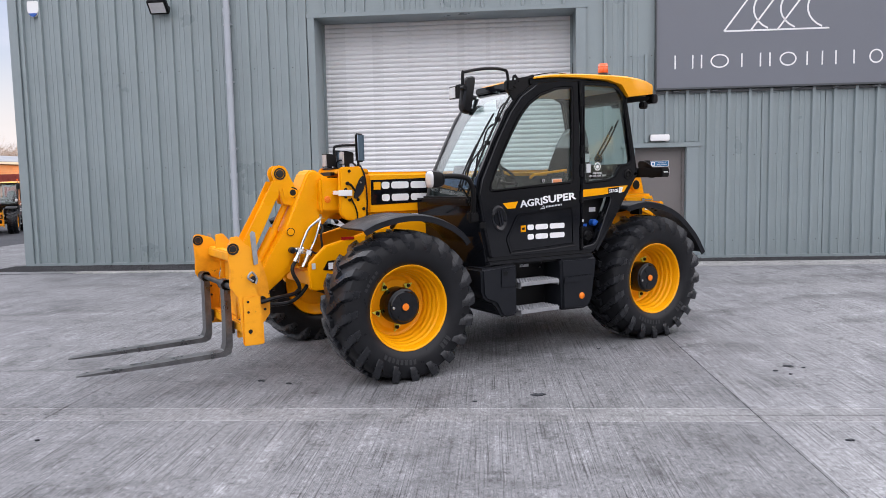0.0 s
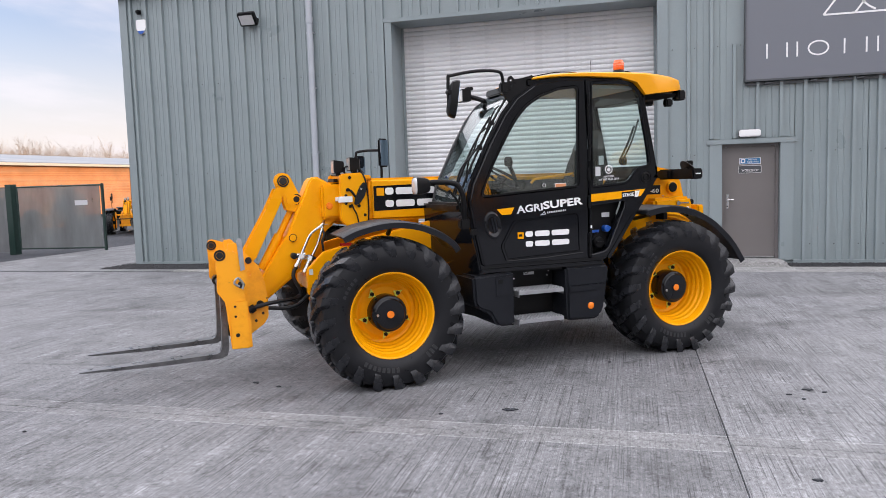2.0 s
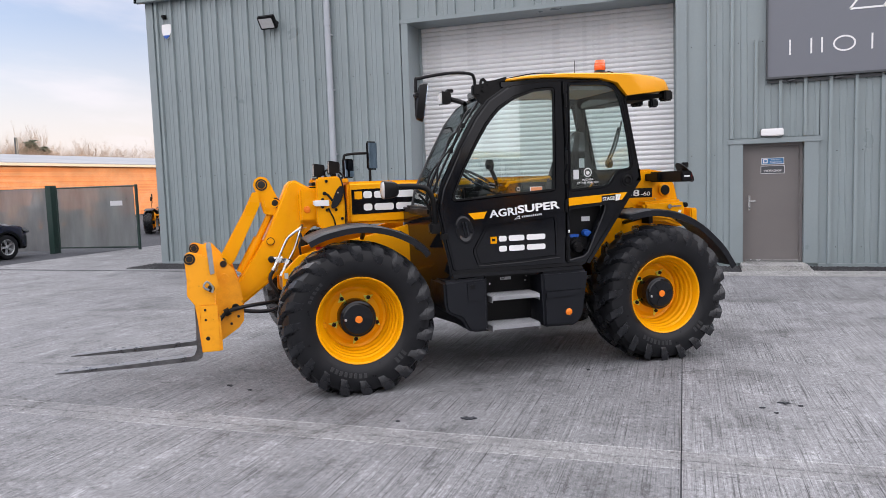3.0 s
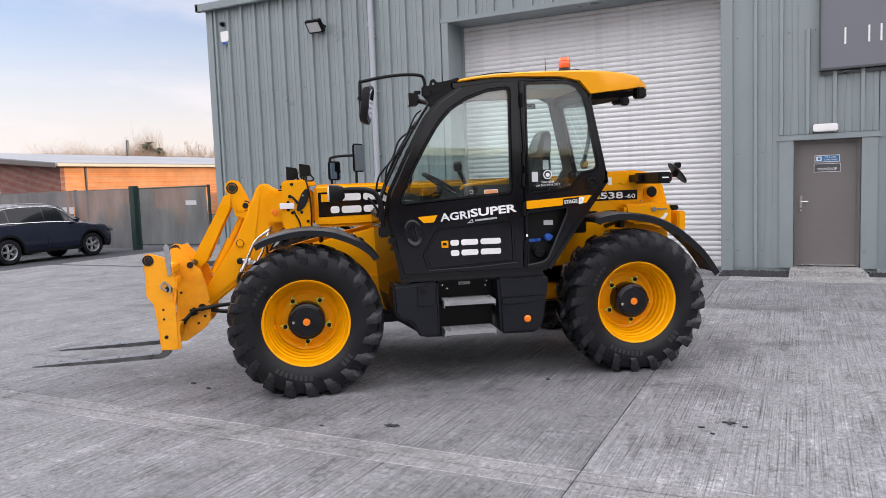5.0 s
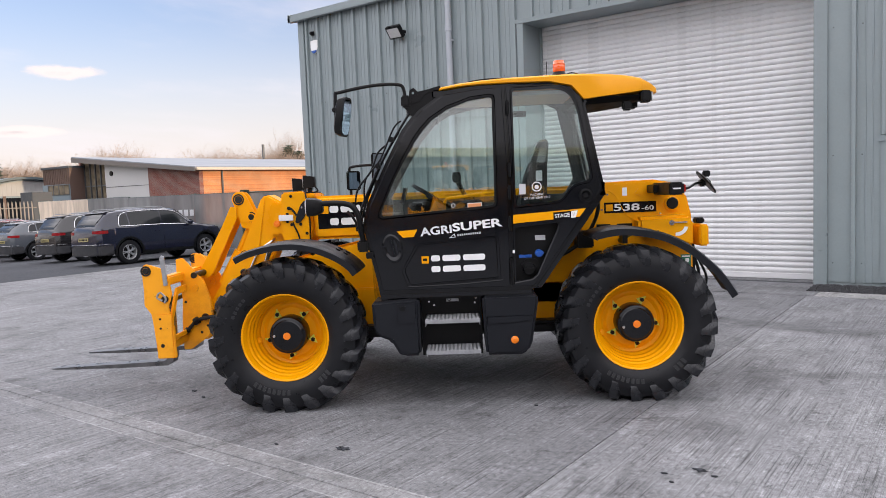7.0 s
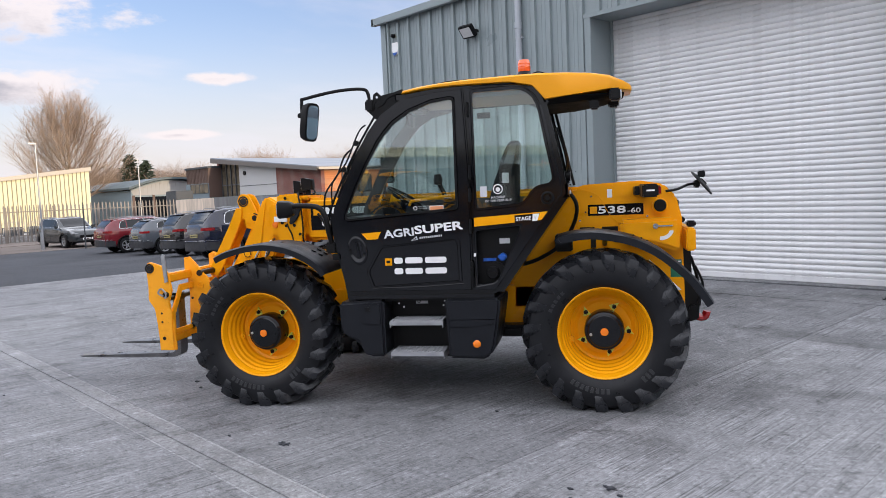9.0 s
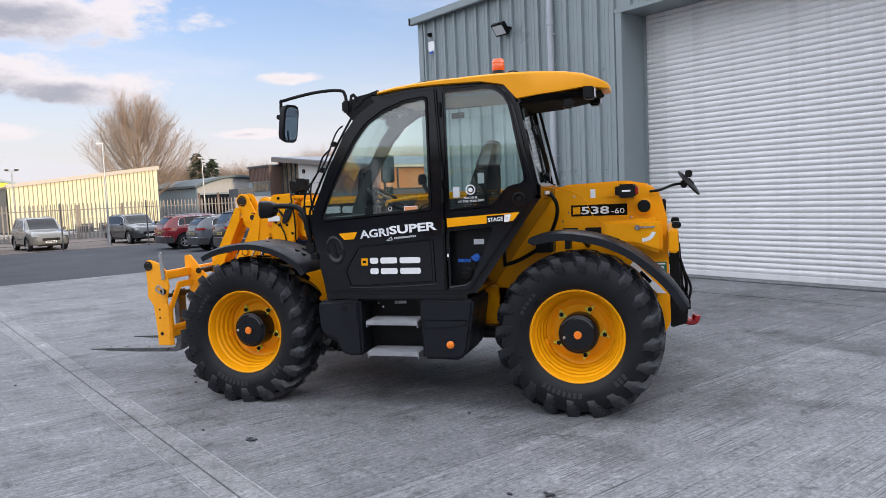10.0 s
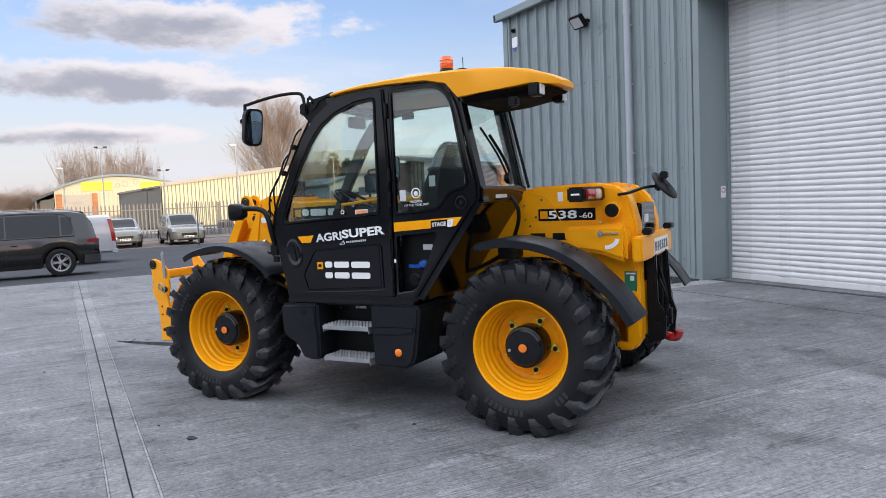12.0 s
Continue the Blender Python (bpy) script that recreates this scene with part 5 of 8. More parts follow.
lettering("stage_lettering", "STAGE", 0.115, 0.030, WHITE, quarter, at_side(-0.802, CY + 0.0032, 1.467, 3.5), bold=0.02)
part("stage_white", prism([(-0.868, 1.445), (-0.872, 1.498), (-0.922, 1.501), (-0.905, 1.448)], CY + 0.0032, CY + 0.004, "Y"), WHITE, quarter)
lettering("stage_lettering", "V", 0.022, 0.034, STICKER, quarter, at_side(-0.890, CY + 0.0045, 1.472, 3.5), bold=0.02)
spk = part("side_boss", lathe([(0.0, 0.004), (0.018, 0.006), (0.022, 0.0), (0.030, 0.0), (0.036, 0.012), (0.046, 0.010), (0.050, 0.0)], 28, "Y"), SATIN, quarter, "", Matrix.Translation((-0.985, CY, 1.615)))
part("boss_ring", lathe([(0.058, 0.0), (0.058, 0.004), (0.066, 0.004), (0.066, 0.0)], 28, "Y"), BLACK, spk)
part("pocket_tray", prism(shrink(POCKET, -0.03), CY - 0.13, CY - 0.115, "Y"), SATIN, quarter, "recessed dark filler pocket")
part("blue_filler_cap", join(disc(0.030, CY - 0.112, CY - 0.055, 18, centre=(-0.625, 0, 1.175), bev=0.006), box(-0.66, -0.59, CY - 0.075, CY - 0.05, 1.168, 1.190, 0.004)), BLUE, quarter)
part("black_filler_cap", join(disc(0.050, CY - 0.113, CY - 0.06, 22, centre=(-0.545, 0, 1.055), bev=0.008), box(-0.585, -0.505, CY - 0.07, CY - 0.045, 1.045, 1.066, 0.004)), SATIN, quarter)
part("blue_tag", box(-0.57, -0.47, CY - 0.1135, CY - 0.110, 1.140, 1.165), BLUE, quarter)
part("pocket_label", box(-0.68, -0.60, CY - 0.1135, CY - 0.112, 1.275, 1.315), STICKER, quarter)
part("pocket_shelf", prism(arc(-0.56, 1.055, 0.085, 0.085, 20, 200, 8), CY - 0.1135, CY - 0.09, "Y", 0.004), SATIN, quarter)
for x, z in ((-0.408, 1.83), (-0.408, 2.30), (-0.402, 1.66), (-0.40, 1.42), (-0.40, 1.10), (-0.40, 1.00)):
    part("door_hinge", join(box(x - 0.012, x + 0.012, CY + 0.0005, CY + 0.016, z - 0.045, z + 0.045, 0.004), tube([(x, CY + 0.014, z - 0.055), (x, CY + 0.014, z + 0.055)], 0.009, 8)), SATIN, cab)
part("white_tag", box(-0.43, -0.415, CY + 0.0005, CY + 0.002, 1.19, 1.215), WHITE, quarter)
aw = part("award_sticker", lathe([(0.030, CY - 0.0135), (0.038, CY - 0.0135), (0.038, CY - 0.0125), (0.030, CY - 0.0125)], 24, "Y", True, (-0.615, 0, 1.695)), WHITE, quarter, "white award sticker")
part("award_blob", disc(0.017, CY - 0.0135, CY - 0.0125, 14, centre=(-0.615, 0, 1.692)), WHITE, aw)
lettering("award_lettering", "MACHINE\nOF THE YEAR 2019", 0.20, 0.042, WHITE, aw, at_side(-0.615, CY - 0.013, 1.622, 2.0), depth=0.0006)
part("clear_label", box(-0.53, -0.48, CY - 0.0135, CY - 0.012, 1.64, 1.72), STICKER, quarter)
part("makers_label", box(-0.56, -0.46, CY - 0.135, CY - 0.131, 2.24, 2.285), SATIN, quarter)

# far side, front, rear and floor of the cab
part("far_side_frame", prism(OUT, CI, CI + 0.05, "Y", 0.01, [shrink([(0.60, 1.62), (0.50, 1.80), (0.31, 2.12), (0.18, 2.27), (0.05, 2.35), (-0.18, 2.40), (-0.80, 2.41), (-0.90, 2.36), (-1.03, 1.75), (-0.95, 1.62)], 0.01)]), INTERIOR, cab)
part("far_window", prism([(0.60, 1.61), (0.31, 2.12), (0.05, 2.35), (-0.18, 2.40), (-0.80, 2.41), (-0.90, 2.36), (-1.03, 1.75), (-0.95, 1.61)], CI + 0.02, CI + 0.026, "Y"), CABGLASS, cab)
FRO = [(p.x, p.y) for p in smooth_path([(0.735, 1.44, 0), (0.70, 1.60, 0), (0.54, 1.92, 0), (0.40, 2.17, 0), (0.28, 2.315, 0), (0.10, 2.435, 0)], 4)]


def sweep(path, y0, y1, t):
    return loft([[(u, y0, v), (u, y1, v), (u - t, y1, v - t * 0.5), (u - t, y0, v - t * 0.5)] for u, v in path])


part("windscreen", sweep([(u - 0.012, v) for u, v in FRO], CI + 0.05, CY - 0.07, 0.006), SCREENGLASS, cab, "tall curved windscreen")
part("front_panel", loft([[(i, 0.24, v), (i - 0.01, 0.45, v), (o, CY - 0.045, v), (o - 0.06, CY - 0.045, v), (i - 0.09, 0.24, v)] for i, o, v in ((0.765, 0.60, 0.72), (0.775, 0.64, 0.95), (0.782, 0.68, 1.20), (0.79, 0.725, 1.44))]), BLACK, cab, "glossy black panel below the windscreen")
part("lower_front_panel", loft([[(i, 0.24, v), (i - 0.01, 0.45, v), (o, CY - 0.06, v), (o - 0.2, CY - 0.06, v), (i - 0.2, 0.24, v)] for i, o, v in ((0.66, 0.52, 0.46), (0.73, 0.58, 0.58), (0.76, 0.61, 0.715))]), PLASTIC, cab)
part("scuttle", box(0.60, 0.80, CI + 0.02, CY - 0.06, 1.38, 1.455, 0.02), SATIN, cab)
part("front_header", box(0.06, 0.16, CI, CY - 0.03, 2.40, 2.46, 0.01), BLACK, cab)
part("rear_window", sweep([(-0.975, 2.32), (-1.04, 2.01), (-1.10, 1.72)], CI + 0.05, CY - 0.07, 0.006), CABGLASS, cab)
part("rear_frame_bottom", box(-1.14, -1.06, CI, CY - 0.03, 1.60, 1.72, 0.01), BLACK, cab)
part("rear_frame_top", box(-1.02, -0.94, CI, CY - 0.03, 2.31, 2.42, 0.01), BLACK, cab)
for y0, y1 in ((CI, CI + 0.07), (CY - 0.12, CY - 0.03)):
    part("rear_window_frame", sweep([(-0.96, 2.38), (-0.982, 2.32), (-1.047, 2.01), (-1.112, 1.70), (-1.125, 1.62)], y0, y1, 0.02), BLACK, cab)
part("rear_bulkhead", sweep([(-1.115, 1.64), (-0.60, 0.925)], CI, CY - 0.03, 0.03), BLACK, cab)
part("dealer_strip", box(-1.146, -1.141, 0.72, 0.92, 1.635, 1.66), STICKER, cab)
part("cab_floor", box(-0.62, 0.64, CI, CY - 0.09, 0.90, 0.96), INTERIOR, cab)
part("far_lower_wall", prism([(0.62, 0.95), (0.70, 1.45), (0.68, 1.60), (-1.08, 1.60), (-0.60, 0.95)], CI + 0.051, CI + 0.07, "Y"), INTERIOR, cab)
part("inner_lining", box(-0.95, 0.06, CI + 0.055, CY - 0.09, 2.40, 2.43, 0.01), LINING, cab, "pale grey headlining")
# roof
UNDERSIDE = plain("matt_black_lining", grey(0.006), 0.85, relief=0, spec=0.08)
rings = []
for x, y0, y1, zb, zs, zt in ((0.125, 0.34, 1.09, 2.452, 2.458, 2.462), (0.09, 0.30, 1.165, 2.455, 2.468, 2.480), (-0.05, 0.29, 1.172, 2.474, 2.488, 2.503), (-0.20, 0.285, 1.175, 2.483, 2.502, 2.517), (-0.41, 0.28, 1.176, 2.486, 2.513, 2.529), (-0.73, 0.28, 1.176, 2.482, 2.519, 2.536),
                             (-0.90, 0.28, 1.175, 2.446, 2.518, 2.538), (-0.99, 0.28, 1.172, 2.340, 2.516, 2.538), (-1.15, 0.285, 1.140, 2.358, 2.508, 2.534), (-1.32, 0.31, 1.085, 2.380, 2.494, 2.526), (-1.46, 0.36, 1.030, 2.402, 2.474, 2.506), (-1.475, 0.38, 1.010, 2.405, 2.468, 2.500), (-1.55, 0.44, 0.93, 2.402, 2.452, 2.478), (-1.61, 0.50, 0.86, 2.400, 2.432, 2.450), (-1.625, 0.53, 0.83, 2.402, 2.420, 2.434)):
    yc, hw = (y0 + y1) / 2, (y1 - y0) / 2
    rings.append([(x, yc + hw * f, z) for f, z in ((-0.94, zb), (-1.0, zb + 0.004), (-1.0, zs), (-0.965, zs + (zt - zs) * 0.72), (-0.90, zt - 0.002), (-0.4, zt + 0.006), (0, zt + 0.008), (0.4, zt + 0.006), (0.90, zt - 0.002), (0.965, zs + (zt - zs) * 0.72), (1.0, zs), (1.0, zb + 0.004), (0.94, zb))])
roof_part = part("cab_roof", loft(rings), ROOF_YELLOW, cab, "yellow moulded roof that overhangs the rear window")
part("roof_underside", loft([[(x, y0, z), (x, y1, z), (x, y1 - 0.04, z - d), (x, y0 + 0.04, z - d)] for x, y0, y1, z, d in ((-0.98, 0.31, 1.15, 2.352, 0.05), (-1.2, 0.31, 1.12, 2.360, 0.045), (-1.42, 0.36, 1.04, 2.372, 0.03), (-1.57, 0.50, 0.88, 2.388, 0.012))]), UNDERSIDE, roof_part, "black underside of the overhang")
for y in (0.50, 0.98):
    part("work_lamp", join(box(-1.62 + abs(y - 0.74) * 0.35, -1.54 + abs(y - 0.74) * 0.35, y - 0.055, y + 0.055, 2.315, 2.405, 0.012), tube([(-1.50, y, 2.40), (-1.44, y, 2.36)], 0.014)), SATIN, cab)
    part("work_lamp_lens", box(-1.628 + abs(y - 0.74) * 0.35, -1.6205 + abs(y - 0.74) * 0.35, y - 0.045, y + 0.045, 2.325, 2.395, 0.004), CLEAR, cab)
part("rear_camera", join(box(-1.38, -1.31, 0.98, 1.05, 2.255, 2.325, 0.012), tube([(-1.33, 1.01, 2.32), (-1.28, 1.01, 2.35)], 0.012)), SATIN, cab)
bc = part("beacon", lathe([(0.062, 0.0), (0.062, 0.02), (0.050, 0.034), (0.046, 0.045), (0.0, 0.045)], 24, "Z", centre=(-0.83, 0.997, 2.530)), SATIN, cab, "amber rotating beacon on a black base")
part("beacon_lens", lathe([(0.046, 0.0455), (0.049, 0.060), (0.0475, 0.078), (0.0495, 0.081), (0.0475, 0.084), (0.047, 0.102), (0.049, 0.105), (0.046, 0.108), (0.043, 0.124), (0.038, 0.132), (0.0, 0.135)], 24, "Z", centre=(-0.83, 0.997, 2.530)), AMBER, bc)
part("beacon_cable", tube([(-0.87, 0.98, 2.545), (-0.92, 0.97, 2.570), (-0.97, 0.97, 2.562), (-1.00, 0.97, 2.540)], 0.005, 6, 4), SATIN, bc)
part("aerial", tube([(-0.78, 0.62, 2.53), (-0.78, 0.62, 2.72)], 0.003, 6), SATIN, cab)
part("roof_cable", tube([(0.02, 0.95, 2.505), (-0.20, 0.97, 2.545), (-0.40, 0.95, 2.552), (-0.55, 0.90, 2.538)], 0.005, 6, 4), SATIN, cab)
# wiper arms, grab rail, gas strut
part("wiper", join(tube([(0.765, 0.96, 1.50), (0.715, 0.97, 1.66), (0.60, 0.98, 1.90)], 0.008, 6, 3), tube([(0.765, 0.92, 1.50), (0.715, 0.93, 1.66), (0.60, 0.97, 1.90)], 0.008, 6, 3), tube([(0.715, 0.99, 1.68), (0.60, 1.0, 1.92), (0.44, 1.0, 2.16)], 0.009, 6, 3)), SATIN, cab, "double-armed black wiper")
part("screen_cable", tube([(0.78, 1.08, 1.46), (0.73, 1.10, 1.62), (0.60, 1.10, 1.88), (0.46, 1.10, 2.12), (0.34, 1.10, 2.30)], 0.010, 6, 4), SATIN, cab)
for pts, r in (([(0.80, 1.09, 1.55), (0.77, 1.12, 1.72), (0.66, 1.13, 1.86), (0.60, 1.12, 2.0), (0.53, 1.12, 2.06)], 0.008), ([(0.72, 1.12, 1.62), (0.70, 1.14, 1.80), (0.58, 1.14, 1.95), (0.47, 1.13, 2.18), (0.41, 1.12, 2.24)], 0.007)):
    part("screen_cable", tube(pts, r, 6, 5), SATIN, cab)
for x, z in ((0.60, 1.90), (0.49, 2.10)):
    part("cable_clip", box(x - 0.02, x + 0.02, 1.11, 1.15, z - 0.02, z + 0.02, 0.006), SATIN, cab)
part("rear_wiper", join(tube([(-1.12, 0.62, 1.78), (-1.11, 0.78, 1.95), (-1.06, 0.96, 2.14)], 0.009, 6, 3), tube([(-1.125, 0.58, 1.80), (-1.12, 0.70, 1.93), (-1.085, 0.86, 2.09)], 0.012, 6, 3), lathe([(0.0, 0.0), (0.045, 0.0), (0.045, 0.03), (0.03, 0.045), (0.0, 0.045)], 16, "X", centre=(-1.14, 0.62, 1.78))), SATIN, cab)
part("rear_strut", tube([(-1.02, CI + 0.02, 2.33), (-1.16, CI + 0.0, 1.70)], 0.012, 8), SATIN, cab)
part("rear_hose", tube([(-1.10, 0.62, 1.68), (-1.18, 0.60, 1.55), (-1.16, 0.58, 1.40), (-1.05, 0.56, 1.22), (-0.85, 0.60, 1.10), (-0.66, 0.62, 1.05)], 0.016, 8, 5), SATIN, cab)
part("hose_bracket", box(-1.14, -1.0, 0.42, 0.60, 1.16, 1.30, 0.01), SATIN, cab)
# mirrors and head lamp
mb = part("mirror_bracket", join(prism([(0.40, 2.36), (0.30, 2.44), (0.10, 2.495), (0.07, 2.43), (0.19, 2.36), (0.31, 2.26)], 1.10, 1.125, "Y", 0.003), box(0.33, 0.40, 1.09, 1.15, 2.34, 2.43, 0.012)), SATIN, cab)
part("bracket_plate", prism([(0.30, 2.365), (0.345, 2.40), (0.33, 2.47), (0.30, 2.485), (0.27, 2.455), (0.16, 2.475), (0.155, 2.455), (0.22, 2.43), (0.25, 2.385)], 1.126, 1.134, "Y", 0.002, [arc(0.305, 2.445, 0.010, 0.010, 0, 330, 8), arc(0.275, 2.425, 0.010, 0.010, 0, 330, 8), arc(0.31, 2.405, 0.008, 0.008, 0, 330, 8)]), SATIN, mb)
arm = part("mirror_arm", tube([(0.37, 1.12, 2.36), (0.375, 1.12, 2.47), (0.42, 1.13, 2.515), (0.62, 1.16, 2.51), (0.86, 1.21, 2.462), (0.890, 1.215, 2.435), (0.892, 1.215, 2.20)], 0.013, 10, 4), SATIN, cab, "bent black mirror arm")
MM = Matrix.Translation((0.84, 1.200, 2.28)) @ pose(0, 0, 0, 0, 0, -15) @ pose(0, 0, 0, 0, -9, 0)
part("mirror_shell", loft([[(x, 0.082 * k * cy, 0.148 * k * cz) for cy, cz in ((-0.45, -1), (0.45, -1), (0.85, -0.9), (1, -0.65), (1, 0.65), (0.85, 0.9), (0.45, 1), (-0.45, 1), (-0.85, 0.9), (-1, 0.65), (-1, -0.65), (-0.85, -0.9))] for x, k in ((0.045, 0.72), (0.03, 0.92), (-0.005, 1.0), (-0.025, 1.0))]), SATIN, arm, "black mirror shell", MM)
part("mirror_face", prism([(0.068 * cy, 0.130 * cz) for cy, cz in ((-0.45, -1), (0.45, -1), (0.85, -0.9), (1, -0.65), (1, 0.65), (0.85, 0.9), (0.45, 1), (-0.45, 1), (-0.85, 0.9), (-1, 0.65), (-1, -0.65), (-0.85, -0.9))], -0.030, -0.026, "X"), MIRROR, arm, "", MM)
part("mirror_knob", disc(0.02, -0.02, 0.03, 12, "Y", (0.895, 1.23, 2.33), 0.004), SATIN, arm)
pod = part("front_work_lamp", join(loft([[(0.375 + dx, 0.30 + sy * w, 2.415 + sz * w) for sy, sz in ((-1, -1), (1, -1), (1, 1), (-1, 1))] for dx, w in ((-0.055, 0.030), (-0.035, 0.052), (0.040, 0.058))]), tube([(0.33, 0.30, 2.41), (0.27, 0.34, 2.39), (0.22, 0.40, 2.36)], 0.022, 8, 3), box(0.30, 0.36, 0.26, 0.34, 2.465, 2.495, 0.006)), SATIN, cab, "square black work lamp over the windscreen")
part("work_lamp_lens", box(0.4155, 0.421, 0.25, 0.35, 2.365, 2.465, 0.003), CLEAR, pod)
la = part("lamp_arm", join(tube([(0.74, 1.10, 1.28), (0.755, 1.14, 1.42), (0.775, 1.15, 1.54), (0.84, 1.15, 1.615), (1.02, 1.14, 1.63), (1.08, 1.135, 1.615)], 0.022, 12, 4), box(0.70, 0.79, 1.07, 1.14, 1.24, 1.33, 0.012), tube([(0.76, 1.12, 1.36), (0.80, 1.10, 1.48), (0.86, 1.08, 1.56)], 0.010, 8, 3)), SATIN, cab, "bent black head lamp arm")
HL = Matrix.Translation((1.12, 1.125, 1.605))
hlp = part("head_lamp", loft([[(x, w * cy, w * 1.06 * cz) for cy, cz in ((-0.5, -1), (0.5, -1), (0.86, -0.86), (1, -0.5), (1, 0.5), (0.86, 0.86), (0.5, 1), (-0.5, 1), (-0.86, 0.86), (-1, 0.5), (-1, -0.5), (-0.86, -0.86))] for x, w in ((-0.075, 0.034), (-0.060, 0.050), (-0.02, 0.063), (0.035, 0.068), (0.045, 0.066))]), SATIN, la, "rounded black head lamp", HL)
part("head_lamp_lens", loft([[(x, w * cy, w * 1.06 * cz) for cy, cz in ((-0.5, -1), (0.5, -1), (0.86, -0.86), (1, -0.5), (1, 0.5), (0.86, 0.86), (0.5, 1), (-0.5, 1), (-0.86, 0.86), (-1, 0.5), (-1, -0.5), (-0.86, -0.86))] for x, w in ((0.0452, 0.062), (0.056, 0.052), (0.060, 0.03))]), CLEAR, la, "", HL)
part("side_hook", box(0.66, 0.72, 1.165, 1.185, 1.19, 1.24, 0.006), SATIN, cab)
# seat and controls
FILM = plain("crumpled_film", (0.10, 0.104, 0.108), 0.13, var=0.6, scale=16, relief=0.7, spec=0.8)
SEATCLOTH = plain("seat_cloth", (0.016, 0.016, 0.018), 0.8, var=0.2, relief=0.2, spec=0.2)
seat = empty("seat")
seat.parent = cab
part("cushion", box(-0.62, -0.14, 0.50, 0.96, 1.24, 1.38, 0.05, 3), INTERIOR, seat)
part("backrest", loft([[(x - t * cx, 0.73 + w * cy, z) for cx, cy in ((-1, -0.8), (-1, 0.8), (-0.4, 1.0), (0.6, 0.95), (1, 0.6), (1, -0.6), (0.6, -0.95), (-0.4, -1.0))] for x, z, w, t in ((-0.56, 1.34, 0.22, 0.06), (-0.60, 1.46, 0.245, 0.10), (-0.615, 1.60, 0.25, 0.105), (-0.645, 1.76, 0.24, 0.085), (-0.672, 1.90, 0.20, 0.062), (-0.692, 1.98, 0.165, 0.052), (-0.708, 2.04, 0.135, 0.042), (-0.712, 2.065, 0.09, 0.025))]), SEATCLOTH, seat, "dark seat back")
part("plastic_cover", loft([[(x - t * cx, 0.73 + w * cy, z) for cx, cy in ((-1, -0.8), (-1, 0.8), (-0.4, 1.0), (0.6, 0.95), (1, 0.6), (1, -0.6), (0.6, -0.95), (-0.4, -1.0))] for x, z, w, t in ((-0.668, 1.885, 0.212, 0.072), (-0.682, 1.94, 0.190, 0.064), (-0.694, 1.985, 0.170, 0.057), (-0.709, 2.045, 0.140, 0.047), (-0.713, 2.072, 0.095, 0.030))]), FILM, seat, "crumpled clear film over the head of the seat")
part("seat_base", box(-0.58, -0.20, 0.54, 0.92, 0.96, 1.24, 0.02), SATIN, seat)
part("armrest", box(-0.55, -0.20, 0.42, 0.49, 1.50, 1.56, 0.02), INTERIOR, seat)
part("seat_label", box(-0.68, -0.63, 0.968, 0.972, 1.74, 1.82), STICKER, seat)
sw = part("steering_column", join(tube([(0.46, 0.73, 0.96), (0.36, 0.73, 1.30), (0.22, 0.73, 1.62)], 0.035, 10), box(0.27, 0.40, 0.66, 0.80, 1.42, 1.60, 0.02)), SATIN, cab)
part("steering_wheel", lathe([(0.175, 0.0), (0.188, 0.012), (0.188, -0.012)], 32, "Z", True), SATIN, sw, "", Matrix.Translation((0.21, 0.73, 1.65)) @ pose(0, 0, 0, 0, -32, 0))
part("spoke_hub", join(*[moved(box(0, 0.18, -0.012, 0.012, -0.008, 0.004, 0.003), pose(0, 0, 0, 0, 0, a)) for a in (0, 120, 240)], disc(0.045, -0.03, 0.008, 16, "Z")), SATIN, sw, "", Matrix.Translation((0.21, 0.73, 1.65)) @ pose(0, 0, 0, 0, -32, 0))
part("dash_pod", box(0.44, 0.68, 0.40, 1.02, 1.38, 1.52, 0.03), INTERIOR, cab)
part("display", moved(box(-0.012, 0.012, 0.36, 0.56, -0.07, 0.07, 0.006), Matrix.Translation((0.46, 0, 1.66)) @ pose(0, 0, 0, 0, -15, 0)), SATIN, cab)
part("joystick", join(tube([(-0.12, 0.42, 1.36), (-0.07, 0.42, 1.62), (-0.01, 0.42, 1.76)], 0.020, 8, 3), box(-0.17, -0.05, 0.37, 0.47, 1.54, 1.63, 0.02), lathe([(0, 0), (0.034, 0.01), (0.042, 0.05), (0.030, 0.095), (0, 0.10)], 14, "Z", centre=(0.0, 0.42, 1.75))), SATIN, cab)
part("grab_handle", tube([(0.10, 1.06, 1.60), (0.08, 1.09, 1.63), (-0.29, 1.09, 1.666), (-0.31, 1.06, 1.65)], 0.012, 8), YELLOW, cab, "yellow grab handle inside the door")
part("side_console", box(-0.50, 0.10, 0.36, 0.48, 0.98, 1.36, 0.02), INTERIOR, cab)
part("inner_mirror", box(0.13, 0.15, 0.62, 0.86, 2.24, 2.33, 0.008), SATIN, cab)
part("sun_blind", box(0.02, 0.12, 0.60, 1.02, 2.34, 2.40, 0.02), SATIN, cab)

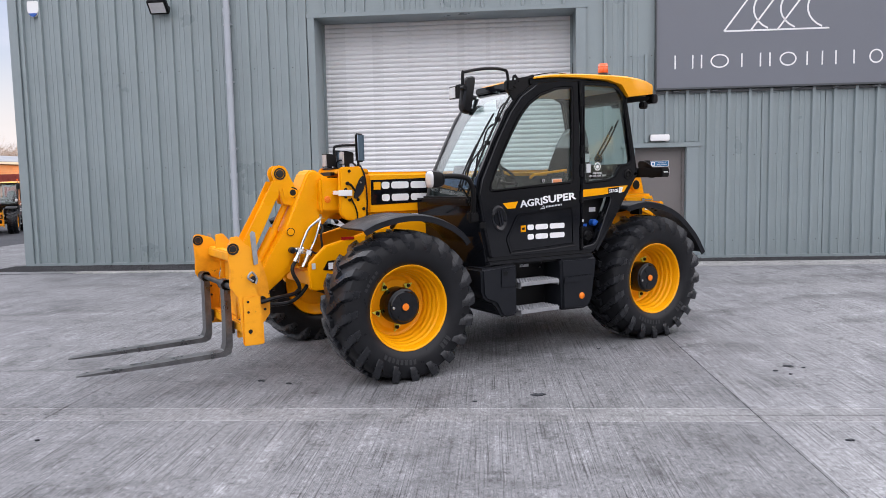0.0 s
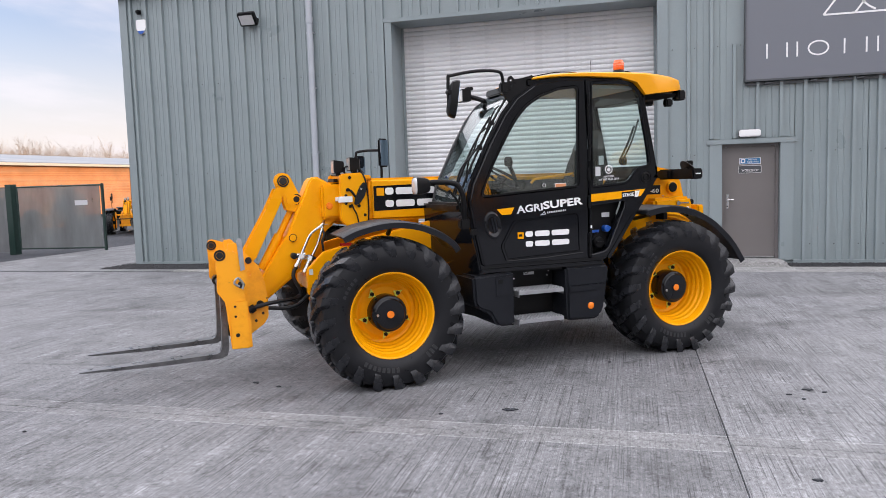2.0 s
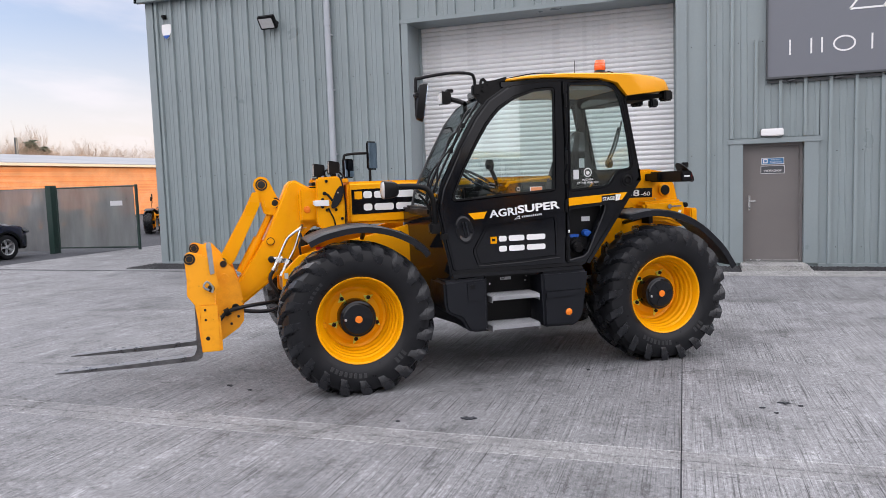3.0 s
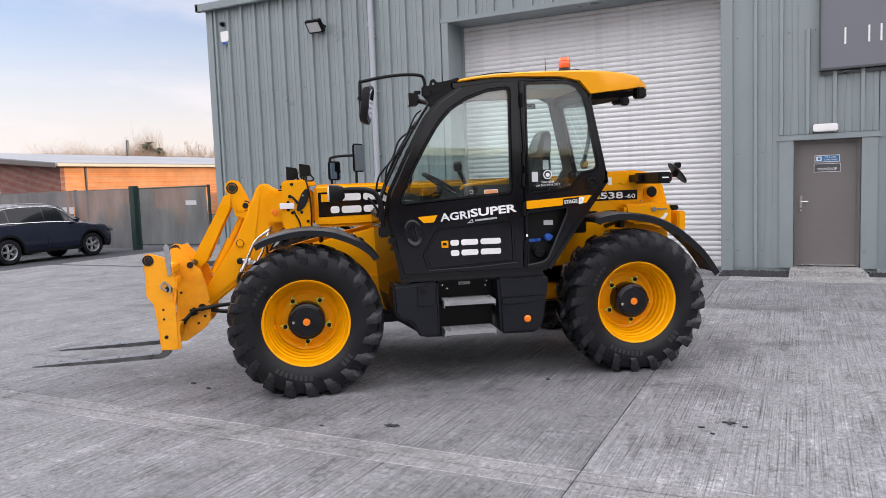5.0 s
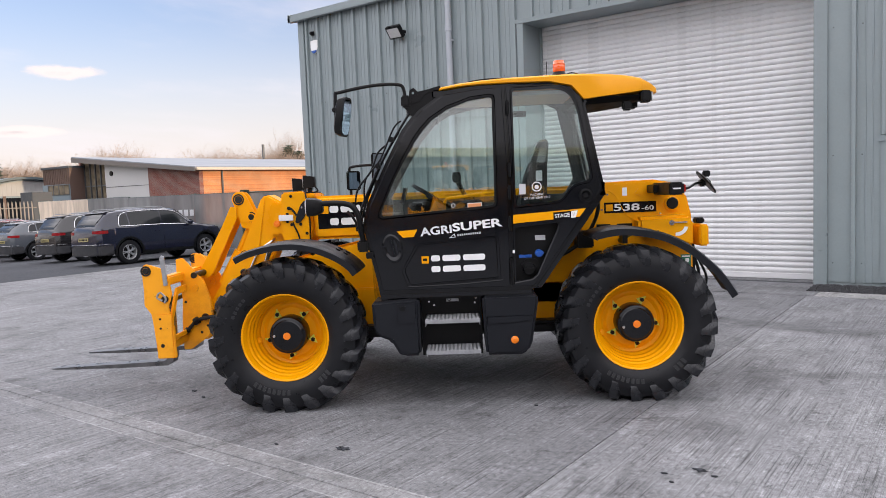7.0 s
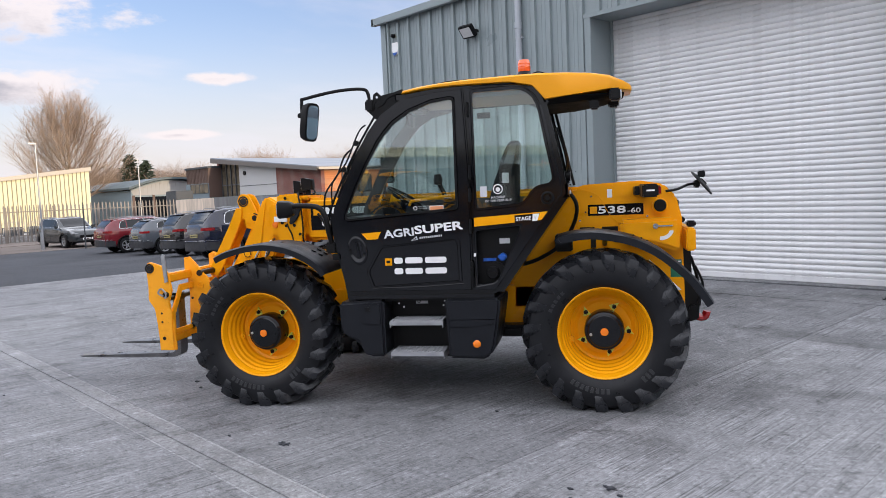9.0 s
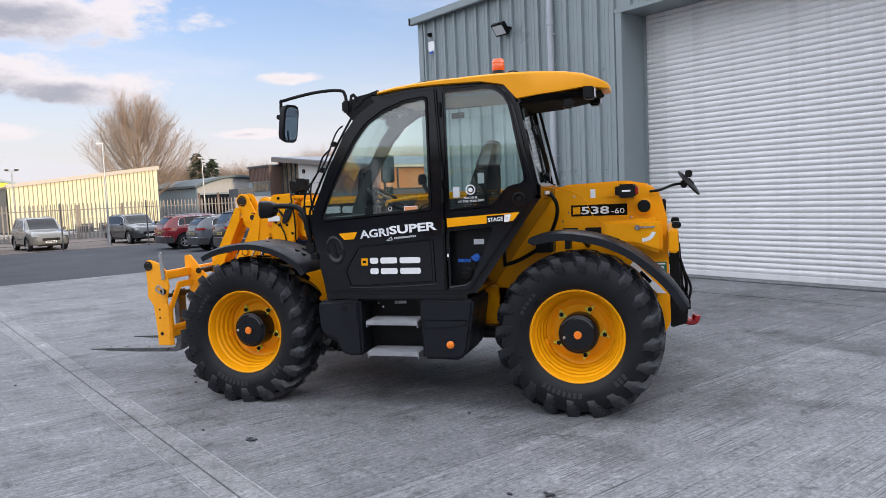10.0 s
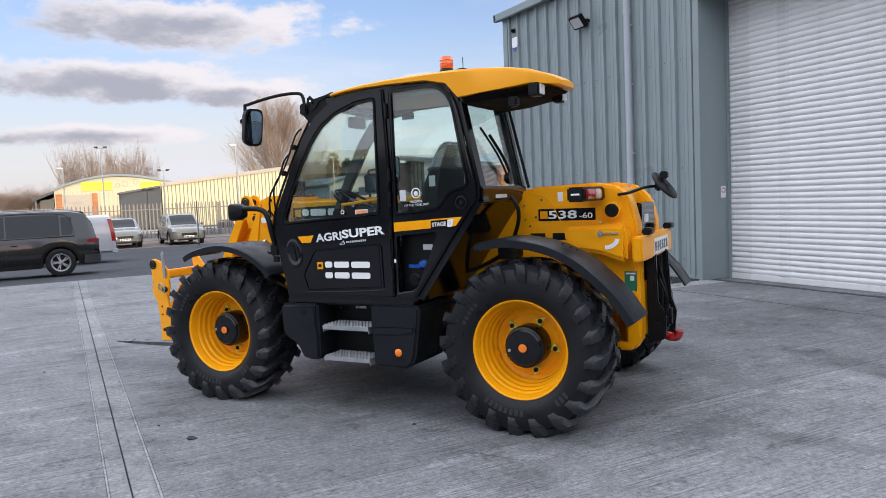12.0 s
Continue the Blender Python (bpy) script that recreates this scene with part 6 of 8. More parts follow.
# ---- boxes and steps below the door ----
FB = [(0.70, 0.845), (0.325, 0.868), (0.325, 0.41), (0.46, 0.405), (0.50, 0.43), (0.555, 0.53), (0.655, 0.57), (0.69, 0.62)]
fbx = part("front_box", prism(FB, 0.62, 1.16, "Y", 0.022, seg=3), PLASTIC, machine, "dark moulded box beside the steps")
part("box_lid", prism([(0.50, 0.825), (0.355, 0.832), (0.355, 0.665), (0.50, 0.668)], 1.1602, 1.166, "Y", 0.003), PLASTIC, fbx)
part("lid_latch", prism([(0.485, 0.805), (0.43, 0.807), (0.44, 0.77), (0.475, 0.77)], 1.1662, 1.170, "Y", 0.002), SATIN, fbx)
BB = [(-0.165, 0.868), (-0.60, 0.868), (-0.60, 0.80), (-0.55, 0.49), (-0.52, 0.42), (-0.46, 0.39), (-0.185, 0.395)]
bbx = part("rear_box", prism(BB, 0.62, 1.16, "Y", 0.022, seg=3), PLASTIC, machine, "dark moulded box with a round orange reflector")
part("reflector", lathe([(0, 1.1602), (0.030, 1.1602), (0.030, 1.166), (0.022, 1.172), (0, 1.173)], 24, "Y", centre=(-0.41, 0, 0.512)), ORANGE, bbx)
part("box_ridge", prism([(-0.20, 0.70), (-0.555, 0.705), (-0.53, 0.665), (-0.42, 0.645), (-0.20, 0.64)], 1.1602, 1.168, "Y", 0.006), PLASTIC, bbx)
sill = part("sill", box(-0.56, 0.62, 1.02, 1.155, 0.868, 0.898, 0.008), BLACK, machine)
well = part("step_well", join(box(-0.165, 0.325, 0.90, 0.92, 0.36, 0.87), box(-0.165, 0.325, 0.92, 1.10, 0.845, 0.867)), SATIN, machine, "dark recess behind the steps")
part("warning_label", box(0.02, 0.12, 0.9205, 0.923, 0.795, 0.84), STICKER, well)
part("label_ring", lathe([(0.012, 0.9232), (0.017, 0.9232), (0.017, 0.9245), (0.012, 0.9245)], 18, "Y", True, (0.095, 0, 0.818)), BLACK, well)
for x, z in ((0.26, 0.80), (0.22, 0.77), (-0.12, 0.82), (-0.11, 0.78)):
    part("bolt_head", disc(0.008, 0.9205, 0.93, 6, centre=(x, 0, z)), CHROME, well)
for z in (0.668, 0.422):
    stp = part("step", join(box(-0.145, 0.285, 1.150, 1.158, z - 0.010, z + 0.022, 0.002), box(-0.145, 0.285, 0.93, 1.15, z + 0.010, z + 0.020), box(-0.145, -0.139, 0.93, 1.15, z - 0.03, z + 0.02), box(0.279, 0.285, 0.93, 1.15, z - 0.03, z + 0.02)), GALV, machine, "serrated galvanised tread")
    teeth = bmesh.new()
    for i in range(14):
        for j in range(5):
            c = (-0.128 + i * 0.0305, 0.955 + j * 0.045, 0)
            t2 = lathe([(0.013, z + 0.0202), (0.011, z + 0.030), (0.006, z + 0.030), (0.005, z + 0.0202)], 8, "Z", centre=c)
            tm = bpy.data.meshes.new("tmp")
            t2.to_mesh(tm)
            t2.free()
            teeth.from_mesh(tm)
            bpy.data.meshes.remove(tm)
    part("tread_surface", teeth, GALV, stp)

# ---- boom ----
boom = machine
tubeb = part("outer_boom", prism([(-0.20, 1.295), (0.23, 1.295), (0.23, 1.685), (-0.20, 1.685)], -1.90, 1.30, "X", 0.03, seg=3), YELLOW, boom)
patch = part("boom_patch", prism([(0.66, 1.40), (0.66, 1.625), (1.262, 1.612), (1.262, 1.388)], 0.2305, 0.2335, "Y", 0.001), BLACK, tubeb, "black patch with plain white blocks")
part("brand_square", box(1.165, 1.235, 0.234, 0.2355, 1.525, 1.595), YELLOW, patch)
for x0, x1 in ((1.075, 1.155), (0.875, 1.055), (0.675, 0.855)):
    twin_bars(x0, x1, 1.42, 1.595, 0.234, patch)
COLLAR = [(1.578, 1.70), (1.565, 1.73), (1.375, 1.737), (1.342, 1.68), (1.327, 1.47), (1.318, 1.31), (1.38, 1.245), (1.54, 1.27), (1.585, 1.32)]
col = part("boom_collar", prism(COLLAR, 0.231, 0.275, "Y", 0.012), YELLOW, boom, "yellow end cover of the boom")
part("collar_far", prism(COLLAR, -0.24, -0.201, "Y", 0.012), YELLOW, col)
part("collar_top", box(1.28, 1.55, -0.20, 0.231, 1.675, 1.715, 0.01), YELLOW, col)
part("wear_pad", box(1.56, 1.60, -0.12, 0.12, 1.66, 1.69, 0.004), SATIN, col)
for x, z in ((1.528, 1.535), (1.53, 1.469), (1.493, 1.441), (1.412, 1.442), (1.489, 1.695), (1.36, 1.36)):
    part("bolt_head", join(disc(0.014, 0.2755, 0.282, 12, centre=(x, 0, z)), disc(0.008, 0.282, 0.290, 6, centre=(x, 0, z))), SATIN, col)
part("collar_hose", tube([(1.37, 0.24, 1.75), (1.351, 0.283, 1.68), (1.332, 0.285, 1.558), (1.326, 0.284, 1.423), (1.33, 0.28, 1.31), (1.30, 0.25, 1.24), (1.18, 0.22, 1.22)], 0.007, 8, 4), SATIN, col)
part("collar_hose", tube([(1.48, 0.285, 1.46), (1.465, 0.29, 1.42), (1.438, 0.29, 1.361), (1.425, 0.285, 1.29), (1.43, 0.26, 1.22), (1.50, 0.22, 1.18)], 0.007, 8, 4), SATIN, col)
part("collar_lever", join(tube([(1.525, 0.283, 1.588), (1.485, 0.286, 1.578), (1.441, 0.290, 1.52)], 0.010, 8, 3), disc(0.016, 0.2755, 0.294, 12, centre=(1.51, 0, 1.588), bev=0.003)), SATIN, col)
part("black_moulding", prism([(1.352, 1.652), (1.372, 1.650), (1.402, 1.615), (1.432, 1.55), (1.452, 1.49), (1.458, 1.458), (1.428, 1.450), (1.392, 1.482), (1.362, 1.525), (1.345, 1.575), (1.342, 1.62)], 0.2755, 0.297, "Y", 0.006), PLASTIC, col, "curved black moulding")
part("moulding_screw", disc(0.009, 0.297, 0.301, 10, centre=(1.392, 0, 1.593)), CHROME, col)
inner = part("inner_boom", box(1.30, 1.72, -0.14, 0.16, 1.335, 1.640, 0.02), YELLOW, boom)
GOOSE = [(1.52, 1.645), (1.64, 1.655), (1.735, 1.712), (1.765, 1.715), (1.81, 1.69), (2.02, 1.22), (2.18, 0.98), (2.375, 0.70), (2.385, 0.64), (2.33, 0.595), (2.27, 0.61), (1.97, 0.84), (1.80, 0.99), (1.73, 1.11), (1.68, 1.22), (1.60, 1.29), (1.52, 1.31)]
nose = part("boom_nose", prism(GOOSE, -0.17, 0.088, "Y", 0.016, seg=3), YELLOW, boom, "yellow cranked boom nose")
part("nose_cheek", prism([(1.77, 1.67), (1.80, 1.66), (2.00, 1.24), (2.16, 1.00), (2.34, 0.70), (2.30, 0.645), (2.02, 0.86), (1.86, 1.16)], 0.0885, 0.098, "Y", 0.004), YELLOW, nose)
part("orange_reflector", disc(0.030, 0.1605, 0.170, 22, centre=(1.655, 0, 1.449), bev=0.003), ORANGE, nose)
part("nose_boss", lathe([(0.0, 0.1), (0.038, 0.1), (0.038, 0.112), (0.030, 0.114), (0.0, 0.112)], 24, "Y", centre=(1.985, 0, 1.178)), YELLOW, nose)
part("boss_ring", lathe([(0.030, 0.113), (0.036, 0.113), (0.036, 0.1145), (0.030, 0.1145)], 24, "Y", True, (1.985, 0, 1.178)), SATIN, nose)
part("nose_label", box(1.66, 1.72, 0.0885, 0.0905, 1.28, 1.285), STICKER, nose)
part("white_pointer", join(box(1.474, 1.603, 0.285, 0.30, 1.478, 1.530, 0.003), prism([(1.667, 1.514), (1.603, 1.573), (1.559, 1.548), (1.555, 1.497)], 0.105, 0.12, "Y", 0.003), box(1.565, 1.60, 0.11, 0.295, 1.49, 1.525)), WHITE, boom, "white boom pointer")
# flat black strip: the slot's inner shade is put into its colour
part("nose_slot", box(1.525, 1.62, 0.0885, 0.0915, 1.628, 1.648), UNDERSIDE, nose)
EAR = [(2.105, 1.685), (2.085, 1.735), (2.045, 1.758), (1.99, 1.745), (1.965, 1.71), (1.90, 1.565), (1.86, 1.52), (1.87, 1.44), (1.93, 1.40), (2.02, 1.42), (2.045, 1.52)]
for y0, y1 in ((0.0, 0.03), (-0.12, -0.09)):
    part("link_plate", prism(EAR, y0, y1, "Y", 0.006), YELLOW, boom)
for x, z, r in ((2.035, 1.682, 0.034), (1.925, 1.517, 0.030)):
    part("link_pin", join(disc(r, -0.13, 0.040, 20, centre=(x, 0, z), bev=0.004), lathe([(r + 0.006, 0.0305), (r + 0.018, 0.0305), (r + 0.018, 0.036), (r + 0.006, 0.036)], 20, "Y", True, (x, 0, z))), STEEL, boom)
part("pin_plate", prism([(2.019, 1.566), (1.946, 1.565), (1.868, 1.53), (1.915, 1.473), (2.005, 1.467)], 0.0305, 0.038, "Y", 0.002), YELLOW, boom)
LINK = [(2.11, 1.62), (2.05, 1.615), (2.06, 1.50), (2.30, 1.02), (2.35, 0.965), (2.43, 0.975), (2.44, 1.02), (2.20, 1.44)]
part("tilt_link", prism(LINK, 0.032, 0.052, "Y", 0.005), YELLOW, boom, "yellow tilt link")
part("tilt_link_far", prism(LINK, -0.142, -0.122, "Y", 0.005), YELLOW, boom)
part("tilt_link_web", sweep([(2.36, 1.06), (2.12, 1.52)], -0.122, 0.032, 0.015), YELLOW, boom)
part("tilt_cylinder", join(tube([(1.92, -0.045, 1.51), (2.08, -0.045, 1.20)], 0.030, 14), tube([(2.08, -0.045, 1.20), (2.25, -0.045, 0.90)], 0.045, 14)), YELLOW, boom)
# hydraulic couplings on the nose
hyd = part("hydraulic_pipe", join(tube([(1.70, 0.10, 1.31), (1.725, 0.15, 1.285), (1.832, 0.16, 1.208), (1.888, 0.165, 1.112), (1.935, 0.17, 1.01)], 0.0125, 10, 4), tube([(1.71, 0.10, 1.28), (1.733, 0.165, 1.246), (1.783, 0.17, 1.107), (1.848, 0.18, 0.995)], 0.0125, 10, 4)), CHROME, boom, "bright hydraulic pipes with couplings")
part("coupling", join(tube([(1.925, 0.17, 1.03), (1.94, 0.17, 0.995)], 0.030, 6), tube([(1.94, 0.17, 0.995), (1.972, 0.175, 0.93)], 0.023, 12), tube([(1.964, 0.175, 0.947), (1.976, 0.175, 0.922)], 0.029, 12), tube([(1.89, 0.16, 1.03), (2.0, 0.14, 1.02)], 0.020, 10)), CHROME, hyd)
part("coupling", join(tube([(1.84, 0.18, 1.01), (1.858, 0.18, 0.975)], 0.030, 6), tube([(1.858, 0.18, 0.975), (1.905, 0.185, 0.875)], 0.023, 12), tube([(1.892, 0.184, 0.902), (1.908, 0.185, 0.868)], 0.030, 12), box(1.85, 1.93, 0.14, 0.18, 0.985, 1.025, 0.006)), CHROME, hyd)
part("coupling_cap", lathe([(0.0, 0.12), (0.028, 0.12), (0.028, 0.17), (0.018, 0.178), (0.0, 0.178)], 16, "Y", centre=(1.99, 0, 1.02)), RUBBER, hyd)
part("black_hose", tube([(1.974, 0.175, 0.925), (2.004, 0.18, 0.88), (2.006, 0.19, 0.82), (1.96, 0.19, 0.73), (1.955, 0.18, 0.67), (2.03, 0.22, 0.648), (2.15, 0.30, 0.650), (2.274, 0.335, 0.640), (2.386, 0.335, 0.613), (2.46, 0.335, 0.545), (2.54, 0.335, 0.475)], 0.017, 8, 5), RUBBER, hyd, "black hydraulic hose")
part("black_hose", tube([(1.735, 0.13, 1.27), (1.72, 0.19, 1.20), (1.742, 0.20, 1.139), (1.736, 0.20, 1.04), (1.765, 0.20, 0.992), (1.80, 0.19, 0.985), (1.845, 0.18, 1.02)], 0.010, 8, 5), RUBBER, hyd, "black hydraulic hose")
part("hose_tie", tube([(1.95, 0.17, 0.665), (1.99, 0.19, 0.64)], 0.026, 10), SATIN, hyd)
part("hose_tie", tube([(2.37, 0.335, 0.620), (2.41, 0.335, 0.600)], 0.034, 10), SATIN, hyd)
part("hose_tie", tube([(2.47, 0.335, 0.535), (2.50, 0.335, 0.508)], 0.026, 10), SATIN, hyd)
part("hanging_hose", tube([(2.44, 0.0, 0.62), (2.25, 0.02, 0.56), (2.0, 0.04, 0.55), (1.85, 0.05, 0.66), (1.78, 0.05, 0.80)], 0.018, 8, 5), RUBBER, boom)
# lamps and mirrors on the boom collar
for x, y, z in ((1.50, -0.13, 1.80), (1.375, -0.02, 1.82)):
    wl2 = part("boom_lamp", join(loft([[(x + dx, y + sy * w, z + sz * h) for sy, sz in ((-1, -1), (1, -1), (1, 1), (-1, 1))] for dx, w, h in ((-0.055, 0.030, 0.032), (-0.045, 0.045, 0.048), (0.02, 0.058, 0.060), (0.048, 0.060, 0.062))]), box(x - 0.02, x + 0.02, y - 0.015, y + 0.015, z - 0.10, z - 0.05, 0.004), tube([(x - 0.04, y, z - 0.03), (x - 0.08, y + 0.03, z - 0.08), (x - 0.05, y + 0.05, 1.72)], 0.008, 6, 4)), SATIN, boom, "black work lamp on the boom")
    part("boom_lamp_lens", box(x + 0.0485, x + 0.054, y - 0.052, y + 0.052, z - 0.054, z + 0.054, 0.003), CLEAR, wl2)
part("lamp_bracket", join(box(1.30, 1.56, -0.17, 0.05, 1.716, 1.728, 0.003), tube([(1.44, -0.10, 1.72), (1.45, -0.08, 1.78), (1.43, -0.02, 1.80), (1.40, 0.03, 1.74)], 0.008, 6, 4)), SATIN, boom)
mf = part("mirror_frame", tube([(1.10, -0.88, 1.30), (1.12, -0.90, 1.70), (1.13, -0.90, 1.93), (1.09, -0.90, 1.975), (0.90, -0.90, 1.985), (0.86, -0.90, 1.96), (0.86, -0.90, 1.60)], 0.014, 8, 4), SATIN, machine, "black tube frame carrying two mirrors")
FM = Matrix.Translation((1.09, -0.91, 1.83)) @ pose(0, 0, 0, 0, 0, -48)
part("frame_mirror", box(-0.015, 0.015, -0.085, 0.085, -0.10, 0.10, 0.012), SATIN, mf, "", FM)
part("frame_mirror_face", box(-0.022, -0.0155, -0.07, 0.07, -0.085, 0.085), MIRROR, mf, "", FM)
TM = Matrix.Translation((0.83, -0.92, 1.96)) @ pose(0, 0, 0, 0, 0, -55)
part("tall_mirror", box(-0.015, 0.015, -0.075, 0.075, -0.15, 0.15, 0.014), SATIN, mf, "", TM)
part("tall_mirror_face", box(-0.022, -0.0155, -0.062, 0.062, -0.135, 0.135), MIRROR, mf, "", TM)

# ---- carriage and forks ----
FORKSTEEL = plain("worn_fork_steel", (0.20, 0.20, 0.205), 0.34, 0.75, var=0.5, scale=9, relief=0.12, rough_var=0.12)
car = machine
CP = [(2.695, 1.12), (2.685, 1.155), (2.655, 1.170), (2.60, 1.155), (2.53, 1.13), (2.475, 1.06), (2.45, 0.91), (2.485, 0.80), (2.475, 0.73), (2.445, 0.62), (2.44, 0.36), (2.60, 0.365), (2.62, 0.62), (2.635, 0.74), (2.69, 0.82), (2.685, 0.95)]
for y0, y1 in ((0.685, 0.712), (-0.445, -0.418)):
    pl = part("carriage_plate", prism(CP, y0, y1, "Y", 0.006), YELLOW_WORN, car, "scuffed yellow end plate")
    part("plate_pin", join(disc(0.026, y0 - 0.01, y1 + 0.012, 18, centre=(2.655, 0, 1.112), bev=0.003), lathe([(0.030, y1 + 0.0005), (0.044, y1 + 0.0005), (0.044, y1 + 0.008), (0.030, y1 + 0.008)], 18, "Y", True, (2.655, 0, 1.112))), STEEL, pl)
    for z in (0.47, 0.62, 0.70):
        part("plate_bolt", disc(0.017 if z < 0.5 else 0.010, y1 + 0.0005, y1 + 0.010, 8, centre=(2.53 + (0.02 if z < 0.5 else 0.03), 0, z)), STEEL, pl)
    part("plate_fold", box(2.46, 2.60, y0 + 0.0275 if y0 > 0 else y0 - 0.006, y1 + 0.006 if y0 > 0 else y0 - 0.0005, 0.36, 0.74, 0.004), YELLOW_WORN, pl)
part("top_beam", box(2.49, 2.575, -0.418, 0.685, 0.975, 1.055, 0.012), YELLOW_WORN, car)
part("lower_beam", box(2.49, 2.56, -0.418, 0.685, 0.42, 0.50, 0.01), YELLOW_WORN, car)
part("back_plate", prism([(-0.418, 0.50), (-0.418, 0.70), (-0.25, 0.94), (0.52, 0.94), (0.685, 0.70), (0.685, 0.50)], 2.475, 2.495, "X", 0.004, [[(0.20, 0.54), (0.20, 0.88), (0.49, 0.88), (0.63, 0.68), (0.63, 0.54)], [(-0.38, 0.54), (-0.38, 0.68), (-0.26, 0.86), (-0.23, 0.86), (-0.23, 0.54)]]), YELLOW_WORN, car)
for y0, y1 in ((-0.20, -0.165), (0.270, 0.298)):
    hp = part("hook_plate", prism([(2.56, 1.17), (2.50, 1.18), (2.43, 1.10), (2.37, 1.02), (2.32, 0.975), (2.27, 0.82), (2.25, 0.66), (2.255, 0.52), (2.30, 0.46), (2.47, 0.345), (2.535, 0.345), (2.535, 0.60), (2.52, 0.80), (2.53, 0.97), (2.56, 1.06)], y0, y1, "Y", 0.006), YELLOW_WORN, car, "scuffed yellow web plate of the carriage")
    part("web_boss", lathe([(0.018, y1 + 0.0005), (0.034, y1 + 0.0005), (0.034, y1 + 0.010), (0.018, y1 + 0.010)], 18, "Y", True, (2.40, 0, 0.905)), YELLOW_WORN, hp)
    for x, z in ((2.49, 0.78), (2.30, 0.56), (2.36, 0.50)):
        part("web_bolt", disc(0.012, y1 + 0.0005, y1 + 0.008, 8, centre=(x, 0, z)), STEEL, hp)
part("cross_pin", tube([(2.40, -0.22, 1.02), (2.40, 0.31, 1.02)], 0.028, 14), STEEL, car)
part("cross_pin", tube([(2.32, -0.22, 0.64), (2.32, 0.31, 0.64)], 0.032, 14), STEEL, car)
part("locking_lever", join(prism([(2.505, 0.98), (2.47, 0.99), (2.485, 1.23), (2.51, 1.245), (2.525, 1.22)], 0.72, 0.732, "Y", 0.003), tube([(2.52, 0.74, 0.86), (2.56, 0.75, 0.89), (2.53, 0.75, 0.93), (2.49, 0.74, 0.88), (2.50, 0.745, 0.84)], 0.009, 6, 3)), GALV, car, "pale steel locking lever")
part("locking_lever", prism([(2.566, 1.08), (2.527, 1.07), (2.530, 1.165), (2.548, 1.175), (2.568, 1.165)], -0.455, -0.446, "Y", 0.003), GALV, car, "pale steel locking lever")
part("lever_pin", disc(0.028, 0.7125, 0.735, 16, centre=(2.505, 0, 0.87), bev=0.004), STEEL, car)
part("fork_shaft", tube([(2.63, -0.44, 0.80), (2.63, 0.70, 0.80)], 0.022, 12), STEEL, car)
for y in (0.32, -0.345):
    fk = part("fork", loft([[(x, y - w, z), (x, y + w, z), (x2, y + w, z2), (x2, y - w, z2)] for x, z, x2, z2, w in
                            ((2.602, 0.84, 2.652, 0.84, 0.06), (2.600, 0.55, 2.650, 0.55, 0.06), (2.600, 0.30, 2.655, 0.32, 0.06), (2.615, 0.245, 2.672, 0.275, 0.06), (2.660, 0.222, 2.700, 0.262, 0.06), (3.10, 0.212, 3.10, 0.248, 0.06), (3.50, 0.212, 3.50, 0.236, 0.058), (3.70, 0.214, 3.70, 0.226, 0.045), (3.742, 0.216, 3.742, 0.222, 0.03))]), FORKSTEEL, machine, "worn bare steel fork")
    part("fork_eye", join(tube([(2.63, y - 0.06, 0.80), (2.63, y + 0.06, 0.80)], 0.042, 16), box(2.575, 2.60, y - 0.05, y + 0.05, 0.40, 0.50, 0.006)), STEEL, fk)


def flatten(root):
    """Keeps the tree of parts two levels deep under its thing."""
    for o in list(root.children_recursive):
        chain = [o]
        while chain[-1].parent is not root:
            chain.append(chain[-1].parent)
        if len(chain) > 2:
            m = Matrix()
            for q in reversed(chain[:-1]):
                m = m @ q.matrix_basis
            o.parent, o.matrix_basis = chain[-1], m


flatten(machine)


# ---- the yard's other sides, behind the camera ----
# unseen block, added to keep the low sun off the yard
tagged(part("east_building", box(30, 44, -12, 60, 0, 10.4), WALLPLAIN), "plain unseen block added to shade the yard", "building", kind="structure")
south = empty("south_building", label="long low shed with a pale fascia across the yard", category="building", kind="structure")
part("wall", box(-40, 75, -43, -31, 0, 3.9), WALLPLAIN, south)
# sunlight put into the colour: strip for the lit roofline the cab glass mirrors
part("fascia", box(-40.2, 75.2, -43.2, -30.5, 3.9, 4.5, 0.03), CREAM, south, "cream strip standing in for a sunlit roofline")
for k in range(19):
    # dark panels stand in for the open bays
    part("bay_door", box(-38 + 6 * k, -33.2 + 6 * k, -30.99, -30.9, 0, 3.2), TRIM_DARK, south)
    part("pillar", box(-39.2 + 6 * k, -38.8 + 6 * k, -30.99, -30.7, 0, 3.9), PANELGREY, south)

# ---- screened fence and gate ----
fence = empty("screen_fence", label="grey netting fence on green posts behind parked cars", category="fence")


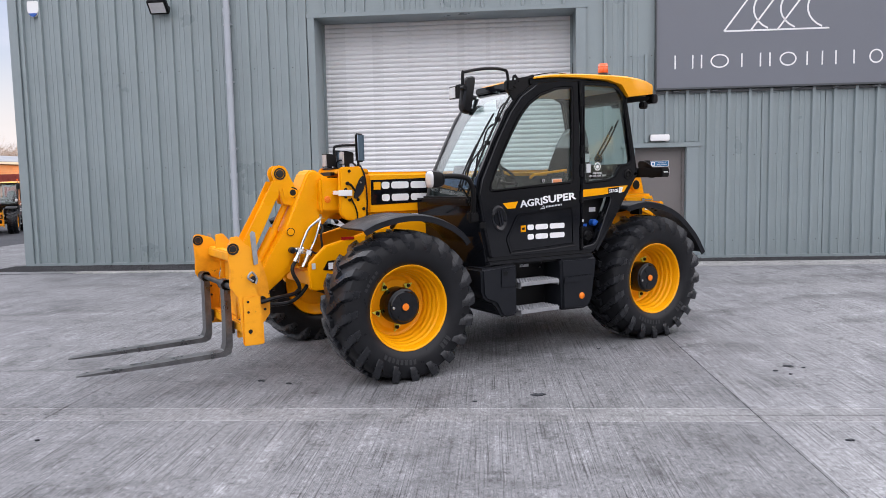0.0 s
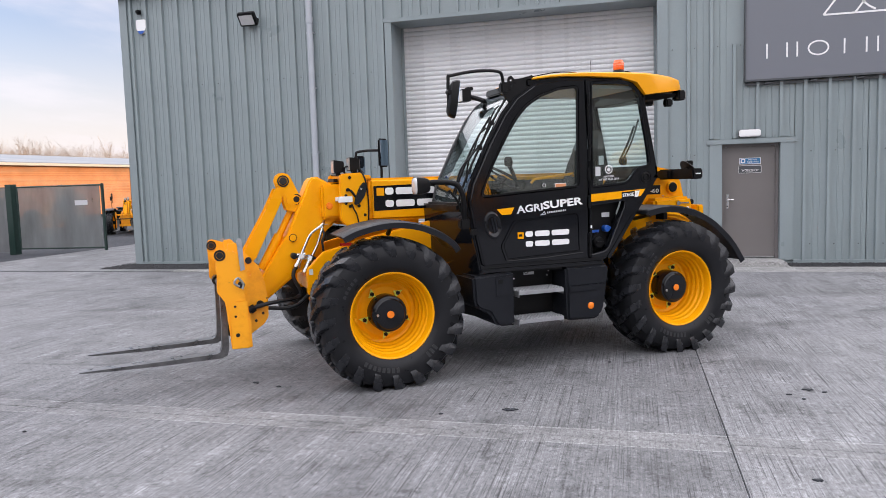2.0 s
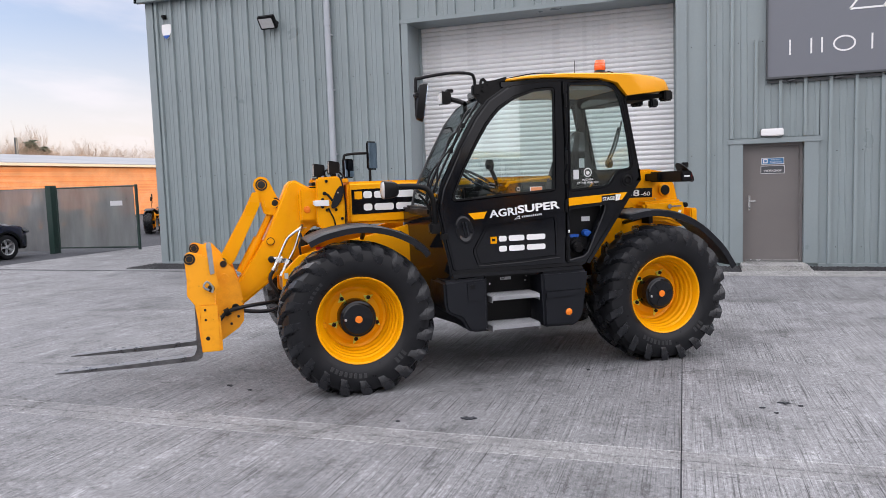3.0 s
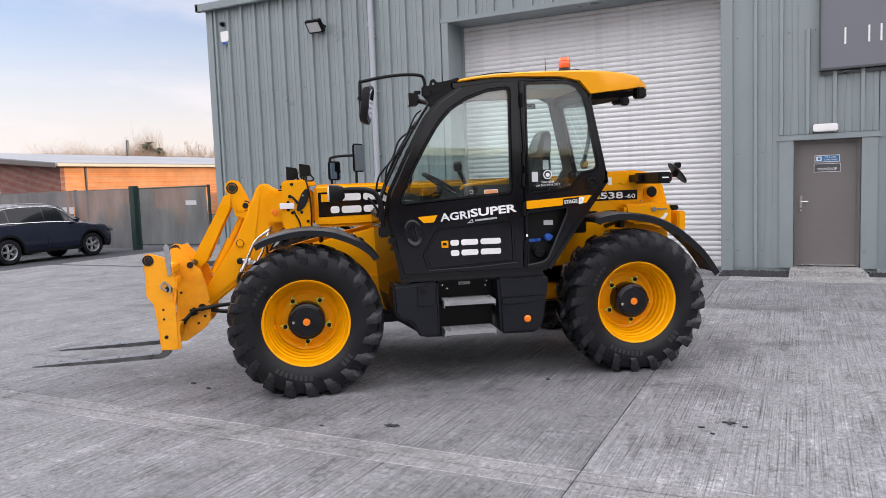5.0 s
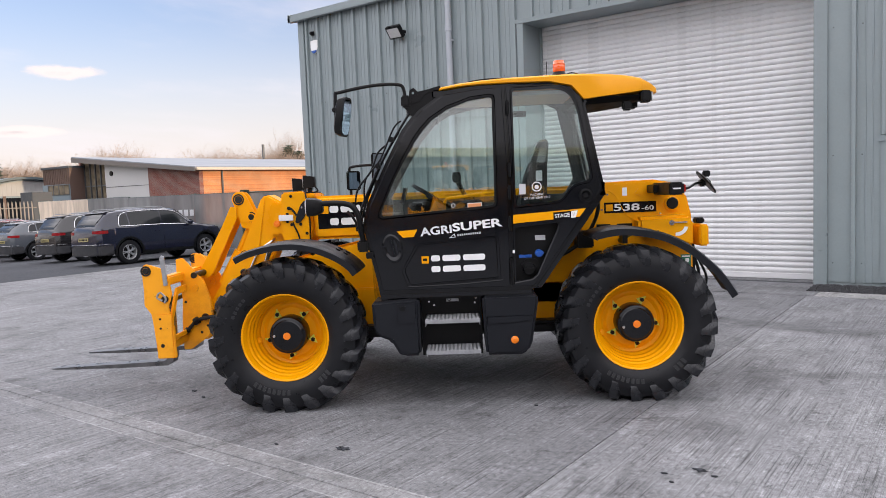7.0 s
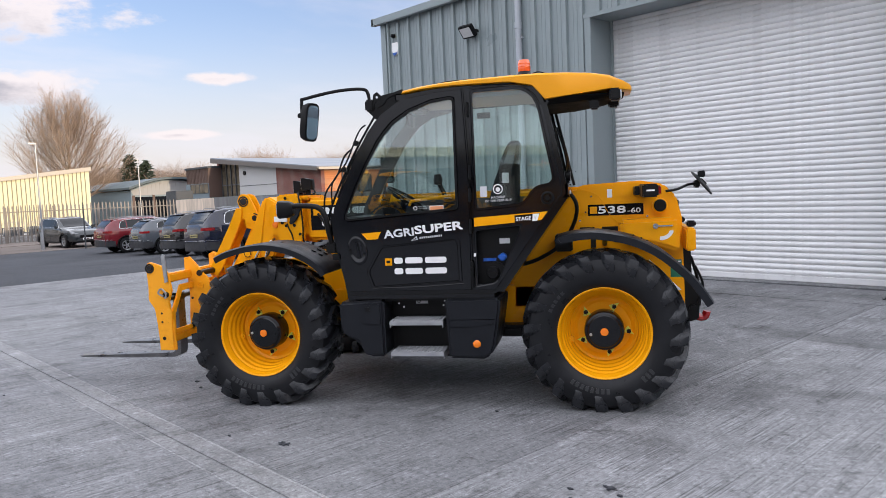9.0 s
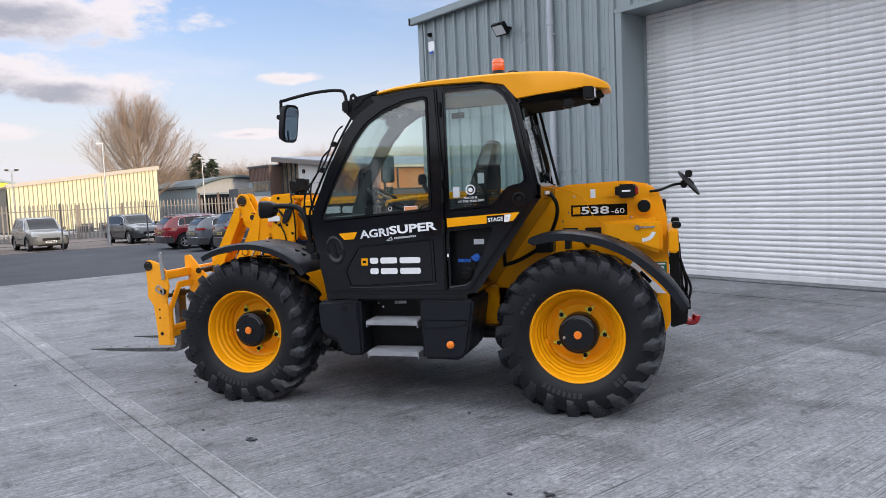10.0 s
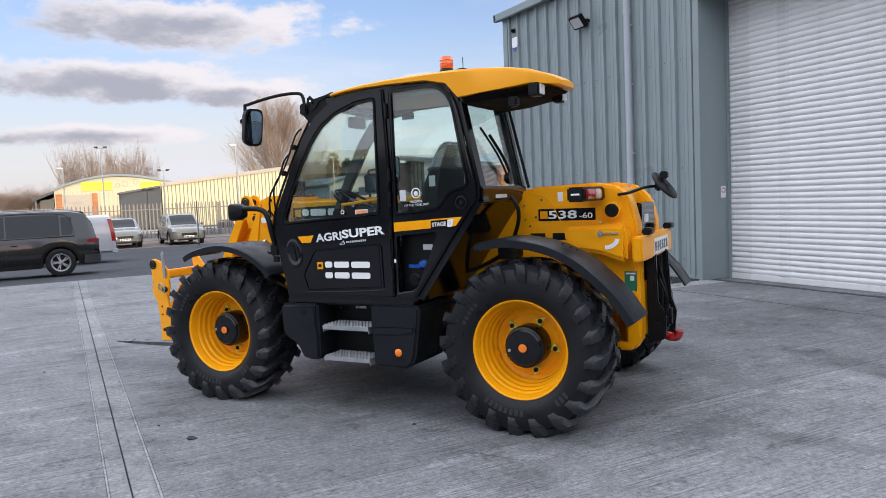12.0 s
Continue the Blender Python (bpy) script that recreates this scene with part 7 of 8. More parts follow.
def fence_panel(x0, y0, x1, y1, mat, h=1.86, gap=0.10):
    d = Vector((x1 - x0, y1 - y0, 0))
    m = Matrix.Translation((x0, y0, 0)) @ pose(0, 0, 0, 0, 0, math.degrees(math.atan2(d.y, d.x)))
    bm = bmesh.new()
    L, n, k = d.length, 16, 6
    rnd = random.Random(int(x0 * 10))
    ph = rnd.uniform(0, 6)
    grid = [[bm.verts.new((L * i / n, 0.02 * math.sin(i * 1.3 + ph) * math.sin(math.pi * j / k) + 0.012 * math.sin(j * 2 + i * 0.7), gap + (h - gap) * j / k)) for j in range(k + 1)] for i in range(n + 1)]
    for i in range(n):
        for j in range(k):
            bm.faces.new((grid[i][j], grid[i + 1][j], grid[i + 1][j + 1], grid[i][j + 1]))
    part("netting_panel", bm, mat, fence, "", m)
    part("top_rail", tube([(0, 0.03, h), (L, 0.03, h)], 0.018, 6), GREENPOST, fence, "", m)


fp = [(-40.0, 21.3), (-36.0, 20.7), (-31.0, 19.5), (-25.6, 18.4), (-19.5, 17.4), (-16.8, 17.45)]
for i in range(len(fp) - 1):
    fence_panel(*fp[i], *fp[i + 1], NETTING_SUNLIT if i < 2 else NETTING, 1.90 if i < 3 else 1.86, -0.30 if i < 3 else -0.02)
for x, y in fp[:-1]:
    part("fence_post", box(x - 0.04, x + 0.04, y + 0.03, y + 0.11, -0.45, 1.9, 0.006), GREENPOST, fence)
part("gate_post", box(-16.92, -16.70, 17.42, 17.64, -0.15, 1.95, 0.01), GREENPOST, fence)
for k in range(5):
    part("letter_bar", box(-20.9 + 0.34 * k, -20.68 + 0.34 * k, 17.22, 17.226, 1.12, 1.34), STICKER, fence)
gate = empty("yard_gate", label="open netting-covered steel gate leaf with green frame", category="gate")
GX0, GX1, GY0, GY1 = -16.62, -13.92, 17.55, 17.82
GM = Matrix.Translation((GX0, GY0, 0)) @ pose(0, 0, 0, 0, 0, math.degrees(math.atan2(GY1 - GY0, GX1 - GX0)))
GLN = math.hypot(GX1 - GX0, GY1 - GY0)
part("gate_frame", join(tube([(0, 0, 0.06), (0, 0, 1.88)], 0.03), tube([(GLN, 0, 0.0), (GLN, 0, 1.90)], 0.045), tube([(0, 0, 0.08), (GLN, 0, 0.08)], 0.025), tube([(0, 0, 1.86), (GLN, 0, 1.86)], 0.025), tube([(0, 0, 0.98), (GLN, 0, 0.98)], 0.02)), GREENPOST, gate, "", GM)
part("gate_netting", box(0.05, GLN - 0.07, -0.032, -0.030, 0.10, 1.84), NETTING_THIN, gate, "", GM)
part("notice", box(1.85, 2.25, -0.040, -0.034, 1.30, 1.44), STICKER, gate, "", GM)

# ---- brick building with a sloping roof ----
bb = empty("brick_building", label="low brick building with a sloping pale metal roof", category="building")
BX, BY = -39.5, 31.6
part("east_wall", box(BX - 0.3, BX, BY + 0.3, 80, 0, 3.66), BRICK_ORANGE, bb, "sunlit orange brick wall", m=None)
part("south_wall", prism([(BX, 0), (BX, 3.68), (-45.6, 4.25), (-45.6, 0)], BY, BY + 0.3, "Y"), BRICK_SHADED, bb, "red brick gable, its shade put into the dark colour")
part("panel_wall", prism([(-45.6, 0), (-45.6, 4.25), (-51.6, 4.82), (-51.6, 0)], BY + 0.05, BY + 0.35, "Y"), PANELGREY, bb, "pale grey panelled wall")
part("panel_joint", box(-51.6, -45.6, BY + 0.03, BY + 0.05, 2.85, 2.89), TRIM_DARK, bb)
part("round_lamp", disc(0.18, BY + 0.05, BY - 0.05, 18, centre=(-50.6, 0, 3.9)), SATIN, bb)
glz = part("glazed_corner", prism([(-51.6, 0), (-51.6, 4.75), (-55.0, 5.0), (-55.0, 0)], BY + 0.25, BY + 0.3, "Y"), REFLECTION_GLASS, bb, "tall corner glazing in dark frames")
for x in (-51.65, -52.5, -53.3, -54.1, -55.0):
    part("mullion", box(x - 0.05, x + 0.05, BY + 0.15, BY + 0.28, 0, 4.85), TRIM_DARK, glz)
for z in (1.6, 3.0):
    part("transom", box(-55, -51.6, BY + 0.17, BY + 0.27, z, z + 0.09), TRIM_DARK, glz)
part("building_roof", prism([(BX + 0.35, 3.72), (BX + 0.35, 3.86), (-55.5, 5.42), (-55.5, 5.28)], BY - 0.5, 81, "Y"), ROOFMETAL, bb)
part("gutter", box(BX + 0.3, BX + 0.48, BY - 0.45, 81, 3.62, 3.80, 0.02), FASCIA, bb)
part("downpipe", tube([(BX + 0.06, 33.4, 0), (BX + 0.06, 33.4, 3.65)], 0.07), TRIM_DARK, bb)
part("downpipe", tube([(BX + 0.06, 52.0, 0), (BX + 0.06, 52.0, 3.65)], 0.07), TRIM_DARK, bb)
part("west_wall", box(-56.0, -55.7, BY + 0.3, 80, 0, 5.2), BRICK_SHADED, bb)
part("back_wall", box(-56.0, BX, 80, 80.3, 0, 3.6), BRICK_SHADED, bb)
part("roof_fascia", prism([(BX + 0.36, 3.55), (BX + 0.36, 3.80), (-55.45, 5.33), (-55.45, 4.98)], BY - 0.56, BY - 0.505, "Y"), EAVE_BROWN, bb, "dark grey-brown fascia under the sloping roof")
part("annex", box(-59.4, -55.0, 30.6, 40, 0, 4.55), BROWN, bb, "brown clad annexe")
part("annex_base", box(-59.45, -55.0, 30.52, 30.598, 0, 3.30), BLUEGREY, bb)
part("annex_coping", box(-59.5, -54.95, 30.50, 40.0, 4.551, 4.72, 0.01), SLATE, bb)
for k in range(15):
    part("cladding_batten", box(-59.3 + 0.29 * k, -59.26 + 0.29 * k, 30.57, 30.599, 3.31, 4.55), BROWN, bb)
for x in (-58.05, -57.15, -56.25, -55.45):
    pane = part("annex_window", box(x - 0.40, x + 0.40, 30.505, 30.518, 2.48, 3.22), REFLECTION_GLASS, bb, "glass with a warm reflection put into its colour")
    part("window_frame", prism([(x - 0.45, 2.43), (x + 0.45, 2.43), (x + 0.45, 3.27), (x - 0.45, 3.27)], 30.49, 30.519, "Y", 0.0, [[(x - 0.39, 2.49), (x + 0.39, 2.49), (x + 0.39, 3.21), (x - 0.39, 3.21)]]), TRIM_DARK, pane)
part("flue", tube([(-49, 45, 5.0), (-49, 45, 6.3)], 0.12), TRIM_DARK, bb)

# ---- barn with a curved roof ----
barn = empty("arched_barn", label="grey barn with a low curved blue-grey roof", category="barn")
B0, BW, BG, BE = 26.6, 7.4, -62.0, 3.05     # near corner, width, gable, eave
BA = [(B0, 0), (B0, BE)] + [(B0 + BW * k / 12, BE + 0.85 * math.sin(math.pi * k / 12)) for k in range(1, 12)] + [(B0 + BW, BE), (B0 + BW, 0)]
part("gable", prism(BA, BG - 0.2, BG, "X"), BLUEGREY, barn)
part("barn_roof", prism([(y + 0.25 * (1 if y > B0 + BW / 2 else -1), z + 0.02) for y, z in BA[1:-1]] + [(y + 0.25 * (1 if y > B0 + BW / 2 else -1), z + 0.22) for y, z in BA[1:-1]][::-1], BG - 16, BG + 0.4, "X"), ROOFDARK, barn)
GABLE_WHITE = plain("gable_sheet", (0.36, 0.36, 0.355), 0.6, var=0.1, scale=1.0, relief=0.03)
part("gable_band", prism([(B0 + 0.2, BE - 0.5)] + [(y, z - 0.10) for y, z in BA[1:-1]] + [(B0 + BW - 0.2, BE - 0.5)], BG + 0.002, BG + 0.05, "X"), GABLE_WHITE, barn)
for k in range(1, 20):
    y = B0 + BW * k / 20
    part("gable_rib", box(BG + 0.051, BG + 0.07, y - 0.03, y + 0.03, BE - 0.48, BE - 0.13 + 0.82 * math.sin(math.pi * k / 20)), GABLE_WHITE, barn)
part("barn_body", box(BG - 16, BG - 0.21, B0 + 0.1, B0 + BW - 0.1, 0, BE - 0.05), BLUEGREY, barn)
for k, mt in enumerate((DARKGLASS, DARKGLASS, GABLE_WHITE, GABLE_WHITE)):
    part("bay_door", box(BG - 0.02, BG + 0.06, B0 + 0.30 + 1.78 * k, B0 + 1.85 + 1.78 * k, 0.0, BE - 0.65), mt, barn)
for k in range(5):
    part("bay_post", box(BG + 0.04, BG + 0.10, B0 + 0.06 + 1.78 * k, B0 + 0.28 + 1.78 * k, 0, BE - 0.5), BROWN, barn)
tagged(part("side_wing", box(-56, -54, 27.25, 28.7, 0, 2.7, 0.03), SLATE), "low dark slate-grey wing beside the barn", "building")

# ---- cream sheds ----
shed = empty("cream_shed", label="long cream-clad shed with dark upright seams in sun", category="shed")
part("shed_wall", prism([(11.4, 0), (11.4, 3.45), (22.6, 4.70), (22.6, 0)], -60.3, -60.0, "X"), CREAM, shed)
part("shed_fascia", prism([(11.3, 3.42), (11.3, 3.70), (22.75, 4.98), (22.75, 4.66)], -60.4, -59.85, "X"), FASCIA, shed)
part("shed_body", box(-80, -60.31, 11.5, 22.5, 0, 3.4), CREAM, shed)
# dark strips: the seams' shadow lines are put into this paint
SEAM_SHADOW = plain("seam_shadow_paint", (0.26, 0.22, 0.13), 0.7, relief=0)
for k in range(35):
    y = 11.55 + 0.315 * k
    part("wall_seam", box(-59.998, -59.95, y - 0.028, y + 0.028, 0, 3.44 + 0.315 * k * 0.1116), SEAM_SHADOW, shed)
lean = empty("grey_lean_to", label="dark grey sloping lean-to beside the cream shed", category="shed")
part("lean_to_wall", prism([(8.2, 0), (8.2, 2.9), (11.3, 3.4), (11.3, 0)], -62, -60.2, "X"), SLATE, lean)
part("lean_to_roof", prism([(8.1, 2.9), (8.1, 3.05), (11.35, 3.55), (11.35, 3.4)], -62, -60.0, "X"), TRIM_DARK, lean)
hall = empty("arched_hall", label="pale hall with a curved roof and painted yellow patches", category="hall")
HA = [(3.2, 0), (3.2, 3.75)] + [(3.2 + 12.2 * k / 14, 3.75 + 1.25 * math.sin(math.pi * (k / 14) ** 0.9)) for k in range(1, 14)] + [(15.4, 3.75), (15.4, 0)]
HALL_CREAM = plain("hall_cladding", (0.64, 0.58, 0.40), 0.6, var=0.08, scale=0.5, relief=0.02)
part("hall_wall", prism(HA, -76, -75.5, "X"), HALL_CREAM, hall)
for k in range(1, 30):
    part("wall_seam", box(-75.497, -75.46, 3.2 + 0.4 * k - 0.02, 3.2 + 0.4 * k + 0.02, 0, 3.62), FASCIA, hall)
part("side_canopy", prism([(1.3, 2.75), (1.3, 2.95), (3.15, 3.75), (3.15, 3.5)], -92, -75.3, "X"), SLATE, hall, "dark sloping canopy beside the hall")
part("canopy_wall", box(-92, -77.0, 1.9, 3.15, 0, 2.95), TRIM_DARK, hall)
part("canopy_post", box(-75.6, -75.45, 1.5, 1.65, 0, 2.85), TRIM_DARK, hall)
part("hall_roof", prism(HA[1:-1] + [(y, z + 0.22) for y, z in HA[1:-1]][::-1], -100, -75.2, "X"), BLUEGREY, hall)
part("hall_body", box(-100, -76.01, 3.4, 15.2, 0, 3.7), HALL_CREAM, hall)
part("shutter", box(-75.45, -75.4, 3.9, 6.4, 0, 3.3), FASCIA, hall)
part("brick_pier", box(-75.498, -75.3, 3.3, 3.85, 0, 3.4), BRICK_ORANGE, hall)
part("brick_pier", box(-75.498, -75.3, 6.5, 7.0, 0, 3.4), BRICK_ORANGE, hall)
YPAINT = plain("yellow_paint", (0.85, 0.74, 0.05), 0.6, relief=0)
for y0, y1, z0, z1 in ((5.6, 8.4, 3.65, 4.5), (11.0, 13.6, 3.65, 4.35)):
    part("yellow_patch", box(-75.497, -75.44, y0, y1, z0, z1), YPAINT, hall)
for y, z, r in ((9.6, 4.25, 0.3), (10.6, 4.4, 0.25), (8.9, 4.1, 0.22)):
    part("painted_ring", lathe([(r, -75.46), (r - 0.06, -75.46), (r - 0.06, -75.44), (r, -75.44)], 18, "X", True, (0, y, z)), FASCIA, hall)

# ---- palisade fence ----
pal = empty("palisade_fence", label="tall pointed steel palisade fence behind the car park", category="fence")
pale_me = mesh_of("pale", prism([(-0.042, 0.04), (-0.042, 2.26), (-0.015, 2.42), (0.0, 2.36), (0.015, 2.42), (0.042, 2.26), (0.042, 0.04)], -0.012, 0.012, "X"), FENCESTEEL, False)
for k in range(190):
    p = new("pale", pale_me)
    p.parent = pal
    p.location = (-48.0 + 0.012 * math.sin(k * 2.1), -22.0 + 0.246 * k, -0.40)
for z in (0.05, 1.55):
    part("fence_rail", box(-48.07, -48.02, -22, 24.8, z, z + 0.06), FENCESTEEL, pal)
for k in range(17):
    part("fence_stanchion", box(-48.15, -48.08, -22 + 2.75 * k, -21.9 + 2.75 * k, -0.45, 1.90), FENCESTEEL, pal)
PAVIOR = rough_ground("worn_brown_paving", (0.165, 0.138, 0.122))
tagged(part("footway", box(-49.0, -44.0, -22, 20, -0.5, -0.375, 0.01), PAVIOR), "pale brown kerbed strip along the palisade fence", "pavement", kind="structure")
tagged(part("bay_paving", box(-43.99, -36.2, -22, 20, -0.5, -0.402, 0.003), PAVIOR), "worn brown paving of the parking bays", "pavement", kind="structure")
# added so that the fence's foot shows pale in the camera's view
tagged(part("shed_forecourt", box(-60.0, -49.6, -22, 24, -0.5, -0.03, 0.01), APRON), "pale concrete slab added behind the palisade fence", "pavement", kind="structure")
bollard = empty("bollard", Matrix.Translation((-37.8, 13.15, -0.41)), "short pale grey bollard in the car park", "bollard")
part("bollard_post", tube([(0, 0, 0), (0, 0, 0.86)], 0.085, 12), GALV, bollard)
part("bollard_cap", disc(0.095, 0.86, 0.90, 14, "Z", bev=0.012), GALV, bollard)
for y, w in ((14.05, 1.25), (15.6, 0.9)):
    cage = empty("wire_cage", Matrix.Translation((-50.3, y, -0.03)), "low steel wire cage standing behind the palisade fence", "cage", "cages behind the fence")
    for k in range(9):
        part("cage_bar", box(-0.012, 0.012, w * k / 8 - 0.012, w * k / 8 + 0.012, 0.0, 0.95), GALV, cage)
    for z in (0.02, 0.48, 0.93):
        part("cage_rail", box(0.013, 0.035, -0.02, w + 0.02, z, z + 0.035), GALV, cage)
    part("cage_load", box(-0.75, -0.06, 0.08, w - 0.08, 0.0, 0.62, 0.03), SLATE, cage)


def lamp_post(x, y, h, heads):
    r = empty("street_lamp", Matrix.Translation((x, y, fall(x, y))), "slim grey street lamp on a straight column", "street lamp")
    part("column", tube([(0, 0, 0), (0, 0, 0.8), (0, 0, h)], 0.062, 10, r_end=0.035), GALV, r)
    if heads == 2:
        part("cross_arm", box(-0.03, 0.03, -0.36, 0.36, h - 0.03, h + 0.01), TRIM_DARK, r)
        for s in (-0.30, 0.30):
            part("lamp_head", box(-0.09, 0.11, s - 0.13, s + 0.13, h + 0.01, h + 0.10, 0.02), SATIN, r)
    else:
        part("lamp_head", box(-0.05, 0.07, -0.34, 0.05, h - 0.02, h + 0.06, 0.02), GALV, r)
    return r


lamp_post(-37.0, 13.0, 5.4, 1)
lamp_post(-52.5, 4.2, 5.0, 1)
lamp_post(-52.5, 6.7, 6.4, 2)
lamp_post(-52.5, 10.8, 4.7, 2)
lamp_post(-54.0, 24.4, 5.3, 1)
for y in (14.6, 10.5):
    tagged(part("fence_pole", tube([(-35.6, y, -0.43), (-35.6, y, 1.95)], 0.035), TRIM_DARK), "thin dark upright post in the car park", "post")


# ---- parked cars ----
def car_paint(name, c):
    return plain(name, c, 0.14, 0.0, var=0.06, scale=1.5, relief=0, coat=0.55, rough_var=0.03, spec=0.40)


def ring_arc(cx, cz, r, a0, a1, n=9):
    return arc(cx, cz, r, r, a0, a1, n)


def alloy_bm(r):
    return join(lathe([(r, -0.09), (r, 0.085), (r - 0.02, 0.10), (r - 0.035, 0.085), (r - 0.045, -0.05)], 28), *[moved(loft([[(0.03, 0.05, -0.016), (0.03, 0.05, 0.016), (0.03, 0.08, 0.016), (0.03, 0.08, -0.016)], [(r - 0.03, 0.06, -0.011), (r - 0.03, 0.06, 0.011), (r - 0.03, 0.085, 0.011), (r - 0.03, 0.085, -0.011)]]), pose(0, 0, 0, 0, 72 * k + d, 0)) for k in range(5) for d in (-8, 8)], disc(0.05, 0.0, 0.09, 14, bev=0.01))


CAR_TYRE = mesh_of("tyre", lathe([(0.225, -0.10), (0.30, -0.115), (0.335, -0.10), (0.345, -0.06), (0.345, 0.06), (0.335, 0.10), (0.30, 0.115), (0.225, 0.10)], 36, "Y", True), RUBBER)
CAR_RIM = mesh_of("rim", alloy_bm(0.235), plain("alloy_silver", (0.40, 0.41, 0.43), 0.32, 0.5, var=0.1, relief=0))


CAR_BRAKE = mesh_of("brake_disc", disc(0.19, -0.055, -0.045, 24), SATIN)


def curve_at(pts, x):
    for (xa, a), (xb, b) in zip(pts, pts[1:]):
        if x <= xb:
            t = (x - xa) / (xb - xa) if xb > xa else 0
            t = max(0.0, min(1.0, t))
            return a + (b - a) * (t * t * (3 - 2 * t) * 0.5 + t * 0.5)
    return pts[-1][1]


def suv(m, paint, label, L=4.5, W=1.84, H=1.67, group="parked cars", big=1.0, trim=None):
    """A car: its shell drawn through cross-sections, with arches, glass, lamps and wheels."""
    c = empty("car", m, label, "car", group)
    trim = trim or CHROME
    r, f, hw = -L / 2, L / 2, W / 2
    ax, az, ar = 0.297 * L, 0.345 * big, 0.40 * big
    roof_z = [(r, 0.98), (r + 0.05, 1.10), (r + 0.17, 1.28 if H < 1.75 else 1.50), (r + 0.36, H - (0.13 if H < 1.75 else 0.09)), (r + 0.44, H - 0.065), (r + 0.75, H - 0.03), (r + 1.4, H - 0.005), (0.05, H - 0.01), (0.35, H - 0.06), (f - 1.12, 1.10), (f - 0.95, 1.04), (f - 0.35, 0.95), (f - 0.12, 0.86), (f, 0.66)]
    belt_z = [(r, 0.92), (r + 0.15, 1.09), (0, 1.07), (f - 1.1, 1.02), (f - 0.35, 0.90), (f - 0.1, 0.80), (f, 0.62)]
    half = [(r, 0.80 * hw), (r + 0.12, 0.92 * hw), (r + 0.6, hw), (f - 1.0, hw), (f - 0.4, 0.95 * hw), (f - 0.12, 0.82 * hw), (f, 0.66 * hw)]
    top_half = [(r, 0.66 * hw), (r + 0.5, 0.76 * hw), (0.1, 0.77 * hw), (f - 1.12, 0.84 * hw), (f - 0.3, 0.80 * hw), (f, 0.55 * hw)]

    def low(x):
        z = 0.27 if abs(x) < ax else 0.33
        for cx in (-ax, ax):
            d = abs(x - cx)
            if d < ar:
                z = max(z, az + math.sqrt(ar * ar - d * d))
        return z

    def side(x, t, out=0.0):
        b, top = (curve_at(half, x) * 0.955, curve_at(belt_z, x)), (curve_at(top_half, x), curve_at(roof_z, x) - 0.05)
        return (b[0] + (top[0] - b[0]) * t + out, b[1] + (top[1] - b[1]) * t)

    xs = sorted({r, r + 0.05, r + 0.12, r + 0.2, r + 0.34, r + 0.48, r + 0.75, 0.05, 0.35, 0.62, f - 1.12, f - 0.95, f - 0.65, f - 0.35, f - 0.2, f - 0.1, f, -0.5, *[cx + ar * k for cx in (-ax, ax) for k in (-1.02, -0.999, -0.92, -0.75, -0.45, 0, 0.45, 0.75, 0.92, 0.999, 1.02)]})
    rings = []
    for x in xs:
        w, zl, zb, zt, g = curve_at(half, x), low(x), curve_at(belt_z, x), curve_at(roof_z, x), curve_at(top_half, x)
        zl = min(zl, zb - 0.06)
        zm = zl + (zb - zl) * 0.55
        h = [(w * 0.96, zl), (w, zl + (zm - zl) * 0.25), (w * 1.0, zm), (w * 0.985, zb - (zb - zm) * 0.25), (w * 0.955, zb), (g + (w * 0.955 - g) * 0.5, zb + (zt - 0.05 - zb) * 0.5 if zt - 0.05 > zb else zb), (g, max(zt - 0.05, zb)), (g * 0.9, max(zt - 0.015, zb)), (g * 0.5, max(zt, zb))]
        rings.append([(x, y, z) for y, z in h] + [(x, -y, z) for y, z in reversed(h)])
    body = part("body", loft(rings), paint, c)

    def glazing(name, x0, x1, t0, t1, sgn, n=6):
        bm = bmesh.new()
        cols = []
        for i in range(n + 1):
            x = x0 + (x1 - x0) * i / n
            cols.append([bm.verts.new((x, sgn * side(x, t, o)[0], side(x, t)[1])) for t, o in ((t0, 0.004), (t1, 0.004), (t1, -0.01), (t0, -0.01))])
        for a, b in zip(cols, cols[1:]):
            for j in range(4):
                bm.faces.new((a[j], a[(j + 1) % 4], b[(j + 1) % 4], b[j]))
        bm.faces.new(cols[0][::-1])
        bm.faces.new(cols[-1])
        return part(name, bm, CARGLASS, c)

    def sheet_glass(name, x0, x1, n=6):
        bm = bmesh.new()
        cols = []
        for i in range(n + 1):
            x = x0 + (x1 - x0) * i / n
            g, z = curve_at(top_half, x), curve_at(roof_z, x)
            cols.append([bm.verts.new((x, y * g, z + o)) for y, o in ((-0.86, 0.004), (-0.5, 0.016), (0.5, 0.016), (0.86, 0.004), (0.86, -0.01), (-0.86, -0.01))])
        for a, b in zip(cols, cols[1:]):
            for j in range(6):
                bm.faces.new((a[j], a[(j + 1) % 6], b[(j + 1) % 6], b[j]))
        bm.faces.new(cols[0][::-1])
        bm.faces.new(cols[-1])
        return part(name, bm, CARGLASS, c)

    sheet_glass("windscreen", 0.42, f - 1.16)
    sheet_glass("rear_window", r + 0.07, r + 0.345)
    part("roof_spoiler", prism([(r + 0.33, H - 0.098), (r + 0.345, H - 0.080), (r + 0.70, H - 0.030), (r + 0.70, H - 0.06), (r + 0.42, H - 0.12)], -0.66 * hw, 0.66 * hw, "Y", 0.008), paint, c)
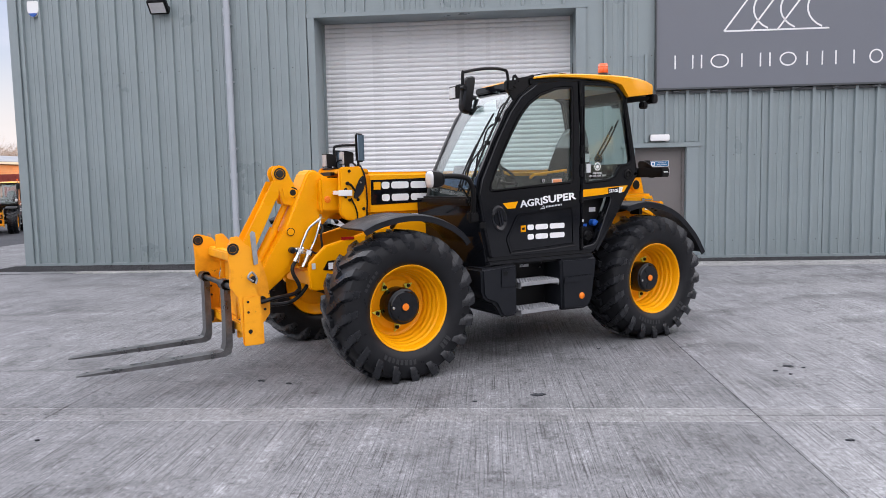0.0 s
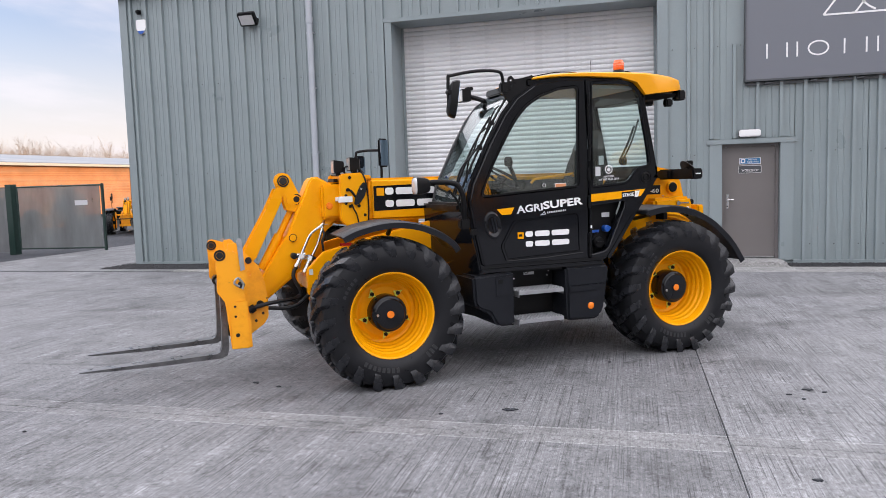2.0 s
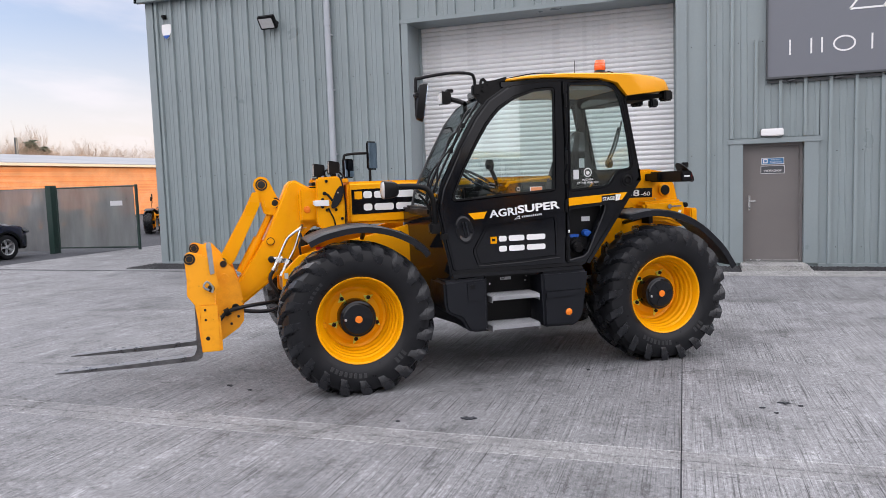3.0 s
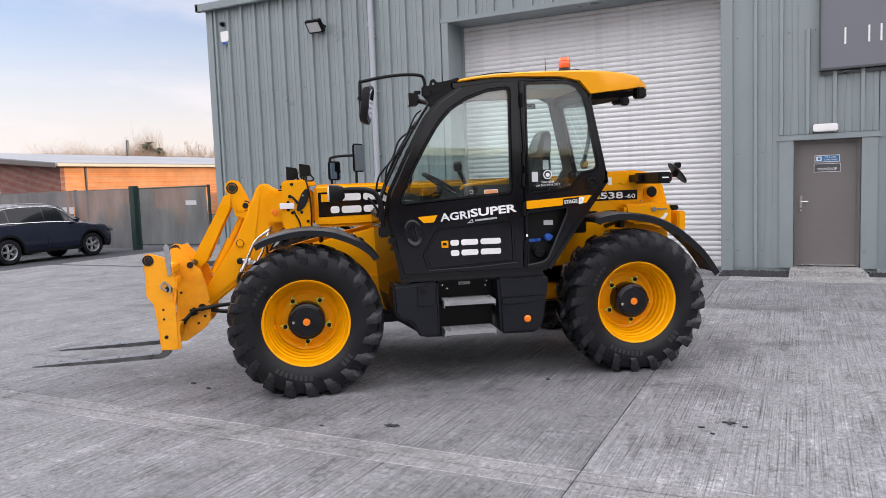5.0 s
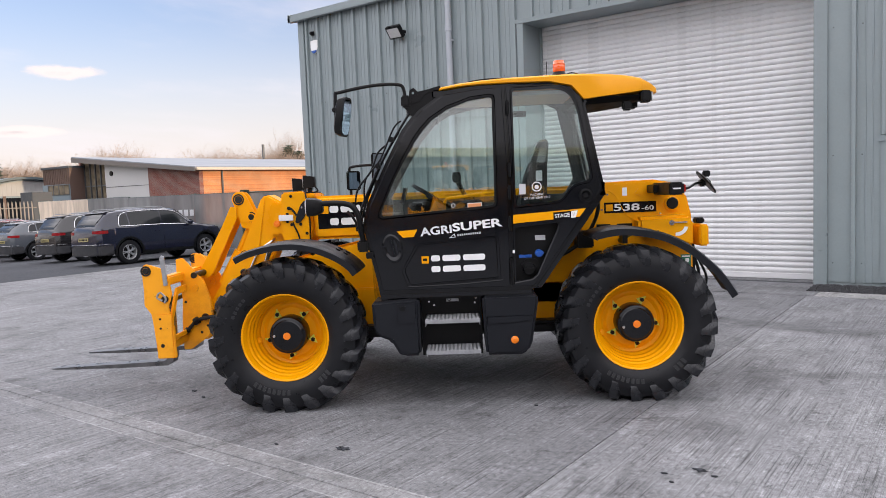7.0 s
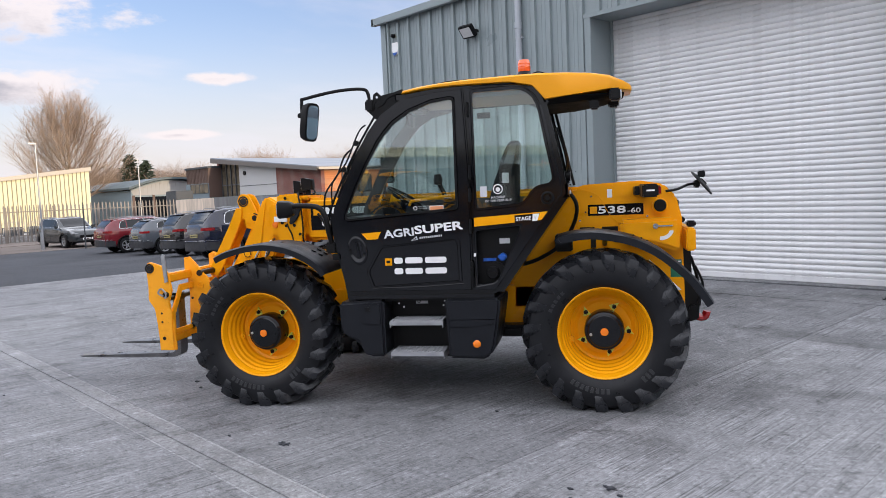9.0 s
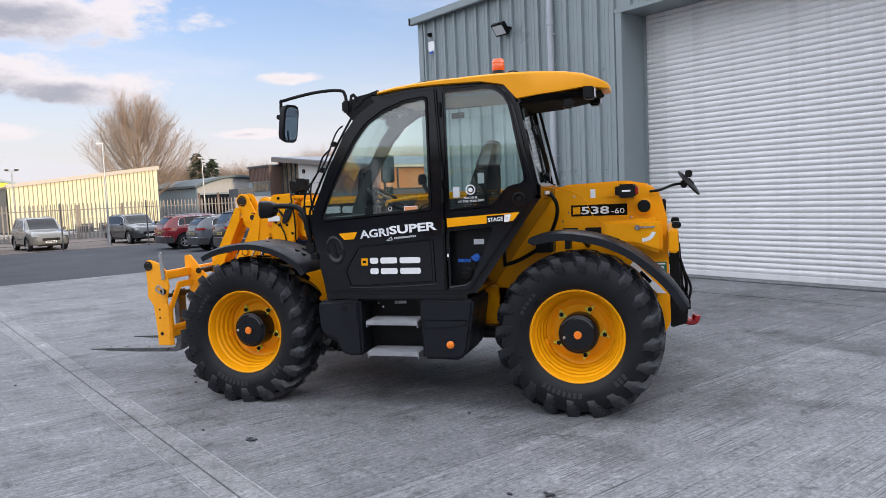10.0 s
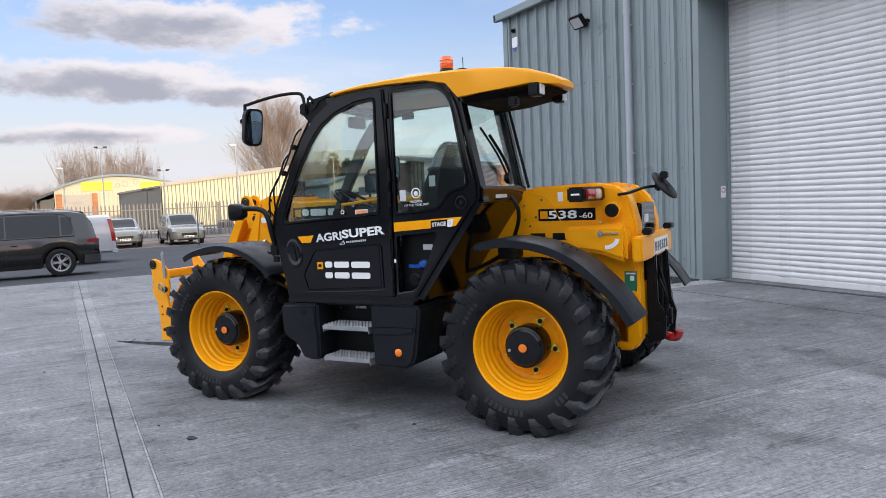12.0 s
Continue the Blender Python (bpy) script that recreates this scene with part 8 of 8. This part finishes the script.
    part("rear_wiper", tube([(r + 0.075, 0.0, 1.145), (r + 0.10, 0.16, 1.19), (r + 0.11, 0.30, 1.20)], 0.010, 5), SATIN, c)
    for s in (1, -1):
        glazing("rear_quarter_window", r + 0.66, r + 0.93, 0.10, 0.80, s)
        glazing("rear_door_window", r + 0.97, -0.185, 0.07, 0.88, s)
        glazing("front_door_window", -0.15, 0.74, 0.07, 0.86, s)
        part("belt_trim", tube([(x, s * (side(x, 0.035)[0] + 0.010), side(x, 0.035)[1]) for x in (r + 0.62, r + 0.9, -0.6, -0.1, 0.4, 0.80)], 0.013, 5), trim, c)
        part("roof_rail", tube([(r + 0.60, s * 0.64 * hw, H - 0.03), (r + 0.7, s * 0.64 * hw, H + 0.02), (0.0, s * 0.64 * hw, H + 0.02), (0.12, s * 0.64 * hw, H - 0.03)], 0.011, 6), GALV, c)
        part("window_trim", tube([(x, s * (side(x, t)[0] + 0.010), side(x, t)[1]) for x, t in ((r + 0.62, 0.06), (r + 0.66, 0.50), (r + 0.80, 0.86), (r + 1.2, 0.94), (-0.3, 0.95), (0.30, 0.92), (0.60, 0.70), (0.80, 0.10))], 0.013, 5, 3), trim, c)
        part("door_mirror", box(f - 1.50, f - 1.36, s * (hw + 0.08) - 0.09, s * (hw + 0.08) + 0.09, 1.03, 1.17, 0.04, 3), paint, c)
        part("sill_trim", box(-ax + ar + 0.03, ax - ar - 0.03, s * (hw - 0.03) - 0.02, s * (hw - 0.03) + 0.036, 0.255, 0.37, 0.01), SATIN, c)
        for cx in (ax, -ax):
            part("arch_trim", prism(arc(cx, az, ar + 0.05, ar + 0.05, 188, -8, 16) + arc(cx, az, ar - 0.005, ar - 0.005, -8, 188, 16), s * (hw - 0.05), s * (hw + 0.008), "Y"), SATIN, c)
            part("arch_liner", prism(arc(cx, az, ar + 0.02, ar + 0.02, 180, 0, 14), s * (hw - 0.32), s * (hw - 0.30), "Y"), SATIN, c)
            wh = empty("wheel", Matrix.Translation((cx, s * (hw - 0.13), az)) @ (Matrix() if s > 0 else pose(0, 0, 0, 0, 0, 180)) @ Matrix.Diagonal((big, 1, big, 1)))
            wh.parent = c
            for nm2, me in (("tyre", CAR_TYRE), ("rim", CAR_RIM), ("brake_disc", CAR_BRAKE)):
                o = new(nm2, me)
                o.parent = wh
        for k, x in enumerate((-0.34, 0.62)):
            part("door_handle", box(x - 0.10, x + 0.06, s * hw - 0.02, s * hw + 0.018, 0.90, 0.925, 0.006), paint, c)
        part("tail_lamp", prism([(r - 0.006, s * 0.56 * hw), (r - 0.004, s * 0.76 * hw), (r + 0.06, s * 0.865 * hw), (r + 0.13, s * 0.925 * hw), (r + 0.29, s * 0.958 * hw), (r + 0.24, s * 0.88 * hw), (r + 0.10, s * 0.70 * hw), (r + 0.06, s * 0.56 * hw)], 0.915, 1.005, "Z", 0.008), TAILRED, c)
        part("front_lamp", prism([(f - 0.42, 0.86), (f - 0.20, 0.86), (f - 0.035, 0.74), (f - 0.10, 0.70)], s * 0.46 * hw, s * 0.90 * hw, "Y", 0.02), LAMPGLASS, c)
        part("door_seam", tube([(-0.16, s * hw * 0.958, 1.02), (-0.16, s * hw * 1.001, 0.70), (-0.16, s * hw * 1.001, 0.36)], 0.006, 4), SATIN, c)
    part("grille", box(f - 0.10, f + 0.004, -0.42, 0.42, 0.50, 0.68, 0.02), SATIN, c)
    part("front_bumper", box(f - 0.22, f + 0.015, -0.66 * hw, 0.66 * hw, 0.26, 0.40, 0.04), SATIN, c)
    part("rear_bumper", prism([(r + 0.42, -0.995 * hw), (r + 0.14, -0.95 * hw), (r + 0.02, -0.86 * hw), (r - 0.03, -0.68 * hw), (r - 0.04, 0), (r - 0.03, 0.68 * hw), (r + 0.02, 0.86 * hw), (r + 0.14, 0.95 * hw), (r + 0.42, 0.995 * hw)], 0.30, 0.60, "Z", 0.03), BUMPER, c)
    part("bumper_trim", tube([(r + 0.30, -0.985 * hw, 0.615), (r + 0.10, -0.935 * hw, 0.615), (r - 0.02, -0.72 * hw, 0.615), (r - 0.03, 0, 0.615), (r - 0.02, 0.72 * hw, 0.615), (r + 0.10, 0.935 * hw, 0.615), (r + 0.30, 0.985 * hw, 0.615)], 0.010, 5), trim, c)
    part("front_plate", box(f + 0.005, f + 0.014, -0.26, 0.26, 0.42, 0.52), WHITE, c)
    part("rear_plate", box(r - 0.02, r + 0.03, -0.26, 0.26, 0.72, 0.82), PLATE_YELLOW, c)
    for k in range(6):
        part("plate_bar", box(f + 0.0145, f + 0.017, -0.22 + 0.075 * k, -0.17 + 0.075 * k, 0.44, 0.50), BLACK, c)
        part("plate_bar", box(r - 0.0235, r - 0.0205, -0.22 + 0.075 * k, -0.17 + 0.075 * k, 0.745, 0.795), BLACK, c)
    return c


BUMPER = plain("bumper_plastic", (0.030, 0.031, 0.036), 0.42, var=0.2, scale=6, relief=0.03, spec=0.4)
TAILRED = plain("tail_lamp_red", (0.30, 0.010, 0.014), 0.15, var=0.2, scale=20, relief=0)
LAMPGLASS = plain("car_lamp_glass", (0.22, 0.23, 0.24), 0.12, 0.2, var=0.2, scale=25, relief=0.05)
PLATE_YELLOW = plain("plate_yellow", (0.42, 0.36, 0.16), 0.5, relief=0)


def parked(x, y, turn):
    """A place on the sloping car park."""
    g = math.atan2(fall(x + 0.8, y) - fall(x - 0.8, y), 1.6)
    return Matrix.Translation((x, y, fall(x, y))) @ Matrix.Rotation(-g, 4, "Y") @ Matrix.Rotation(radians(turn), 4, "Z")


suv(parked(-17.45, 14.45, 90), car_paint("navy_paint", (0.006, 0.008, 0.024)), "dark navy estate car parked on tarmac with bright rails", 4.3, 1.82, 1.60)
suv(parked(-22.2, 15.6, 90), car_paint("charcoal_paint", (0.018, 0.017, 0.018)), "charcoal grey car parked in the row", 4.4, 1.82, 1.62)
suv(parked(-26.9, 16.1, 90), car_paint("grey_paint", (0.085, 0.095, 0.11)), "mid grey car parked in the row", 4.3, 1.80, 1.52)
suv(parked(-30.3, 15.8, 90), car_paint("red_paint", (0.16, 0.012, 0.018)), "dark red car parked in the row", 4.4, 1.82, 1.57)
suv(parked(-18.5, 2.68, -90), car_paint("black_paint", (0.006, 0.006, 0.007)), "large glossy black car parked on the tarmac", 4.9, 1.98, 1.86, big=1.13, trim=BLACK)
suv(parked(-39.2, 14.85, 8), car_paint("slate_paint", (0.030, 0.035, 0.038)), "dark slate car with its bonnet towards the yard", 4.4, 1.80, 1.62)
suv(parked(-38.9, 10.0, 4), car_paint("silver_paint", (0.135, 0.135, 0.125)), "silver car with its bonnet towards the yard", 4.6, 1.88, 1.70)
suv(parked(-39.2, 6.9, 2), car_paint("pale_blue_paint", (0.13, 0.135, 0.135)), "pale grey car with its bonnet towards the yard", 4.4, 1.82, 1.60)
van = empty("van", parked(-27.2, 3.55, -90), "white panel van seen from its rear corner", "van", "parked cars")
VANWHITE = car_paint("white_paint", (0.40, 0.405, 0.43))
VSEC = ((0.0, 0.40, 0.0), (0.80, 0.40, 0.0), (0.90, 0.48, 0.0), (0.925, 0.70, 0.0), (0.93, 1.05, 0.02), (0.90, 1.30, 0.05), (0.86, 1.62, 0.09), (0.80, 1.80, 0.13), (0.68, 1.88, 0.17), (0.0, 1.91, 0.19))
VRING = [(y, z, d) for y, z, d in VSEC] + [(-y, z, d) for y, z, d in VSEC[-2:0:-1]]
part("body", loft([[(x + k * d, y * w, 0.40 + (z - 0.40) * h) for y, z, d in VRING] for x, k, w, h in ((-2.44, 1, 0.94, 0.98), (-2.40, 1, 0.985, 0.995), (-2.28, 1, 1.0, 1.0), (-1.2, 0, 1.0, 1.0), (0.5, 0, 1.0, 1.0), (1.0, 0, 1.0, 0.97), (1.55, 0, 0.99, 0.56), (2.1, 0, 0.95, 0.44), (2.36, 0, 0.85, 0.30))]), VANWHITE, van)
part("rear_window", prism([(-0.66, 1.18), (0.66, 1.18), (0.60, 1.66), (-0.60, 1.66)], -2.405, -2.33, "X", 0.01), CARGLASS, van)
part("door_split", box(-2.446, -2.42, -0.012, 0.012, 0.50, 1.18), SATIN, van)
for s in (1, -1):
    part("tail_lamp", loft([[(x0, s * y0, z), (x0 + 0.02, s * (y0 + 0.09), z), (x0 + 0.16, s * (y0 + 0.10), z), (x0 + 0.10, s * (y0 - 0.02), z)] for x0, y0, z in ((-2.455, 0.83, 0.86), (-2.445, 0.83, 1.05), (-2.41, 0.81, 1.30), (-2.365, 0.77, 1.60), (-2.33, 0.745, 1.72))]), TAILRED, van)
    part("rub_strip", box(-1.0, 1.0, s * 0.928 - 0.01, s * 0.928 + 0.014, 0.66, 0.76, 0.006), BUMPER, van)
    for x in (1.4, -1.4):
        part("wheel_arch", prism(ring_arc(x, 0.345, 0.43, 180, 0, 14), s * 0.70, s * 0.934, "Y"), SATIN, van)
    for x in (1.4, -1.4):
        wh = empty("wheel", Matrix.Translation((x, s * 0.80, 0.345)) @ (Matrix() if s > 0 else pose(0, 0, 0, 0, 0, 180)))
        wh.parent = van
        for nm2, me in (("tyre", CAR_TYRE), ("rim", CAR_RIM), ("brake_disc", CAR_BRAKE)):
            o = new(nm2, me)
            o.parent = wh
part("rear_bumper", box(-2.50, -2.26, -0.91, 0.91, 0.36, 0.58, 0.05, 3), VANWHITE, van)
part("rear_plate", box(-2.512, -2.501, -0.26, 0.26, 0.60, 0.70), PLATE_YELLOW, van)

# ---- other yellow machines behind the gate ----
for x, y, a in ((-19.4, 26.2, -62), (-23.4, 26.0, -50), (-27.4, 26.4, -70)):
    cp = copy_thing(machine, pose(x, y, -0.012, 0, 0, a) @ Matrix.Diagonal((0.76, 0.76, 0.76, 1)))
    tagged(cp, "smaller yellow loading machine parked behind the netting gate", "telehandler", "machines behind the gate")
for x, y, a in ((11.5, -9.5, 150), (17.0, -5.5, 120), (9.0, -15.5, 20), (16.5, -13.0, 165)):
    cp = copy_thing(machine, pose(x, y, 0, 0, 0, a))
    tagged(cp, "yellow telescopic handler standing across the yard, mirrored in glass", "telehandler", "machines across the yard")
red_box = empty("container", Matrix.Translation((-30.5, 46, 0)), "weathered red steel container beyond the gate", "container")
part("container_body", box(-3, 3, -1.2, 1.2, 0, 2.6, 0.02), RED_STEEL := plain("red_steel", (0.22, 0.03, 0.02), 0.7, relief=0.1), red_box)
part("container_ribbing", join(*[box(-2.9 + 0.3 * k, -2.78 + 0.3 * k, -1.23, -1.201, 0.1, 2.5) for k in range(20)]), RED_STEEL, red_box)


# ---- trees ----
def branch(bm, p, d, length, r, level, rnd, out):
    n = 4 if level < 2 else 3 if level < 4 else 2
    pts = [p]
    for k in range(n):
        d = (d + Vector((rnd.uniform(-1, 1), rnd.uniform(-1, 1), rnd.uniform(-0.3, 0.7))) * (0.10 if level < 2 else 0.16)).normalized()
        pts.append(pts[-1] + d * length / n)
    tube(pts, r, 6 if level == 0 else 4 if level == 1 else 3, bm=bm, r_end=r * (0.55 if level < 3 else 0.3))
    if level >= out:
        return
    for k in range((9, 8, 6, 4)[level]):
        f = rnd.uniform(0.25 if level else 0.30, 1.0)
        i = min(int(f * n), n - 1)
        q = pts[i].lerp(pts[i + 1], f * n - i)
        side = Vector((rnd.uniform(-1, 1), rnd.uniform(-1, 1), rnd.uniform(-0.1, 0.5))).normalized()
        nd = (d * (0.85 if level else 0.95) + side * rnd.uniform(0.45, 0.85)).normalized()
        branch(bm, q, nd, length * rnd.uniform(0.42, 0.66) * (1.15 if level == 0 else 1), r * 0.46, level + 1, rnd, out)


TREES = []
for seed in range(4):
    rnd = random.Random(40 + seed)
    tr = bmesh.new()
    tube([(0, 0, -0.2), (0.02, 0.03, 1.0), (0.05, 0.0, 2.2)], 0.16, 8, bm=tr, r_end=0.12)
    cr = bmesh.new()
    for k in range(8):
        a = 2 * math.pi * k / 8 + rnd.uniform(-0.4, 0.4)
        branch(cr, Vector((0.05, 0, 1.0 + 0.2 * k)), Vector((math.cos(a) * 0.5, math.sin(a) * 0.5, 1)).normalized(), rnd.uniform(5.0, 6.4), 0.07, 1, rnd, 4)
    tall = max(v.co.z for v in cr.verts)
    TREES.append((mesh_of("trunk", tr, BARK), mesh_of("crown", cr, BARK, False), tall))


def bare_tree(x, y, h, wide, k, label="bare winter tree with a fine twiggy crown", group="bare trees"):
    t = empty("tree", pose(x, y, 0, 0, 0, (k * 77) % 360) @ Matrix.Diagonal((wide, wide, h / TREES[k % 4][2], 1)), label, "tree", group)
    for nm2, me in zip(("trunk", "crown"), TREES[k % 4][:2]):
        o = new(nm2, me)
        o.parent = t
    return t


rnd = random.Random(77)
cr = bmesh.new()
tube([(0, 0, 0), (0.05, 0.02, 2.2), (0, 0.05, 5.0), (0.05, 0, 8.0)], 0.16, 6, 3, bm=cr, r_end=0.03)
for k in range(64):
    f = (k + 0.5) / 64
    a = 2.4 * k + rnd.uniform(-0.3, 0.3)
    lean = 0.22 + 0.80 * (1 - f)
    start = Vector((0.05 * math.cos(a), 0.05 * math.sin(a), 1.1 + 4.9 * f))
    d0 = Vector((math.cos(a) * lean * 1.25, math.sin(a) * lean * 1.25, 1)).normalized()
    d1 = Vector((math.cos(a) * lean * 0.75, math.sin(a) * lean * 0.75, 1)).normalized()
    reach = (5.9 - 2.4 * f) * rnd.uniform(0.88, 1.08)
    mid = start + d0 * reach * 0.45
    end = mid + d1 * reach * 0.45
    tube([start, mid, end], 0.030, 4, 3, bm=cr, r_end=0.010)
    for i in range(34):
        q = 0.20 + 0.79 * i / 34
        p, d = (start.lerp(mid, q / 0.5), d0) if q < 0.5 else (mid.lerp(end, (q - 0.5) / 0.5), d1)
        e = a + i * 2.4
        nd = (d + Vector((math.cos(e) * 0.55, math.sin(e) * 0.55, 0.10))).normalized()
        branch(cr, p, nd, rnd.uniform(0.8, 1.5) * (1.2 - 0.4 * q), 0.0115, 3, rnd, 4)
tall = max(v.co.z for v in cr.verts)
TREES.append((TREES[0][0], mesh_of("crown", cr, BARK, False), tall))
big_tree = empty("tree", pose(-70, 24.0, 0, 0, 0, 30) @ Matrix.Diagonal((1.52, 1.52, 13.6 / tall, 1)), "broad bare tree with a dense rounded crown", "tree", "bare trees")
for nm2, me in zip(("trunk", "crown"), TREES[4][:2]):
    o = new(nm2, me)
    o.parent = big_tree
rnd = random.Random(9)
k = 0
for x0, y0, x1, y1, n, h0, h1 in ((-118, -14, -126, 5, 22, 4.6, 6.6), (-88, 3.8, -94, 14, 11, 7.4, 9.0), (-80, 27, -84, 62, 34, 6.4, 8.6), (-84, 62, -92, 92, 26, 8.0, 10.0), (-92, 92, -70, 116, 12, 8.5, 11), (-122, 70, -150, 96, 8, 12, 15), (-60, 112, -30, 118, 8, 5, 7)):
    for i in range(n):
        f = (i + rnd.uniform(0.1, 0.9)) / n
        slim, tall_by = (0.42, 1.22) if x0 == -88 else (1.05, 0.92 if x0 == -80 else 1.02)
        bare_tree(x0 + (x1 - x0) * f + rnd.uniform(-2, 2), y0 + (y1 - y0) * f, tall_by * rnd.uniform(h0, h1), slim * rnd.uniform(0.8, 1.1), k)
        k += 1
for x, y in ((-98, 92), (-99.5, 90.5), (-100.5, 93)):
    bare_tree(x, y, 14.0, 0.5, k, "tall slender bare tree above the roofs")
    k += 1


def conifer_bm(seed):
    rnd = random.Random(seed)
    bm = bmesh.new()
    for i in range(420):
        f = rnd.random()
        z = 0.6 + 6.2 * f
        a = rnd.uniform(0, 6.28)
        R = (1.9 * (1 - f) ** 0.8 + 0.15) * rnd.uniform(0.35, 1.05)
        c = Vector((R * math.cos(a), R * math.sin(a), z))
        d = Vector((math.cos(a), math.sin(a), rnd.uniform(-0.4, 0.3))) * rnd.uniform(0.3, 0.6)
        s = Vector((-math.sin(a), math.cos(a), rnd.uniform(-0.3, 0.3))) * rnd.uniform(0.12, 0.25)
        vs = [bm.verts.new(q) for q in (c - d, c + s, c + d, c - s, c + Vector((0, 0, 0.14)))]
        for q in ((0, 1, 4), (1, 2, 4), (2, 3, 4), (3, 0, 4), (0, 3, 2, 1)):
            bm.faces.new([vs[j] for j in q])
    return bm


CONIFER = mesh_of("crown", conifer_bm(3), NEEDLES, False)
CTRUNK = mesh_of("trunk", tube([(0, 0, -0.1), (0, 0, 6.6)], 0.14, 8, r_end=0.03), BARK)
for i, (x, y, s) in enumerate(((-78, 32.5, 1.05), (-77, 33.8, 0.95), (-95, 88.5, 1.5), (-93.5, 89.5, 1.35), (-96.5, 88.0, 1.3), (-62, -2.0, 0.7))):
    t = empty("conifer", pose(x, y, 0, 0, 0, i * 50) @ Matrix.Diagonal((s, s, s, 1)), "dark green conifer among the bare trees", "tree", "conifers")
    for nm2, me in (("trunk", CTRUNK), ("crown", CONIFER)):
        o = new(nm2, me)
        o.parent = t
